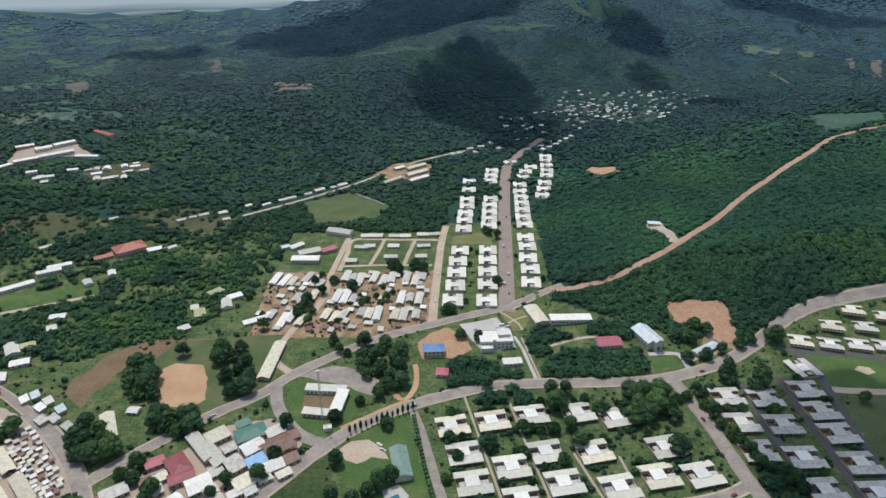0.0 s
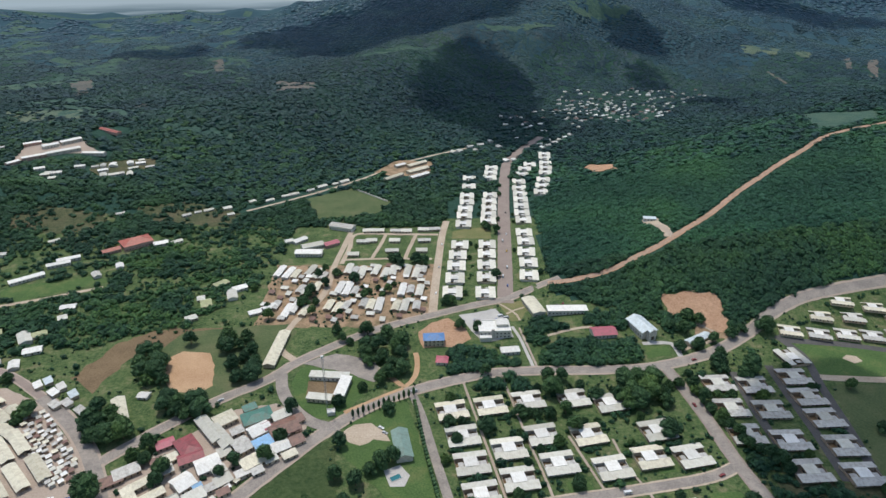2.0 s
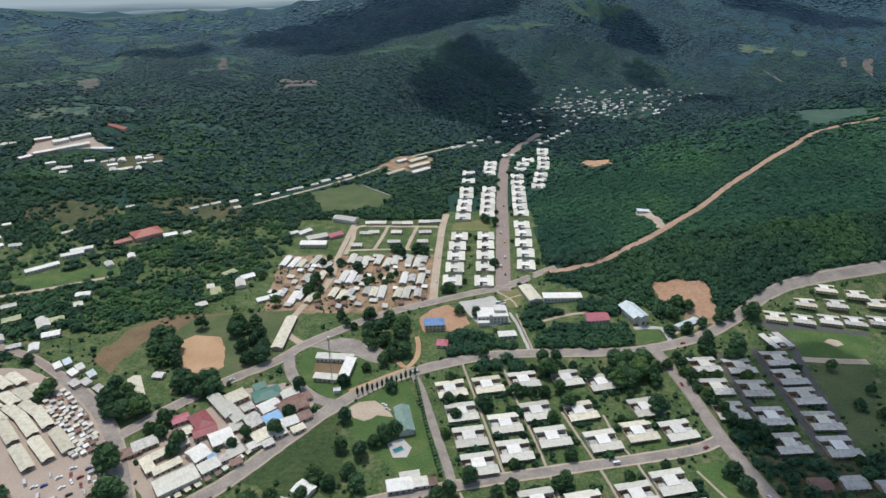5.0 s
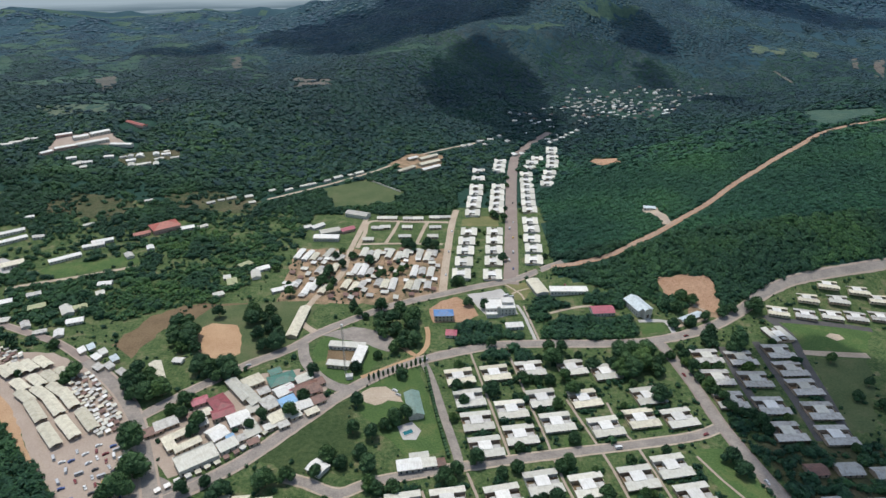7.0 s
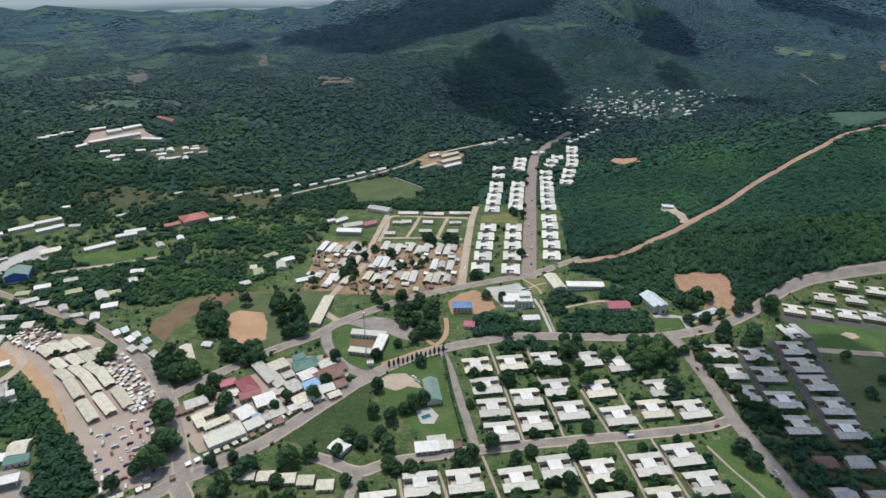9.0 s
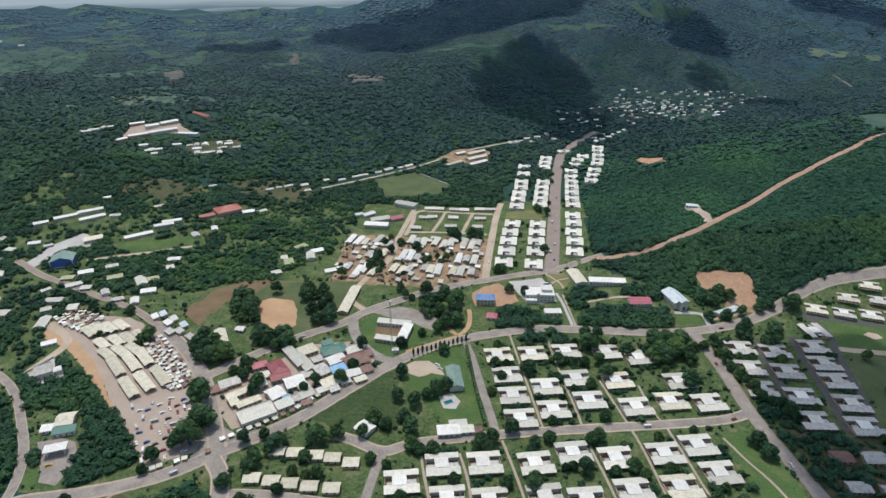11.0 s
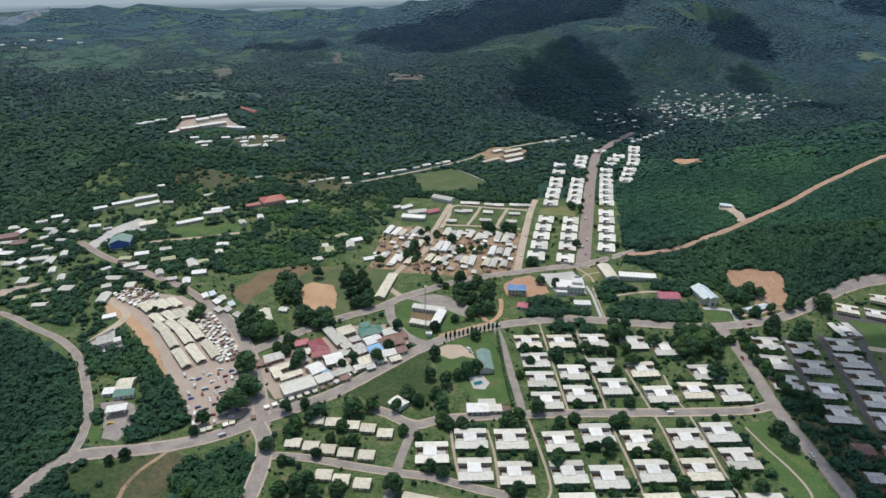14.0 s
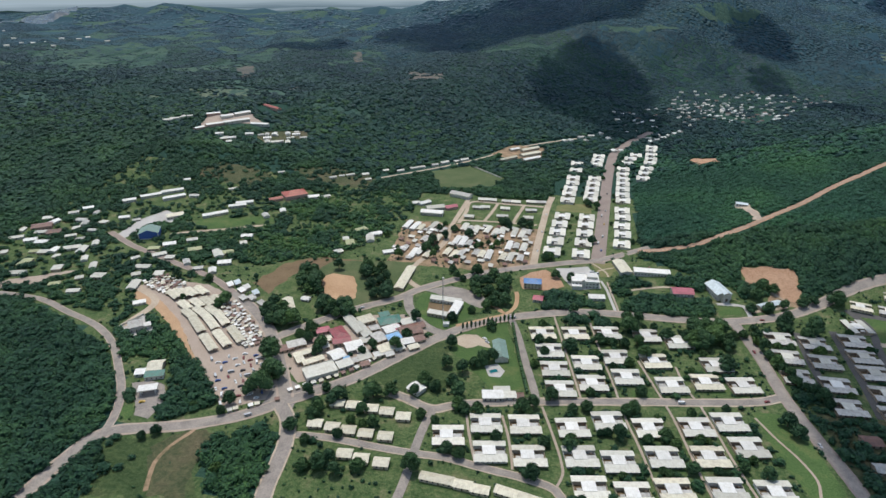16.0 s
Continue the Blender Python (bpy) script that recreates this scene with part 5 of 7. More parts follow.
TOWN_BLOCK = (
    ("shop_house", "courtyard shop house with long cream roofs", -160, 307, 30, 8, -47, 4.2, ROOF_WHITE, WALL_CREAM, "gable"),
    ("shop_house", "courtyard shop house with a white roof", -150, 300, 26, 8, -47, 4.2, ROOF_WHITE, WALL_CREAM, "gable"),
    ("house", "house with a maroon hipped roof", -169, 291, 18, 12, -48, 4.0, ROOF_RED, WALL_WHITE, "hip"),
    ("house", "house with a red gabled roof", -163, 281, 15, 9, 30, 3.8, ROOF_RED, WALL_CREAM, "gable"),
    ("house", "small house with a faded pink roof", -185, 294, 11, 8, 33, 3.2, ROOF_PINK, WALL_PINK, "gable"),
    ("house", "house with a cream hipped roof", -153, 318, 14, 12, 40, 3.6, ROOF_CREAM, WALL_CREAM, "hip"),
    ("house", "house with a dark green hipped roof", -131, 320, 20, 13, 30, 3.8, ROOF_GREEN, WALL_CREAM, "hip"),
    ("house", "white house with pale roof beside the green one", -115, 322, 12, 9, 35, 3.6, ROOF_WHITE, WALL_WHITE, "gable"),
    ("workshop", "workshop with a rusty brown roof", -110, 309, 19, 15, 33, 3.4, ROOF_RUST, WALL_EARTH, "gable"),
    ("house", "white-roofed house with a red corner", -126, 307, 14, 11, 41, 3.6, ROOF_BRIGHT, WALL_WHITE, "gable"),
    ("shop", "shop with a light blue sheet roof", -120, 294, 12, 8, 39, 3.4, ROOF_LIGHT_BLUE, WALL_WHITE, "shed"),
    ("shop", "shop with a bright white roof", -109, 290, 14, 9, 32, 3.6, ROOF_BRIGHT, WALL_WHITE, "gable"),
    ("house", "house with a weathered grey roof", -134, 292, 10, 14, 43, 3.4, ROOF_GREY, WALL_CREAM, "gable"),
    ("shop", "wide shop with a white gabled roof", -150, 275, 14, 13, 34, 3.8, ROOF_BRIGHT, WALL_WHITE, "gable"),
    ("shop", "shop with a tan sheet roof", -122, 277, 14, 9, 41, 3.4, ROOF_CREAM, WALL_CREAM, "shed"),
    ("shop", "shop with a white gabled roof", -160, 260, 11, 13, 49, 3.8, ROOF_BRIGHT, WALL_WHITE, "gable"),
    ("shop", "low shop with a pale grey roof", -149, 249, 12, 8, 41, 3.2, ROOF_WHITE, WALL_WHITE, "shed"),
    ("shop", "low shop with a pale roof", -136, 262, 10, 7, 41, 3.0, ROOF_WHITE, WALL_CREAM, "shed"),
    ("shop", "low shop with a faded pink roof", -141, 270, 8, 6, 41, 3.0, ROOF_WHITE, WALL_PINK, "shed"),
    ("store_wing", "cream-roofed wing of a market store", -186, 259, 17, 6, 42, 3.6, ROOF_CREAM, WALL_CREAM, "gable"),
    ("store_wing", "cream-roofed wing of a market store", -176, 249, 17, 6, 42, 3.6, ROOF_CREAM, WALL_CREAM, "gable"),
    ("store_wing", "cream-roofed cross wing of a market store", -188, 249, 6, 12, 42, 3.5, ROOF_CREAM, WALL_CREAM, "shed"),
    ("market_hall", "large store with a flat pinkish-white roof", -165, 236.5, 25, 15, 38, 4.2, ROOF_WHITE, WALL_WHITE, "flat"),
    ("ruin", "half-roofed grey building with open rooms", -199, 269, 15, 8, 36, 2.9, ROOF_GREY, WALL_EARTH, "shed"),
    ("ruin", "low earth-walled rooms with rusty roofs", -205, 262, 12, 7, 36, 2.6, ROOF_RUST, WALL_EARTH, "shed"),
)
TOWN_BLOCK += tuple(("shop", lab, x, y, L, W, 36, 2.7, rf, WALL_CREAM, "shed") for x, y, L, W, rf, lab in (
    (-141, 257, 8, 5, ROOF_GREY, "low shop stall with a grey roof by the road"), (-133, 253, 7, 4.5, ROOF_RUST, "low shop stall with a rusty roof by the road"), (-126, 268, 8, 5, ROOF_BRIGHT, "low shop stall with a white roof by the road"),
    (-117, 270, 7, 5, ROOF_GREY, "low shop stall with a grey roof by the road"), (-111, 280, 8, 5, ROOF_WHITE, "low shop stall with a pale roof by the road"), (-100, 284, 9, 5, ROOF_CREAM, "low shop stall with a cream roof by the road"),
    (-98, 297, 9, 7, ROOF_RUST, "shed with a rusty roof behind the shops"), (-102, 318, 8, 7, ROOF_RUST, "shed with a rusty roof behind the shops"), (-141, 306, 8, 6, ROOF_GREY, "small grey-roofed shed in a back yard"),
    (-176, 281, 8, 6, ROOF_CREAM, "small cream-roofed shed in a back yard"), (-175, 270, 9, 6, ROOF_GREY, "small grey-roofed shed in a back yard"), (-143, 286, 8, 7, ROOF_WHITE, "small white-roofed shed in a back yard"), (-184, 278, 7, 5, ROOF_RUST, "small rusty-roofed shed in a back yard"), (-139, 330, 9, 6, ROOF_GREEN, "small green-roofed shed by the road")))
TOWN_BLOCK += (
    ("house", "small house with a bright red roof corner", -121, 309, 5, 6, 41, 3.9, ROOF_PINK, WALL_WHITE, "shed"),
    ("ruin", "patched rusty shed in a cluttered yard", -101, 308, 7, 5, 20, 2.4, ROOF_RUST, WALL_EARTH, "shed"),
    ("ruin", "roofless pale workshop bay in a cluttered yard", -108, 302, 6, 4, 50, 2.2, ROOF_GREY, WALL_EARTH, "shed"),
    ("shop", "low stall with a light blue awning roof", -150, 257, 5, 4, 41, 2.6, ROOF_LIGHT_BLUE, WALL_WHITE, "shed"),
)
for nm, lab, x, y, L, W, turn, z, rf, wl_, kd in TOWN_BLOCK:
    building(nm, lab, x, y, L, W, turn, z, rf, wl_, kd, category="shop" if nm == "shop" else "house")
patch("yard", [(-214, 262), (-150, 330), (-122, 338), (-95, 318), (-96, 292), (-160, 232), (-178, 222), (-196, 240)], YARD, "dusty yards between the shops", 0.09)
for x, y, L, turn in ((-541, 567, 26, 43), (-521, 587, 29, 41), (-507, 569, 29, 45), (-560, 547, 16, 40), (-423, 529, 31, 42)):
    building("school_block", "long white-roofed school block", x, y, L, 8, turn, 3.4, ROOF_BRIGHT, WALL_WHITE, category="school")
building("changing_house", "low building with a cream roof by the court", -470, 513, 20, 12, 39, 4.0, ROOF_CREAM, WALL_WHITE, category="hall")
hall = building("sports_hall", "tall hall with a blue gable wall and a grey-green roof", -466, 455, 20, 22, 115, 7.5, ROOF_SAGE, WALL_BLUE, "gable", 4.0, category="hall")
part("plinth", boxes((-10.15, -10.01, -11.1, 11.1, -1.5, 1.0)), WALL_WHITE, hall, "white plinth band")
for y in (-11.05, 10.15):
    part("corner_pier", boxes((-10.25, -10.01, y, y + 0.9, 1.01, 7.4)), WALL_WHITE, hall, "white corner pier")
building("school_block", "white-roofed school block round a court", -408, 560, 22, 7, 30, 3.6, ROOF_BRIGHT, WALL_WHITE, category="school")
building("school_block", "white-roofed school block beside a court", -404, 572, 22, 7, 30, 3.6, ROOF_BRIGHT, WALL_WHITE, category="school")
building("mansion", "large house with a red hipped tile roof", -350, 614, 31, 23, 40, 5.4, ROOF_TILE_RED, WALL_PINK, "hip", 4.4)
building("house", "low red-roofed wing beside the large house", -369, 594, 18, 9, 40, 3.4, ROOF_TILE_RED, WALL_PINK)
building("house", "large house with a faded pink roof", -611, 450, 22, 14, 36, 4.4, ROOF_RUST, WALL_PINK, "hip")
building("house", "house with pink walls and a brown roof", -583, 437, 15, 12, 32, 4.2, ROOF_RUST, WALL_PINK, "hip")
building("clinic", "long clinic with a white roof", -148, 589, 29, 11, -1, 4.6, ROOF_BRIGHT, WALL_WHITE, category="clinic")
building("clinic", "clinic wing with a white roof", -148, 608, 24, 11, 27, 4.2, ROOF_WHITE, WALL_WHITE, category="clinic")
building("clinic", "long grey-roofed clinic wing", -122, 662, 30, 12, -20, 5.0, ROOF_GREY, WALL_WHITE, category="clinic")
building("shop", "shop with a pink-red roof", -128, 614, 17, 9, 38, 3.8, ROOF_PINK, WALL_PINK, category="shop")
building("canteen", "small canteen with a white roof", -166, 624, 17, 8, 48, 3.4, ROOF_BRIGHT, WALL_WHITE, category="house")
building("house", "small house with a white roof", -178, 622, 9, 7, 30, 3.2, ROOF_BRIGHT, WALL_WHITE)
for x, y, L, turn in ((-52, 145.4, 21, -4), (-35, 143.6, 11, -3), (-24, 141.8, 11, -3), (-8, 143, 13.5, -12), (6.5, 140, 14, -12)):
    building("terrace", "low terrace with a cream sheet roof", x, y, L, 6.2, turn, 2.9, ROOF_CREAM, WALL_CREAM, rise=0.9)
canopy = thing("fuel_canopy", "white flat canopy on posts over the forecourt", "canopy", m=stand(-284, 189, 25))
part("canopy_roof", boxes((-7, 7, -4, 4, 4.6, 5.3)), ROOF_BRIGHT, canopy)
for x in (-5, 5):
    for y in (-2.4, 2.4):
        part("post", boxes((x - 0.2, x + 0.2, y - 0.2, y + 0.2, -0.3, 4.6)), TRIM, canopy)
    part("fuel_pump", boxes((x - 0.5, x + 0.5, -0.4, 0.4, 0.1, 1.7)), TRIM, canopy)
building("station_shop", "filling station shop with a teal sheet roof", -291, 207, 14, 6, 22, 3.4, ROOF_GREEN, WALL_WHITE, "shed", category="shop")
building("house", "house with a cream sheet roof beside the filling station", -297, 218, 11, 13, 18, 3.6, ROOF_CREAM, WALL_CREAM)
building("shed", "small white-roofed shed beside the filling station", -304, 208, 8, 6, 20, 2.8, ROOF_BRIGHT, WALL_WHITE, "shed", category="shed")
villa = building("house", "grey flat-roofed house in a walled compound", -352, 269, 12, 15, 39, 4.2, ROOF_GREY, WALL_WHITE, "flat")
part("side_wing", boxes((6.4, 12.0, -7.4, -1.0, -1.0, 3.6)), WALL_WHITE, villa)
part("side_roof", boxes((6.35, 12.4, -7.8, -0.6, 3.61, 3.85)), ROOF_BRIGHT, villa)
compound = thing("compound_wall", "low white wall round the paved compound", "wall", m=stand(*COMPOUND[0]))
for (x0, y0), (x1, y1) in zip(COMPOUND, COMPOUND[1:] + COMPOUND[:1]):
    bm = boxes((0, math.dist((x0, y0), (x1, y1)), -0.15, 0.15, -1.0, 2.0))
    bmesh.ops.transform(bm, verts=bm.verts, matrix=pose(x0 - COMPOUND[0][0], y0 - COMPOUND[0][1], 0, 0, 0, math.degrees(math.atan2(y1 - y0, x1 - x0))))
    part("wall_run", bm, WALL_WHITE, compound)
for x, y, L, W, turn in SCHOOL_FAR:
    building("school_block", "pale-roofed school block beside an earth yard", x, y, L, max(7, W * 0.55), turn, 4, random.choice((ROOF_WHITE, ROOF_BRIGHT, ROOF_CREAM)), WALL_CREAM, category="school", most=5)
for k, (x, y, L, W, turn) in enumerate(WARDS):
    building("ward_block", "long white hillside ward block" if k % 2 else "white hillside ward block with a pale roof", x, y, L, min(13, max(8, W * 0.5)), turn, 4.5, ROOF_BRIGHT, WALL_WHITE if k % 3 else WALL_PINK, category="hospital", most=5)
building("pump_house", "low grey pump house on the hillside yard", 229, 607, 13, 6, -12, 3.0, ROOF_PALE_BLUE, WALL_WHITE, "shed", 0.5, category="shed")
for x, y, L, W, turn in RED_LONG:
    building("longhouse", "long hillside building with an orange tile roof", x, y, L, 9, turn, 4.0, ROOF_TILE_RED, WALL_PINK, category="house", most=5)


for lab, x, y, L, W, rf in (("small house with a rusty roof in the shade", 231, 234, 12, 9, ROOF_RUST), ("house with a weathered grey roof in the shade", 252, 235, 15, 10, ROOF_GREY), ("house with a grey roof among shaded trees", 273, 232, 14, 9, ROOF_GREY), ("low house with a grey roof on dark soil", 229, 208, 13, 8, ROOF_GREY), ("long house with a dull grey roof on dark soil", 251, 207, 17, 8, ROOF_GREY), ("small shed with a teal roof on dark soil", 240, 190, 7, 5, ROOF_GREEN)):
    building("house", lab, x, y, L, W, 4, 3.0, rf, WALL_EARTH)


# ---- repeated small houses ----
def small_house(name, label, L, W, z, roof, wall, kind="gable", group="", category="house", most=3, windows=True):
    ob = building(name, label, 0, 0, L, W, 0, z, roof, wall, kind, group=group, category=category, most=most, windows=windows)
    HOUSE_SPOTS.pop()
    ob.matrix_world = Matrix()
    return ob


def scatter(kinds, spots, turn, jitter, reach=7, up=0.0, lo=1.0, hi=1.0):
    for x, y in spots:
        HOUSE_SPOTS.append((x, y, reach))
        t = turn(x, y) if callable(turn) else turn
        copy_thing(random.choice(kinds), stand(x, y, t + random.uniform(-jitter, jitter), up + land(x, y) - float(h(x, y))) @ Matrix.Scale(random.uniform(lo, hi), 4))


def fill(area, count, gap):
    xs, ys = [p[0] for p in area], [p[1] for p in area]
    got, tries = [], 0
    while len(got) < count and tries < 6000:
        tries += 1
        x, y = random.uniform(min(xs), max(xs)), random.uniform(min(ys), max(ys))
        if inside(area, np.array([x]), np.array([y]))[0] and all(math.dist((x, y), q) > gap for q in got):
            got.append((x, y))
    return got


def clear_protos(kinds):
    for p in kinds:
        for o in [*p.children_recursive, p]:
            bpy.data.objects.remove(o)


random.seed(23)
rows_ = [small_house("row_house", lab, L, 6.2, 2.7, rf, wl_, "gable", "row houses of the workers quarter") for L, rf, wl_, lab in ((21, ROOF_WHITE, WALL_EARTH, "long narrow row house with a white sheet roof"), (17, ROOF_CREAM, WALL_EARTH, "narrow row house with a cream sheet roof"), (23, ROOF_BRIGHT, WALL_WHITE, "long narrow row house with a bright roof"), (14, ROOF_GREY, WALL_EARTH, "short row house with a patched grey roof"))]
scatter(rows_, ROW_BLOCKS_A, 80, 4)
scatter(rows_, ROW_BLOCKS_B, 84, 4)
loops = [small_house("plot_house", "small house with pale sheet roofs in a plot", 12, 8, 2.9, ROOF_WHITE, WALL_CREAM, group="plots by the loop lane"), small_house("plot_house", "small house with a weathered grey roof in a plot", 14, 7, 2.9, ROOF_GREY, WALL_CREAM, group="plots by the loop lane")]
scatter(loops, LOOP_HOUSES, 2, 5)
lefts = [small_house("family_house", lab, L, W, 3.0, rf, wl_, kd, "houses of the hillside quarter") for L, W, rf, wl_, kd, lab in ((13, 8, ROOF_BRIGHT, WALL_WHITE, "gable", "white-roofed family house among trees"), (16, 8, ROOF_WHITE, WALL_WHITE, "gable", "long white-roofed family house"), (11, 9, ROOF_WHITE, WALL_CREAM, "hip", "house with a pale hipped roof"), (12, 7, ROOF_GREY, WALL_WHITE, "gable", "house with a grey sheet roof"), (14, 9, ROOF_OLIVE, WALL_CREAM, "hip", "house with an olive hipped roof"))]
scatter(lefts, LEFT_HOUSES, lambda x, y: random.choice((20, 35, 110)), 12, 7, 0.0, 0.7, 1.1)
scatter(lefts, LEFT_HOUSES_B, lambda x, y: random.choice((25, 40, 120)), 10, 7, 0.0, 0.75, 1.15)
more = []
for x, y in fill([(-600, 345), (-400, 320), (-345, 395), (-345, 480), (-420, 470), (-600, 520), (-640, 470)], 400, 13):
    if len(more) < 18 and all(math.dist((x, y), q) > 15 for q in LEFT_HOUSES + LEFT_HOUSES_B) and not any(inside(q, np.array([x]), np.array([y]))[0] for q in (HALL_COURT, LEFT_PITCH, WEST_CLEAR, CAR_PARK)) and min(float(near_line(ln, np.array([x]), np.array([y]))[0]) for ln in (MARKET_ROAD, WEST_ROAD, TRACK_C)) > 10 and math.dist((x, y), (-466, 455)) > 26:
        more.append((x, y))
scatter(lefts[:4], more, lambda x, y: random.choice((20, 35, 110)), 25, 7, 0.0, 0.7, 1.1)
scatter(lefts[1:4], FAR_ROW, lambda x, y: 35, 12, 7, 0.0, 0.65, 0.95)
scatter(lefts[:4], HILL_TOWN, lambda x, y: random.choice((25, 30, 115)), 8)
cots = [small_house("cottage", "small cottage with a pale cream curved roof", 9.6, 7.4, 2.9, ROOF_CREAM, WALL_CREAM, "gable", "cottages along the lane", "cottage")]
scatter(cots, COTTAGES, 6, 2, 6)
stalls_ = [small_house("workshop", "small workshop with a pale sheet roof", 9, 5, 2.6, rf, WALL_CREAM, "shed", "workshops along the market road", "workshop") for rf in (ROOF_BRIGHT, ROOF_PALE_BLUE, ROOF_GREY)]
scatter(stalls_, LANE_STALLS, -42, 8, 4)
village = []
while len(village) < 165:
    x, y = random.uniform(60, 700), random.uniform(1000, 1600)
    if random.random() < 0.25:
        x, y = random.gauss(VILLAGE_HEART[0][0], 80), random.gauss(VILLAGE_HEART[0][1], 60)
    if inside(VILLAGE_AREA, np.array([x]), np.array([y]))[0] and all(math.dist((x, y), q) > 11 for q in village):
        village.append((x, y))
huts = [small_house("village_house", lab, 11, 8, 3.0, rf, WALL_WHITE, "gable", "houses of the far village", windows=False) for rf, lab in ((ROOF_BRIGHT, "small far house with a bright roof"), (ROOF_WHITE, "small far house with a white roof"), (ROOF_GREY, "small far house with a grey roof"), (ROOF_RUST, "small far house with a rusty roof"))]
scatter(huts[:3], VALLEY_ROW, lambda x, y: random.choice((20, 110)), 8, 8, 0.0, 0.8, 1.1)
scatter(huts[:3] + [huts[0], huts[2], huts[3]], village, lambda x, y: random.choice((10, 30, 70)), 20, 5, 0.0, 0.5, 0.95)
scatter(huts[:3], FAR_TOWN, 30, 30, 20, 0.0, 0.8, 1.5)
clear_protos(rows_ + loops + lefts + cots + stalls_ + huts)

# lean-to shacks between the row houses
random.seed(27)
shacks = [small_house("shack", lab, L, 4.2, 2.3, rf, WALL_EARTH, "shed", "lean-to shacks of the workers quarter", "shack", most=1) for L, rf, lab in ((6, ROOF_GREY, "small lean-to shack with a grey roof"), (5, ROOF_RUST, "small lean-to shack with a rusty roof"), (7, ROOF_WHITE, "small lean-to shack with a pale roof"), (5, ROOF_BRIGHT, "small lean-to shack with a bright roof"))]
quarter = [(-168, 445), (-75, 446), (-18, 458), (-12, 560), (-100, 560), (-172, 558)]
placed = 0
for x, y in fill(quarter, 150, 7.0):
    if placed < 48 and all(math.hypot(x - a, (y - b) * 0.5) > 5.5 for a, b in ROW_BLOCKS_A + ROW_BLOCKS_B) and float(near_line(TRACK_A, np.array([x]), np.array([y]))[0]) > 6:
        placed += 1
        HOUSE_SPOTS.append((x, y, 4))
        copy_thing(random.choice(shacks), stand(x, y, random.choice((82, -8)) + random.uniform(-8, 8)))
clear_protos(shacks)

# ---- market ----
random.seed(31)


def market_shed(L, W):
    ob = thing("market_shed", "long open market shed with a cream sheet roof", "market shed", "sheds of the market")
    bm = bmesh.new()
    gable_roof(bm, L, W, 3.0, 1.1, 0.3)
    part("roof", bm, ROOF_CREAM, ob)
    k = max(3, int(L / 5))
    for i in range(k):
        for s in (-1, 1):
            x = -L / 2 + L * (i + 0.5) / k
            part("post", boxes((x - 0.12, x + 0.12, s * (W / 2 - 0.3) - 0.12, s * (W / 2 - 0.3) + 0.12, -0.3, 3.05)), DARK_WOOD, ob)
    part("counter", boxes((-L / 2 + 0.6, L / 2 - 0.6, -1.0, 1.0, -0.2, 0.95)), WALL_EARTH, ob, "long earth-stained counter")
    return ob


shed_a, shed_b = market_shed(20, 7.6), market_shed(29, 7.6)
for x, y in MARKET_ROWS:
    HOUSE_SPOTS.append((x, y, 10))
    copy_thing(shed_a, stand(x, y, -33 + random.uniform(-1, 1)))
for x, y in MARKET_ROWS_B:
    HOUSE_SPOTS.append((x, y, 14))
    copy_thing(shed_b, stand(x, y, -42 + random.uniform(-1, 1)))


def kiosk(roof, wall, label):
    ob = thing("kiosk", label, "kiosk", "stalls of the market")
    part("body", boxes((-1.5, 1.5, -1.2, 1.2, -0.3, 2.2)), wall, ob)
    bm = bmesh.new()
    shed_roof(bm, -1.9, 1.9, -1.8, 1.5, 2.2, 2.55, 0.08)
    part("roof", bm, roof, ob)
    return ob


kiosks = [kiosk(ROOF_BRIGHT, WALL_CREAM, "small market kiosk with a white roof"), kiosk(ROOF_GREY, WALL_EARTH, "small market kiosk with a grey roof"), kiosk(ROOF_CREAM, WALL_EARTH, "small market kiosk with a cream roof"), kiosk(ROOF_RUST, WALL_EARTH, "small market kiosk with a rusty roof"), kiosk(ROOF_WHITE, WALL_WHITE, "small white market kiosk")]


for x, y in fill(KIOSK_AREA, 95, 3.9) + fill(KIOSK_AREA_B, 55, 4.0):
    copy_thing(random.choice(kiosks), stand(x, y, random.choice((-42, 48, -132)) + random.uniform(-8, 8)))
line = smooth_line(MAIN_ROAD[8:12], 5.5)
for i, p in enumerate(line[1:-1]):
    t = (line[i + 2] - line[i]).normalized()
    if random.random() < 0.75:
        q = p + Vector((-t.y, t.x, 0)) * (8.8 + random.uniform(0, 1.2))
        copy_thing(random.choice(kiosks), stand(q.x, q.y, math.degrees(math.atan2(t.y, t.x)) + random.uniform(-6, 6)))
for k in (0, 1, 3, 4, 7):
    copy_thing(random.choice(kiosks), stand(-213 + 4.2 * k + random.uniform(-1, 1), 181 + 2.6 * k, 32 + random.uniform(-12, 12)))
clear_protos([shed_a, shed_b] + kiosks)


# ---- cars ----
def profile(bm, pts, w0, w1):
    """A body drawn from its side outline, narrower at the top."""
    lo = min(z for _, z in pts)
    hi = max(z for _, z in pts)
    rings = []
    for s in (-1, 1):
        rings.append([bm.verts.new((x, s * (w0 + (w1 - w0) * (z - lo) / (hi - lo)) / 2, z)) for x, z in pts])
    bm.faces.new(rings[0])
    bm.faces.new(rings[1][::-1])
    n = len(pts)
    for i in range(n):
        j = (i + 1) % n
        bm.faces.new((rings[0][j], rings[0][i], rings[1][i], rings[1][j]))


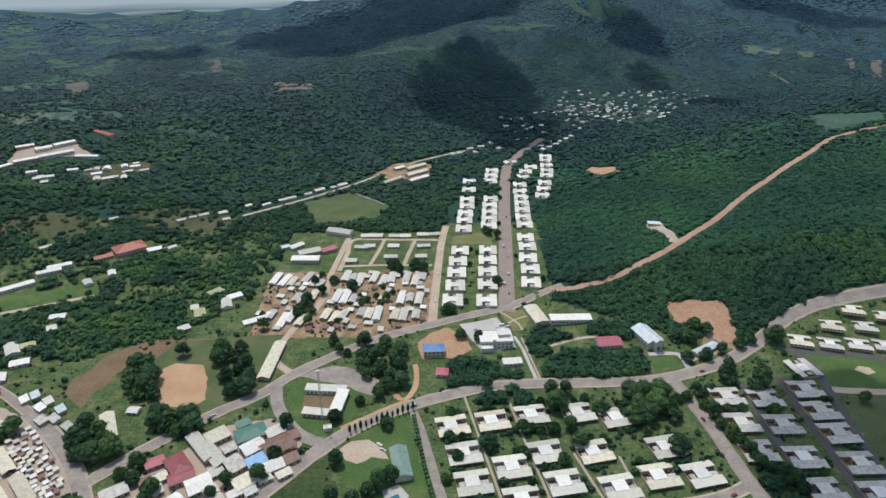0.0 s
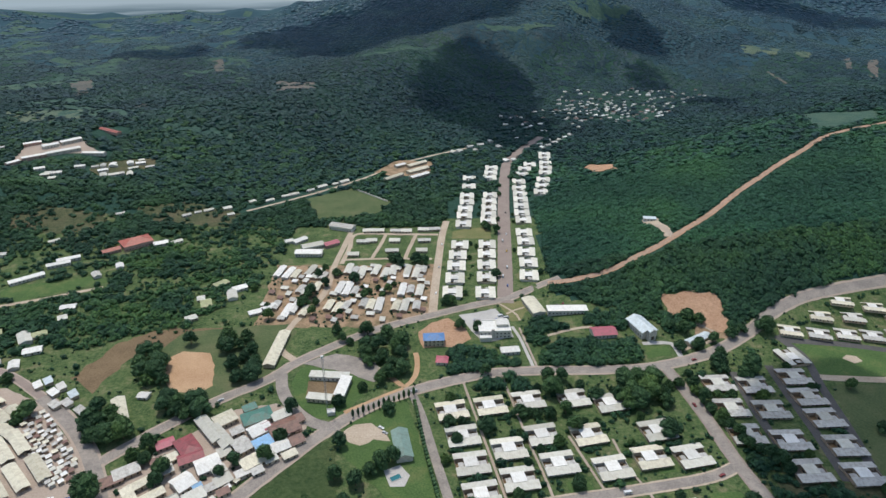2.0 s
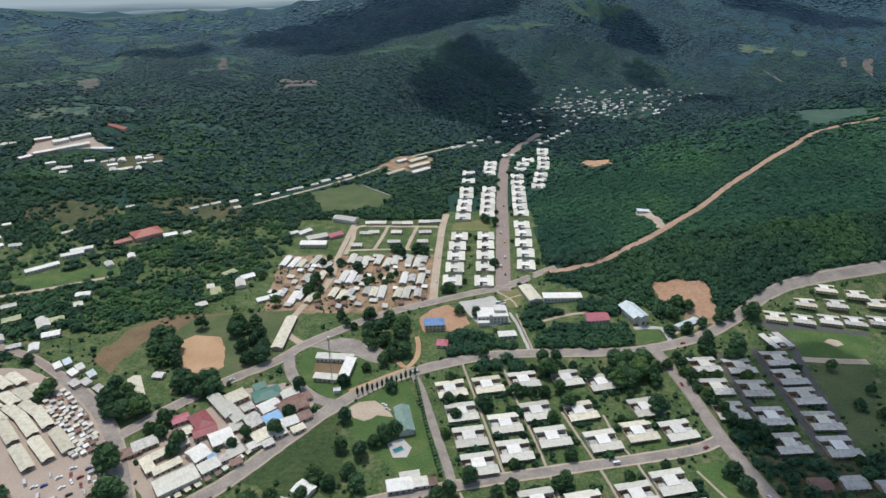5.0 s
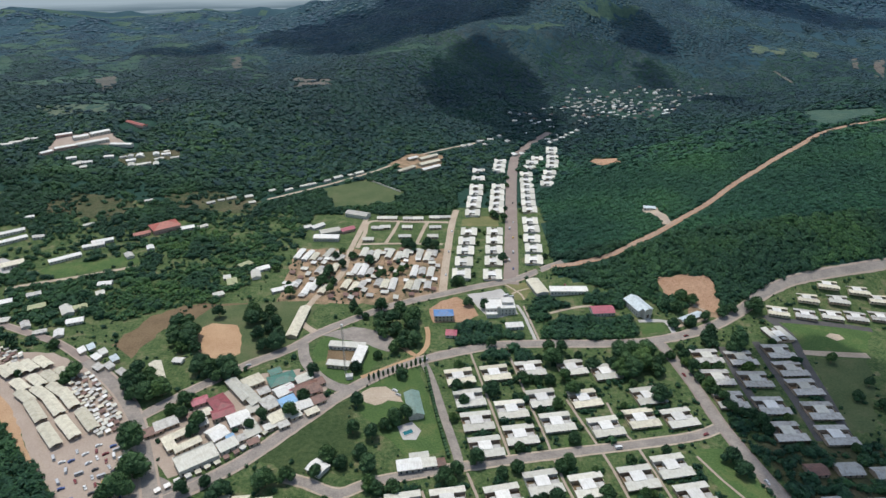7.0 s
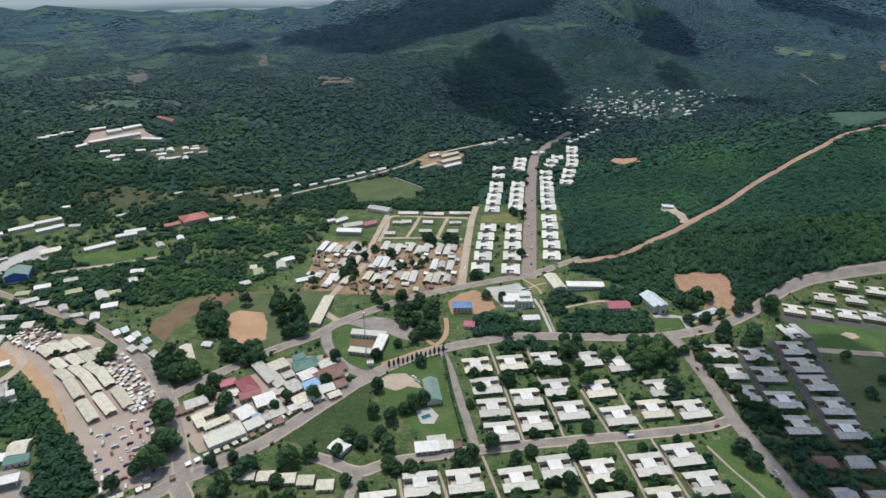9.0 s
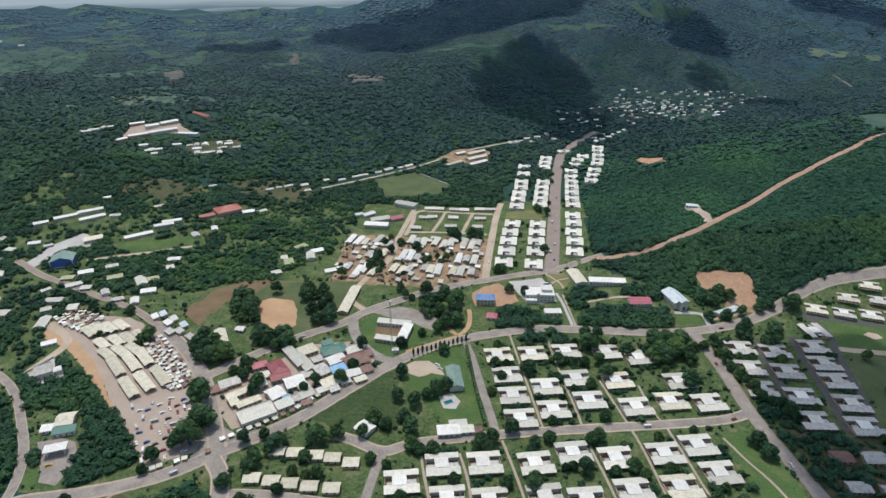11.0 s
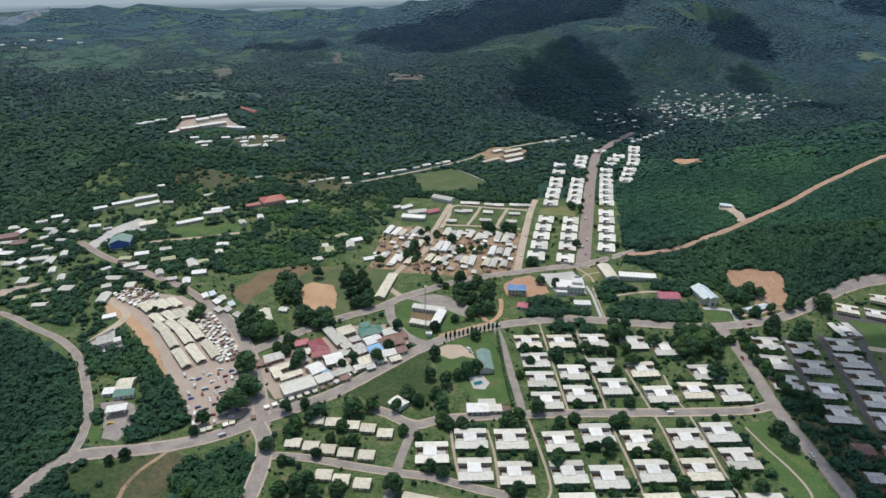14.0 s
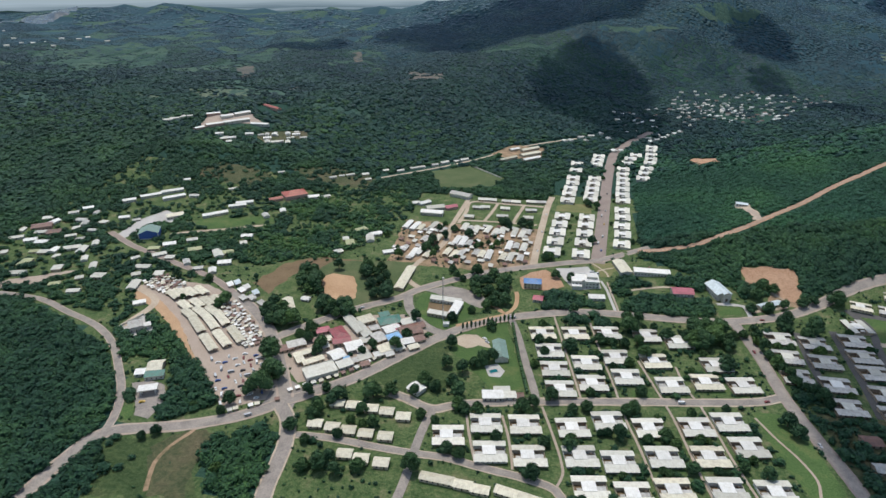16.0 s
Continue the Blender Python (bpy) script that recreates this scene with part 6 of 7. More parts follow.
def car(paint_, label, bus=False):
    ob = thing("minibus" if bus else "car", label, "minibus" if bus else "car", "vehicles on the lorry park")
    L, H = (5.2, 2.1) if bus else (4.3, 1.45)
    bm = bmesh.new()
    if bus:
        profile(bm, [(-2.6, 0.35), (2.6, 0.35), (2.6, 1.1), (2.1, 2.0), (-2.5, 2.1), (-2.6, 1.9)], 1.8, 1.6)
    else:
        profile(bm, [(-2.1, 0.3), (2.1, 0.3), (2.15, 0.75), (0.95, 0.92), (0.35, 1.42), (-1.1, 1.45), (-1.75, 0.98), (-2.15, 0.9)], 1.75, 1.3)
    body = part("body", bm, paint_, ob)
    part("windscreen", boxes((0.5, 0.75, -0.6, 0.6, 0.98, 1.3) if not bus else (2.2, 2.42, -0.75, 0.75, 1.2, 1.85)), GLASS, body, "dark windscreen")
    for s in (-1, 1):
        part("side_window", boxes((-1.2, 0.3, s * 0.72 - 0.06, s * 0.72 + 0.06, 0.98, 1.32) if not bus else (-2.2, 1.8, s * 0.83 - 0.05, s * 0.83 + 0.05, 1.2, 1.75)), GLASS, body, "dark side window")
    for x in (-1.3, 1.35):
        for s in (-1, 1):
            w = bmesh.new()
            bmesh.ops.create_cone(w, cap_ends=True, segments=10, radius1=0.33, radius2=0.33, depth=0.22, matrix=Matrix.Translation((x, s * 0.82, 0.33)) @ Matrix.Rotation(radians(90), 4, "X"))
            part("wheel", w, TYRE, ob, "black wheel")
    return ob


cars = [car(p, "%s saloon car parked on dusty ground" % k) for p, k in zip(CAR_PAINTS, ("white", "silver", "black", "maroon", "blue", "yellow"))] + [car(CAR_PAINTS[0], "white minibus parked on dusty ground", True), car(CAR_PAINTS[1], "silver minibus parked on dusty ground", True)]
random.seed(41)
for x, y in fill(CAR_AREA, 46, 5.2):
    copy_thing(random.choice(cars[:4] + cars[6:8] + cars[:3] + cars), stand(x, y, random.choice((-50, 35, 40, 125)) + random.uniform(-10, 10), 0.11))
for ln, off, ks in ((BOULEVARD, 2.2, (6, 14, 22, 31, 44)), (BOULEVARD, -2.2, (10, 27)), (RING_ROAD, 2.0, (18, 40)), (MAIN_ROAD, 2.2, (30, 75, 120)), (ESTATE_AVENUE, 2.0, (9, 30)), (ESTATE_STREET, 1.6, (40, 52)), (DIRT_STREET, 1.5, (8, 19, 30))):
    pts = smooth_line(ln)
    for k in ks:
        if k + 1 < len(pts):
            t = (pts[k + 1] - pts[k]).normalized()
            q = pts[k] + Vector((t.y, -t.x, 0)) * off
            copy_thing(random.choice(cars), stand(q.x, q.y, math.degrees(math.atan2(t.y, t.x)) + (180 if off < 0 else 0), 0.42))
for x, y, t in ((52, 458, 20), (57, 455, 20), (48, 452, 100), (36, 441, 60), (31, 446, 60), (28, 452, 60), (106, 474, 70), (112, 476, 70), (-43, 311, -30), (-40, 306, -30), (-282, 178, 30)):
    copy_thing(random.choice(cars), stand(x, y, t, 0.15))
clear_protos(cars)

# ---- mast ----
mast = thing("radio_mast", "tall slim lattice radio mast", "mast", m=stand(-84, 332))
bm = bmesh.new()
for k in range(3):
    a = radians(120 * k)
    v = (0.75 * math.cos(a), 0.75 * math.sin(a))
    box(bm, v[0] - 0.09, v[0] + 0.09, v[1] - 0.09, v[1] + 0.09, -0.3, 44)
part("leg_frame", bm, METAL, mast)
bm = bmesh.new()
for i in range(22):
    z = 1 + 2 * i
    for k in range(3):
        a, b = radians(120 * k), radians(120 * (k + 1))
        p, q = Vector((0.75 * math.cos(a), 0.75 * math.sin(a), z)), Vector((0.75 * math.cos(b), 0.75 * math.sin(b), z + 2))
        d = (q - p).normalized()
        s = d.cross(Vector((0, 0, 1))).normalized() * 0.06
        u = d.cross(s).normalized() * 0.06
        vs = [bm.verts.new(c + e) for c in (p, q) for e in (s, u, -s, -u)]
        for f in ((0, 1, 5, 4), (1, 2, 6, 5), (2, 3, 7, 6), (3, 0, 4, 7)):
            bm.faces.new([vs[j] for j in f])
part("lattice", bm, METAL, mast)
part("top_drum", boxes((-0.8, 0.8, -0.8, 0.8, 44, 45.6)), TRIM, mast, "white aerial drum")
building("equipment_hut", "small white hut at the foot of the mast", -80, 326, 5, 4, 10, 2.4, ROOF_BRIGHT, WALL_WHITE, "flat", category="hut", windows=False)
pool = thing("swimming_pool", "small teal swimming pool with a pale rim", "pool", m=stand(-30, 266, 30, 0.3) @ Matrix.Scale(0.75, 4))
part("rim", boxes((-5, 5, -3, -2.5, -0.3, 0.35), (-5, 5, 2.5, 3, -0.3, 0.35), (-5, -4.5, -2.5, 2.5, -0.3, 0.35), (4.5, 5, -2.5, 2.5, -0.3, 0.35)), CONCRETE, pool)
part("pool_water", boxes((-4.5, 4.5, -2.5, 2.5, -0.3, 0.25)), POOL, pool, "clear teal water")
patch("patio", [(-38, 272), (-28, 277), (-21, 268), (-24, 259), (-33, 259)], CONCRETE, "pale paved patio round the pool", 0.2, 0.3)
for (x0, y0), (x1, y1) in (FIELD_WALL,):
    wall_thing = thing("field_wall", "low white wall beside the sports field", "wall", m=stand((x0 + x1) / 2, (y0 + y1) / 2, math.degrees(math.atan2(y1 - y0, x1 - x0))))
    d = math.dist((x0, y0), (x1, y1)) / 2
    part("wall", boxes((-d, d, -0.4, 0.4, -1.0, 1.9)), WALL_WHITE, wall_thing)


# ---- trees ----
def ico(level):
    bm = bmesh.new()
    bmesh.ops.create_icosphere(bm, subdivisions=level, radius=1)
    v = np.array([x.co for x in bm.verts])
    f = np.array([[x.index for x in p.verts] for p in bm.faces])
    bm.free()
    return v, f


ICO1, ICO2 = ico(1), ico(2)
rng = np.random.default_rng(7)


def tube(bm, a, b, ra, rb, n=6):
    d = (b - a).normalized()
    s = d.orthogonal().normalized()
    u = d.cross(s)
    ring = [[bm.verts.new(p + (s * math.cos(2 * math.pi * k / n) + u * math.sin(2 * math.pi * k / n)) * r) for k in range(n)] for p, r in ((a, ra), (b, rb))]
    for k in range(n):
        j = (k + 1) % n
        bm.faces.new((ring[0][k], ring[0][j], ring[1][j], ring[1][k]))


def tree(seed, height, spread, label):
    """A broad tree: tapered trunk, limbs, and a crown of leafy clumps with loose leaves at the edge."""
    r = np.random.default_rng(seed)
    ob = thing("tree", label, "tree")
    bm = bmesh.new()
    base = height * 0.26
    tube(bm, Vector((0, 0, -0.6)), Vector((0.1, 0, base)), height * 0.035, height * 0.024, 8)
    ends = []
    for k in range(6):
        a = 2 * math.pi * k / 6 + r.uniform(-0.4, 0.4)
        e = Vector((math.cos(a) * spread * 0.55, math.sin(a) * spread * 0.55, base + height * r.uniform(0.18, 0.4)))
        tube(bm, Vector((0.1, 0, base * r.uniform(0.75, 1.0))), e, height * 0.016, height * 0.006, 5)
        ends.append(e)
    part("trunk", bm, BARK, ob, "brown trunk with limbs")
    vs, fs, o = [], [], 0
    for k in range(22):
        a, q = r.uniform(0, 2 * math.pi), math.sqrt(r.uniform(0, 1))
        c = np.array([math.cos(a) * q * spread * 0.58, math.sin(a) * q * spread * 0.58, base + height * (0.12 + 0.42 * (1 - q * q)) + r.uniform(-0.05, 0.05) * height])
        size = spread * r.uniform(0.3, 0.46)
        v = ICO1[0] * (1 + r.normal(0, 0.15, (len(ICO1[0]), 1))) * np.array([1, 1, 0.85]) * size + c
        vs.append(v)
        fs.append(ICO1[1] + o)
        o += len(v)
    all_v = np.concatenate(vs)
    pick = []
    for k in range(1000):
        v, d = vs[int(r.integers(0, len(vs)))], r.normal(0, 1, 3) + np.array([0, 0, 0.5])
        c = v.mean(0)
        pick.append(c + d / np.linalg.norm(d) * np.linalg.norm(v - c, axis=1).mean())
    centre = np.array([0, 0, base + height * 0.3])
    lv, lf = [], []
    for i, p in enumerate(pick):
        d = (p - centre) / (np.linalg.norm(p - centre) + 1e-6)
        p = p + d * r.uniform(-0.1, 0.45)
        s1, s2 = r.normal(0, 1, 3), r.normal(0, 1, 3)
        s1, s2 = s1 / np.linalg.norm(s1) * 0.7, s2 / np.linalg.norm(s2) * 0.6
        lv += [tuple(p - s1), tuple(p + 1.2 * s2), tuple(p + s1)]
        lf.append([o + 3 * i + j for j in range(3)])
    crown = new("crown", mesh_of("crown", all_v.tolist() + lv, np.concatenate(fs).tolist() + lf, LEAVES))
    crown.parent = ob
    tagged(crown, "dense uneven dark green crown")
    return ob


trees = [tree(1, 13, 8.0, "broad dark green shade tree"), tree(2, 11, 6.0, "rounded tree with dark green leaves"), tree(3, 15, 8.5, "tall spreading shade tree"), tree(4, 8, 4.6, "small bushy green tree"), tree(5, 10, 6.4, "rounded mango tree with a dense crown"), tree(6, 6, 3.6, "low leafy green garden bush")]
random.seed(51)


def plant(spots, kinds, lo=0.8, hi=1.15):
    for x, y in spots:
        k = random.choice(kinds)
        m = stand(x, y, random.uniform(0, 360)) @ Matrix.Scale(random.uniform(lo, hi), 4)
        copy_thing(trees[k], m)


plant([(306, 352), (318, 322), (300, 306), (312, 296)], (1, 4), 0.7, 1.0)
plant(TREES_BIG + [(-199, 222), (-201, 206), (-213, 250)], (0, 4), 1.2, 1.45)
plant(TREES_A + TREES_B, (1, 3, 4), 0.8, 1.1)
plant(TREES_C, (0, 1, 4), 0.8, 1.1)
plant(TREES_D, (1, 3, 4), 0.8, 1.2)
plant(TREES_E + TREES_G, (1, 4, 4), 0.8, 1.2)
plant(TREES_I, (1, 3, 5), 0.7, 1.05)
plant(TREES_H, (1, 3, 3), 0.8, 1.1)
plant(TREES_F, (1, 3, 4, 5), 0.8, 1.2)
for poly, n, gap in ((GROVE_A, 9, 9), (GROVE_B, 11, 9), (GROVE_C, 7, 8), (GROVE_D, 9, 9), (BELT_D, 12, 8), (BELT_E, 9, 8)):
    plant(fill(poly, n, gap), (0, 2, 4), 0.85, 1.15)
yard_spots = []
for hx, hy in ESTATE_HOUSES + SHADE_HOUSES:
    for k in range(2):
        a = random.choice((-1, 1))
        x, y = hx + random.uniform(-12, 12), hy + a * random.uniform(12.2, 14.0)
        if all(math.dist((x, y), q) > 13.5 for q in ESTATE_HOUSES + SHADE_HOUSES if q != (hx, hy)) and min(float(near_line(ln, np.array([x]), np.array([y]))[0]) - w for ln, w in ROAD_LINES) > 2.5:
            yard_spots.append((x, y))
plant(yard_spots, (3, 5, 5), 0.6, 1.0)
street_spots = []
for hx, hy in STREET_COL_A + STREET_COL_B + STREET_COL_C:
    if random.random() < 0.5:
        street_spots.append((hx + random.choice((-12.5, 12.5)), hy + random.uniform(-8, 8)))
plant(street_spots, (3, 5), 0.5, 0.85)
# clipped cypress row at the garden
cyp = thing("cypress", "slim dark cypress in a row", "tree", "cypresses at the garden edge")
bm = bmesh.new()
tube(bm, Vector((0, 0, -0.4)), Vector((0, 0, 1.2)), 0.2, 0.15)
part("trunk", bm, BARK, cyp)
cv = ICO2[0] * (1 + np.random.default_rng(3).normal(0, 0.07, (len(ICO2[0]), 1))) * np.array([1.0, 1.0, 3.4]) + np.array([0, 0, 4.2])
cc = new("crown", mesh_of("crown", cv.tolist(), ICO2[1].tolist(), LEAVES, True))
cc.parent = cyp
for k in range(13):
    u = k / 12
    copy_thing(cyp, stand(-68 + 42 * u + 4, 322 + 24 * u, 0) @ Matrix.Scale(random.uniform(0.85, 1.15), 4))
hedge = smooth_line([(-21, 338), (-11, 285), (-2, 244)], 3.2)
for p in hedge:
    copy_thing(cyp, stand(p.x, p.y) @ Matrix.Diagonal((1.5, 1.5, random.uniform(0.42, 0.55), 1)))
clear_protos(trees + [cyp])

# ---- woods ----
def field_noise(x, y, s, z, octaves=4):
    return np.array([noise.fractal(Vector((a * s, b * s, z)), 1.0, 2.0, octaves) for a, b in zip(x, y)])


def ground_height(x, y):
    """Height of the land as the ground sheet is faceted."""
    i = np.clip(np.searchsorted(gx, x) - 1, 0, nx - 2)
    j = np.clip(np.searchsorted(gy, y) - 1, 0, ny - 2)
    u, v = (x - gx[i]) / (gx[i + 1] - gx[i]), (y - gy[j]) / (gy[j + 1] - gy[j])
    return GZ[j, i] * (1 - u) * (1 - v) + GZ[j, i + 1] * u * (1 - v) + GZ[j + 1, i] * (1 - u) * v + GZ[j + 1, i + 1] * u * v


def canopy(name, xs, ys, sizes, template, material_, label, squash=0.85, jitter=0.16, raised=0.62, smooth=False):
    """Tree crowns standing close together, joined as one wood."""
    if not len(xs):
        return
    kinds = template if isinstance(template, list) else [template]
    which = rng.integers(0, len(kinds), len(xs))
    low = 1 - 0.5 * sst(900, 1700, ys)
    all_verts, all_faces, start = [], [], 0
    for kind, (v0, f0) in enumerate(kinds):
        sel = which == kind
        n, k = int(sel.sum()), len(v0)
        size, gx0, gy0 = sizes[sel][:, None], xs[sel][:, None], ys[sel][:, None]
        a = rng.uniform(0, 2 * np.pi, n)
        base = v0[None] * (1 + rng.normal(0, jitter, (n, k, 1)))
        ca, sa = np.cos(a)[:, None], np.sin(a)[:, None]
        stretch = rng.uniform(0.8, 1.25, (n, 1))
        x = (base[..., 0] * ca - base[..., 1] * sa) * size * stretch + gx0
        y = (base[..., 0] * sa + base[..., 1] * ca) * size / stretch + gy0
        zz = base[..., 2] * size * squash * low[sel][:, None] * rng.uniform(0.8, 1.3, (n, 1)) + ground_height(x, y) + (sizes * raised * (1 - 0.92 * sst(1000, 1650, ys)))[sel][:, None]
        keep = f0[(v0[f0][..., 2].mean(1) > -0.45)]
        all_verts.append(np.stack([x, y, zz], -1).reshape(-1, 3))
        all_faces.append((keep[None] + (np.arange(n) * k)[:, None, None]).reshape(-1, 3) + start)
        start += n * k
    verts, faces = np.concatenate(all_verts), np.concatenate(all_faces)
    me = bpy.data.meshes.new(name)
    me.vertices.add(len(verts))
    me.vertices.foreach_set("co", verts.ravel())
    me.loops.add(faces.size)
    me.loops.foreach_set("vertex_index", faces.ravel().astype(np.int32))
    me.polygons.add(len(faces))
    me.polygons.foreach_set("loop_start", np.arange(0, faces.size, 3, dtype=np.int32))
    me.polygons.foreach_set("use_smooth", np.full(len(faces), smooth))
    me.update(calc_edges=True)
    me.materials.append(material_)
    tagged(new(name, me), label, "woodland", kind="stuff")


CLEAR = [(p[1], 0.6 if p[1] is SHADE_SOIL else 0.0 if p[0] not in ("field", "meadow", "clearing", "slope") or p[2] in (LAWN, DIRT, RED_DIRT) else 0.22) for p in PATCHES]


def spots_in(x0, x1, y0, y1, step):
    x, y = np.meshgrid(np.arange(x0, x1, step), np.arange(y0, y1, step))
    x, y = x.ravel() + rng.uniform(-0.48, 0.48, x.size) * step, y.ravel() + rng.uniform(-0.48, 0.48, y.size) * step
    return x, y


def free_of(x, y, margin):
    """Spots clear of roads, houses and open surfaces; a few are left standing in the fields."""
    below = y < np.interp(x, [p[0] for p in DIRT_ROAD], [p[1] for p in DIRT_ROAD])
    ok = near_line(DIRT_ROAD, x, y) > np.where(below, 8.5, 4.5)
    for ln, w in ROAD_LINES:
        ok &= near_line(ln, x, y) > w + margin
    ok &= near_line(SCHOOL_TRACK, x, y) > 11
    for poly, left in CLEAR:
        ok &= ~inside(poly, x, y) | (rng.uniform(0, 1, x.shape) < left)
    for hx, hy, r in HOUSE_SPOTS:
        ok &= np.hypot(x - hx, y - hy) > r + margin * 0.5
    return ok


def leafy(seed, leaves, size, core):
    """A crown on the unit ball: a rough core under a coat of leaf sprays."""
    r = np.random.default_rng(seed)
    v, f = core[0] * 0.84 * (1 + r.normal(0, 0.1, (len(core[0]), 1))), core[1][core[0][core[1]][..., 2].mean(1) > -0.3]
    up = r.uniform(-0.15, 1.0, leaves)
    a = r.uniform(0, 2 * np.pi, leaves)
    out = np.stack([np.cos(a) * np.sqrt(1 - up * up), np.sin(a) * np.sqrt(1 - up * up), up], -1)
    nrm = out + r.normal(0, 0.35, (leaves, 3)) + np.array([0, 0, 0.35])
    nrm /= np.linalg.norm(nrm, axis=1)[:, None]
    s1 = np.cross(nrm, r.normal(0, 1, (leaves, 3)))
    s1 /= np.linalg.norm(s1, axis=1)[:, None]
    s2 = np.cross(nrm, s1)
    c = out * r.uniform(0.86, 1.08, (leaves, 1))
    q = size * r.uniform(0.7, 1.3, (leaves, 1))
    lv = np.stack([c + s1 * q, c - s1 * 0.5 * q + s2 * 0.87 * q, c - s1 * 0.5 * q - s2 * 0.87 * q], 1).reshape(-1, 3)
    return np.concatenate([v, lv]), np.concatenate([f, len(v) + np.arange(3 * leaves).reshape(-1, 3)])


NEAR_CROWNS = [leafy(200 + k, 34, 0.36, ICO1) for k in range(4)]
MIDDLE_CROWNS = [leafy(300 + k, 9, 0.46, ICO1) for k in range(4)]
# near woods
x, y = spots_in(-660, 560, 60, 760, 4.1)
dense = np.zeros(x.shape)
for poly in (BELT_A, BELT_B, BELT_C, BELT_F, BELT_G, WEST_WOOD, SOUTH_WOOD, STATION_WOOD, RIGHT_WOOD, RIGHT_WOOD_B):
    dense[inside(poly, x, y)] = 1.0
f = field_noise(x, y, 0.012, 8.0)
scrubby = inside(SCRUB, x, y)
dense[scrubby] = np.where(f[scrubby] > -0.1, 0.72, 0.28)
dense[inside(STATION_TREES, x, y)] = 0.75
dense[inside(AVENUE_TREES, x, y)] = 0.7
dense[inside(SOUTH_THICKET, x, y)] = 0.9
dense[inside(SHADE_SOIL, x, y) & (dense == 0)] = 0.85
left_town = (x < -330) & (y > 290) & (y < 640) & (dense == 0)
dense[left_town] = np.where(f[left_town] > -0.05, 0.6, 0.18)
upper = (y > 560) & (x < -180) & (dense == 0)
dense[upper] = np.where(f[upper] > -0.12, 0.92, 0.3)
dense[(y > 668) & (x < 5) & (x > -200) & (dense == 0)] = 0.9
dense[(x > 112) & (y > 640) & (dense == 0)] = 0.5
dense[(x > 430) & (y > 485)] = 1.0
dense[(x < -640)] = 1.0
dense[(x < -290) & (y < 190) & (dense == 0)] = 0.8
keep = rng.uniform(0, 1, x.shape) < dense
x, y = x[keep], y[keep]
keep = free_of(x, y, 3.0)
x, y = x[keep], y[keep]
slope = (x > 112) & (y > 540)
xs_, ys_ = x[slope], y[slope]
canopy("slope_wood", xs_, ys_, np.clip(rng.lognormal(0.98, 0.28, len(xs_)), 1.4, 4.6), NEAR_CROWNS, SLOPE_CANOPY, "close young green wood on the hillside", 0.5, 0.08, 0.34)
x, y = x[~slope], y[~slope]
bushy = inside(SCRUB, x, y) & (field_noise(x, y, 0.03, 6.0) > -0.12)
canopy("scrub_wood", x[bushy], y[bushy], np.clip(rng.lognormal(0.85, 0.38, bushy.sum()), 1.0, 4.6), NEAR_CROWNS, SCRUB_CANOPY, "light green scrub and young trees on the slope", 0.7, 0.08, 0.46)
x, y = x[~bushy], y[~bushy]
canopy("near_wood", x, y, np.clip(rng.lognormal(1.1, 0.32, len(x)), 1.4, 5.6), NEAR_CROWNS, CANOPY, "dense green broadleaf wood on the slopes", 0.66, 0.08, 0.46)
# low bushes in the open ground
x, y = spots_in(-420, 330, 90, 560, 4.6)
g = field_noise(x, y, 0.02, 2.0)
keep = (g > -0.15) & (rng.uniform(0, 1, x.shape) < 0.42)
x, y = x[keep], y[keep]
keep = free_of(x, y, 1.5)
x, y = x[keep], y[keep]
canopy("bushes", x, y, rng.lognormal(0.0, 0.4, len(x)), NEAR_CROWNS, CANOPY, "scattered low green bushes on rough ground", 0.8, 0.08)
# shrubs and hedges in the gardens of the bungalows
sx, sy = [], []
for hx, hy in ESTATE_HOUSES * 2 + SHADE_HOUSES + FIELD_HOUSES:
    for k in range(6):
        u, v = (random.choice((-1, 1)) * random.uniform(11.6, 13.6), random.uniform(-11, 11)) if k % 2 else (random.uniform(-11, 11), random.choice((-1, 1)) * random.uniform(10.6, 13.5))
        for j in range(random.choice((1, 1, 2, 4))):
            sx.append(hx + (u + j * 1.7) * 0.98 - v * 0.19)
            sy.append(hy + u * 0.19 + (v + random.uniform(-0.4, 0.4)) * 0.98)
sx, sy = np.array(sx), np.array(sy)
keep = np.ones(sx.shape, bool)
for ln, w in ROAD_LINES:
    keep &= near_line(ln, sx, sy) > w + 1.4
for hx, hy in ESTATE_HOUSES + SHADE_HOUSES + FIELD_HOUSES:
    keep &= (np.abs(sx - hx) > 12.2) | (np.abs(sy - hy) > 10.6)
sx, sy = sx[keep], sy[keep]
canopy("garden_shrubs", sx, sy, np.clip(rng.lognormal(0.3, 0.4, len(sx)), 0.6, 3.2), NEAR_CROWNS, CANOPY, "green shrubs and hedges in the bungalow gardens", 0.9, 0.08, 0.6)
# middle distance
x, y = spots_in(-1900, 1300, 300, 1780, 6.6)
keep = (x < 0.85 * (y + 160)) & (x > -1.22 * (y + 160)) & ~((y < 760) & (x > -660) & (x < 560)) & ((y > 700) | (x < -660)) & ~((y > 1350) & (rng.uniform(0, 1, x.shape) < 0.3))
x, y = x[keep], y[keep]
f = field_noise(x, y, 0.006, 5.0)
u = rng.uniform(0, 1, x.shape)
keep = ~((x < -430 + 0.25 * (1300 - y)) & (y > 1000) & (f > 0.2) & (u > 0.25)) & ~(inside(VILLAGE_AREA, x, y) & (u < 0.2)) & ~((x > 120) & (y > 1150) & (f > 0.35) & (u > 0.3))
x, y = x[keep], y[keep]
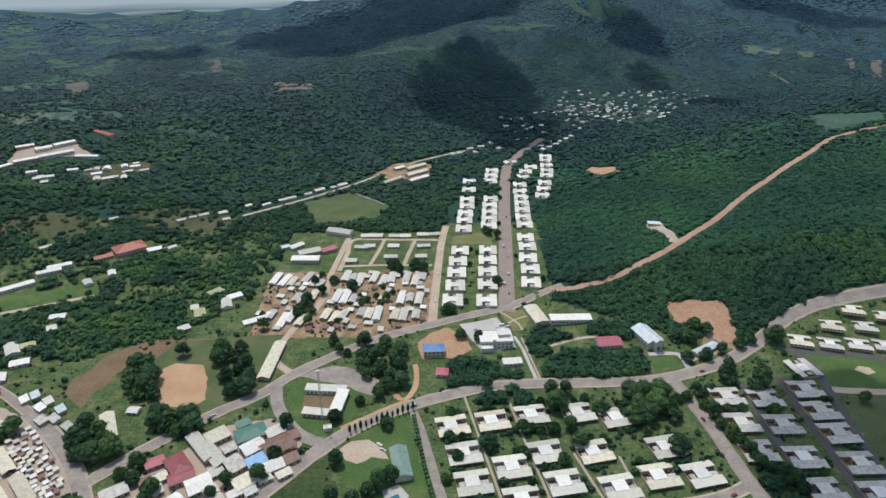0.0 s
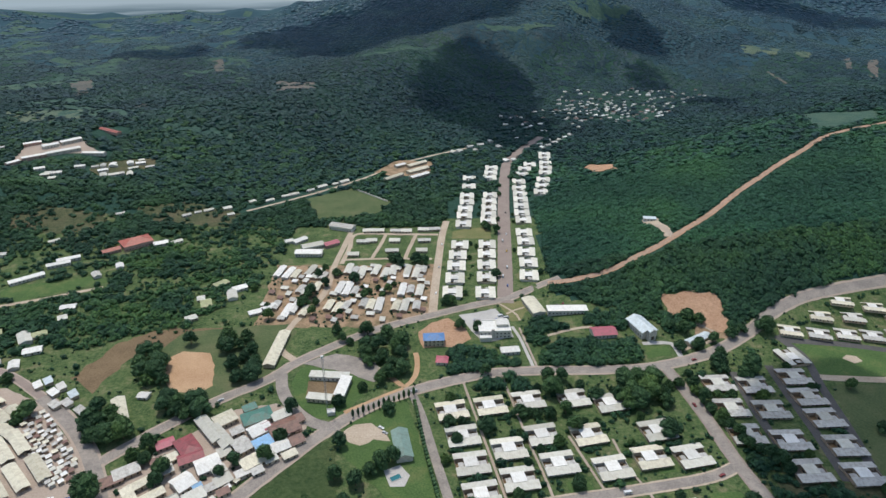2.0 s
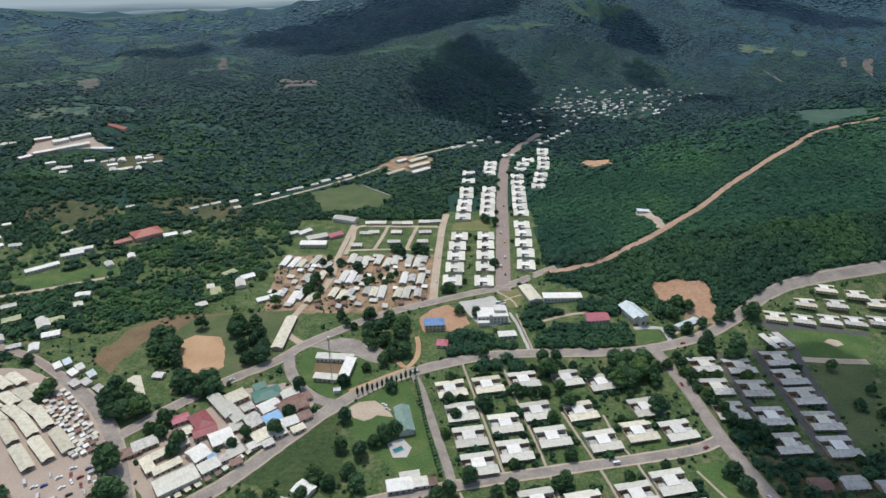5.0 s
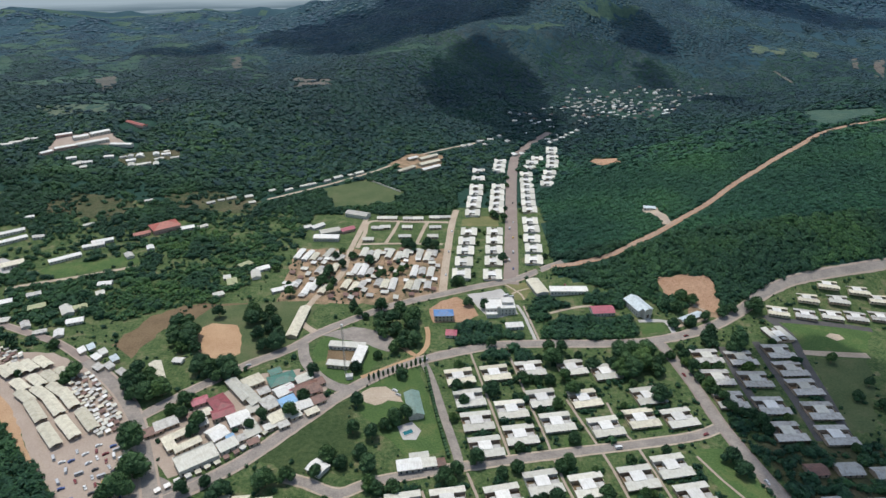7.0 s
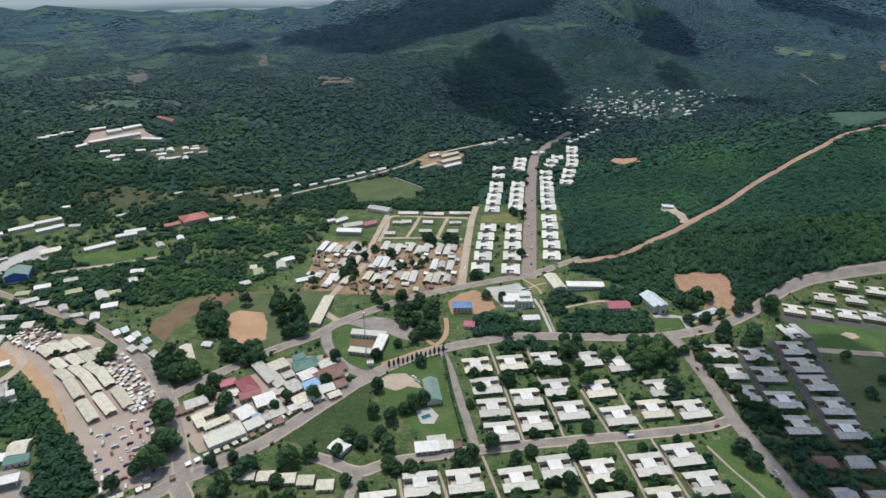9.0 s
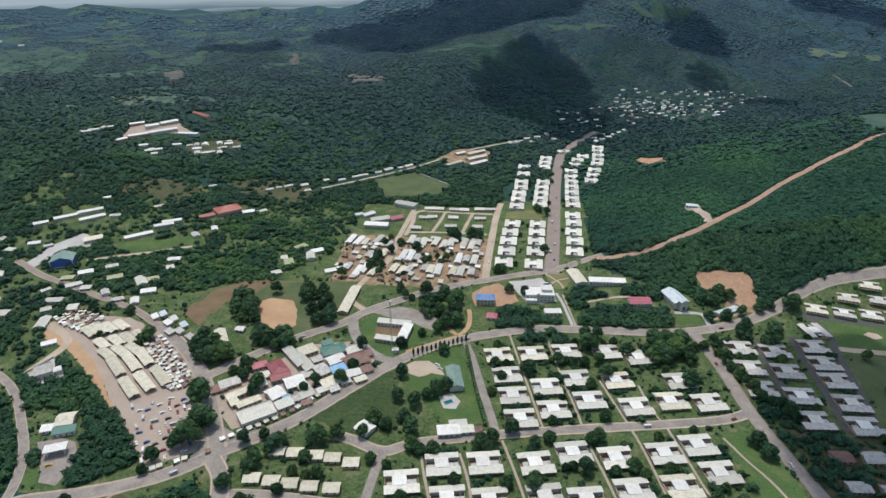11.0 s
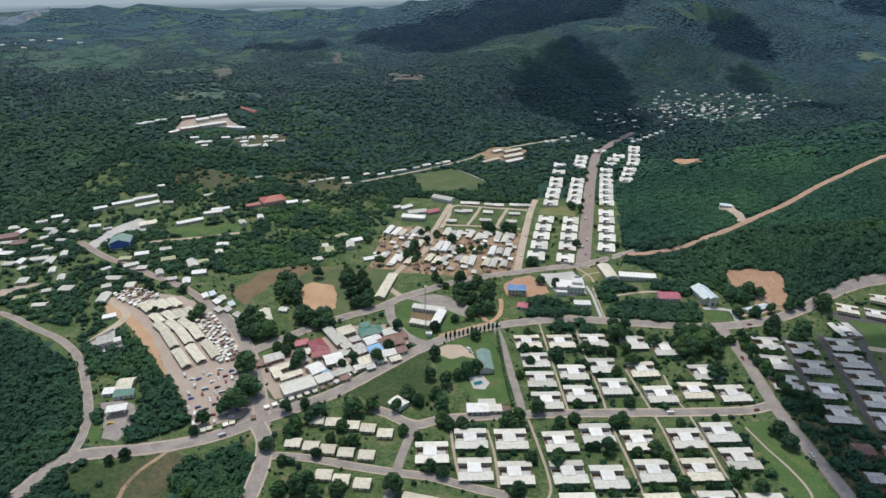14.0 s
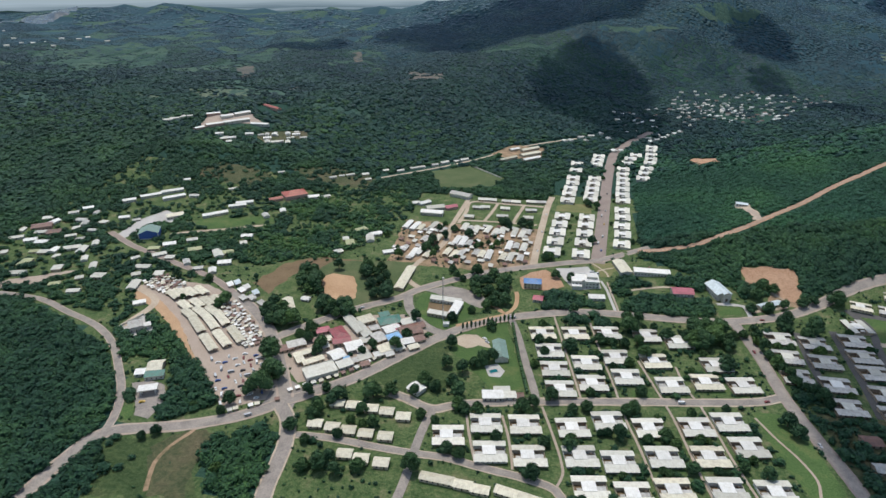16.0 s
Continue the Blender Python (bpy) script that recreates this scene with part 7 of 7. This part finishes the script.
keep = free_of(x, y, 3.5)
x, y = x[keep], y[keep]
# Bluer crowns are mixed in with distance, a haze gradient in the colour.
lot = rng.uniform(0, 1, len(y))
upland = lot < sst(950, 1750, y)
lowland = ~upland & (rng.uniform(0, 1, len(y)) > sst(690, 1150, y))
for nm, pick, mat, lab in (("hillside_wood", lowland & (x > 112), SLOPE_CANOPY, "close green wood over the spur"), ("plain_wood", lowland & (x <= 112), CANOPY, "dense green wood round the town"), ("middle_wood", ~upland & ~lowland, HAZED_HILL_CANOPY, "dense green wood covering the near hills"), ("upland_wood", upland, HAZED_UPLAND_CANOPY, "dense blue-green wood covering the ridge")):
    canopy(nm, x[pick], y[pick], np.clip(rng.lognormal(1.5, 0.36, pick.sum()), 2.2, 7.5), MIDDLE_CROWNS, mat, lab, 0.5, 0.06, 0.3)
# far hills
x, y = (np.concatenate(q) for q in zip(spots_in(-3000, 2100, 1780, 2450, 9.5), spots_in(-3800, 2800, 2450, 3300, 22)))
keep = (x < 0.8 * (y + 160)) & (x > -1.15 * (y + 160))
x, y = x[keep], y[keep]
f = field_noise(x, y, 0.006, 5.0)
keep = ~((x < -430 + 0.25 * (1300 - y)) & (f > 0.2) & (rng.uniform(0, 1, x.shape) > 0.25))
x, y = x[keep], y[keep]
keep = free_of(x, y, 4.0)
x, y = x[keep], y[keep]
# The haze-tinted share of crowns keeps growing towards the far hills.
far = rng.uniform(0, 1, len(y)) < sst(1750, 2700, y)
for nm, pick, mat, lab in (("ridge_wood", ~far, HAZED_UPLAND_CANOPY, "blue-green wood on the far ridge"), ("far_wood", far, HAZED_FAR_CANOPY, "far wooded hillsides")):
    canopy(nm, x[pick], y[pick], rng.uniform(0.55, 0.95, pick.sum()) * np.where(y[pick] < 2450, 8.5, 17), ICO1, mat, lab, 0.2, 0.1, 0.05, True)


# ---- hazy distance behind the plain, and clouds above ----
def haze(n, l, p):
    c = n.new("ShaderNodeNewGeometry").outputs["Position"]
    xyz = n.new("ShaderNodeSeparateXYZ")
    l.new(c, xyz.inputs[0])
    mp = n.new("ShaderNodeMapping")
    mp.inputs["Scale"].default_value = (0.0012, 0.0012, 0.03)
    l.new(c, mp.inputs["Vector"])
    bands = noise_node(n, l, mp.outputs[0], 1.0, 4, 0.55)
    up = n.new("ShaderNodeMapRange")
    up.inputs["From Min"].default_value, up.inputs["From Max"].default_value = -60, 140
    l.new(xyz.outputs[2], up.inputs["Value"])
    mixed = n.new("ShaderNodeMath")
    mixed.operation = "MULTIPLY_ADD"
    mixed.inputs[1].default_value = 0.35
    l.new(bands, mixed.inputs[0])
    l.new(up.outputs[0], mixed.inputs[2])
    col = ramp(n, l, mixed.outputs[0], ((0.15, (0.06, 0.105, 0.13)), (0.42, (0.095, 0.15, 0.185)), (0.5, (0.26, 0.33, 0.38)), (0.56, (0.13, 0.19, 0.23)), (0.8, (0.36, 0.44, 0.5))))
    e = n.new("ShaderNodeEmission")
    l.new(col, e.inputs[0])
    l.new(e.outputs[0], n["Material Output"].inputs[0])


# Backdrop ring glows by itself; haze bands and sky brightness are painted in.
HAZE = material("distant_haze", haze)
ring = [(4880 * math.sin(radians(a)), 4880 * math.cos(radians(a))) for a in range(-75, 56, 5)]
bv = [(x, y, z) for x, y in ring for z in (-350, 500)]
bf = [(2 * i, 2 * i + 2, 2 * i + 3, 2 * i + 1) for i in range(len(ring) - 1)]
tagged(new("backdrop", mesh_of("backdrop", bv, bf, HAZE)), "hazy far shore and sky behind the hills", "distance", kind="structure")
CLOUD_BASE = 1000.0


def cloud(seed, x, y, rx, ry, turn=0, n=90, puff=0.36):
    """A flat-based cumulus whose shadow falls about the spot x, y."""
    r = np.random.default_rng(seed)
    off = SUN_WAY * ((CLOUD_BASE - float(h(x, y))) / SUN_WAY.z)
    vs, fs, o = [], [], 0
    for k in range(n):
        a, q = r.uniform(0, 2 * math.pi), math.sqrt(r.uniform(0, 1))
        size = min(rx, ry) * r.uniform(0.55, 1.0) * puff * (1.1 - 0.5 * q)
        c = np.array([math.cos(a) * q * rx * 0.86, math.sin(a) * q * ry * 0.86, size * 0.4 + (1 - q) * min(rx, ry) * r.uniform(0, 0.35)])
        v = ICO1[0] * (1 + r.normal(0, 0.08, (len(ICO1[0]), 1))) * size + c
        v[:, 2] = np.maximum(v[:, 2], 0)
        vs.append(v)
        fs.append(ICO1[1] + o)
        o += len(v)
    v = np.concatenate(vs)
    ct, st = math.cos(radians(turn)), math.sin(radians(turn))
    v = np.stack([v[:, 0] * ct - v[:, 1] * st + x + off.x, v[:, 0] * st + v[:, 1] * ct + y + off.y, v[:, 2] + CLOUD_BASE], -1)
    return v, np.concatenate(fs)



CLOUDS = ((-190, 2290, 600, 480, 0, 320, 0.3), (75, 1405, 150, 280, -10, 240), (560, 1880, 100, 120, 0, 120), (1330, 2400, 300, 200, -15, 200), (532, 1612, 60, 95), (620, 1390, 80, 55), (140, 1150, 90, 150, -10, 140), (-859, 1900, 150, 150))
cv, cf, co = [], [], 0
for k, spec in enumerate(CLOUDS):
    v, f = cloud(90 + k, *spec)
    cv.append(v)
    cf.append(f + co)
    co += len(v)
tagged(new("clouds", mesh_of("clouds", np.concatenate(cv).tolist(), np.concatenate(cf).tolist(), CLOUD, True)), "white flat-based cumulus clouds high above the valley", "clouds", kind="stuff")
lens_v, lens_f = ico(4)
edge = np.array([1 + 0.16 * noise.fractal(Vector((q[0] * 1.6, q[1] * 1.6, 4.0)), 1.0, 2.0, 4) for q in lens_v])
for veil_x, veil_y, veil_rx, veil_ry, lean in ((312.0, 193.0, 114.0, 205.0, radians(12)), (288.0, 168.0, 100.0, 118.0, radians(14))):
    veil_off = SUN_WAY * (CLOUD_BASE / SUN_WAY.z)
    vx, vy = lens_v[:, 0] * edge * veil_rx, lens_v[:, 1] * edge * veil_ry
    veil = np.stack([vx * math.cos(lean) - vy * math.sin(lean) + veil_x + veil_off.x, vx * math.sin(lean) + vy * math.cos(lean) + veil_y + veil_off.y, lens_v[:, 2] * 22 + CLOUD_BASE + (40 if veil_ry < 150 else 0)], -1)
    tagged(new("thin_cloud", mesh_of("thin_cloud", veil.tolist(), lens_f.tolist(), THIN_CLOUD, True)), "thin veil of white cloud high above the estate", "clouds", kind="stuff")
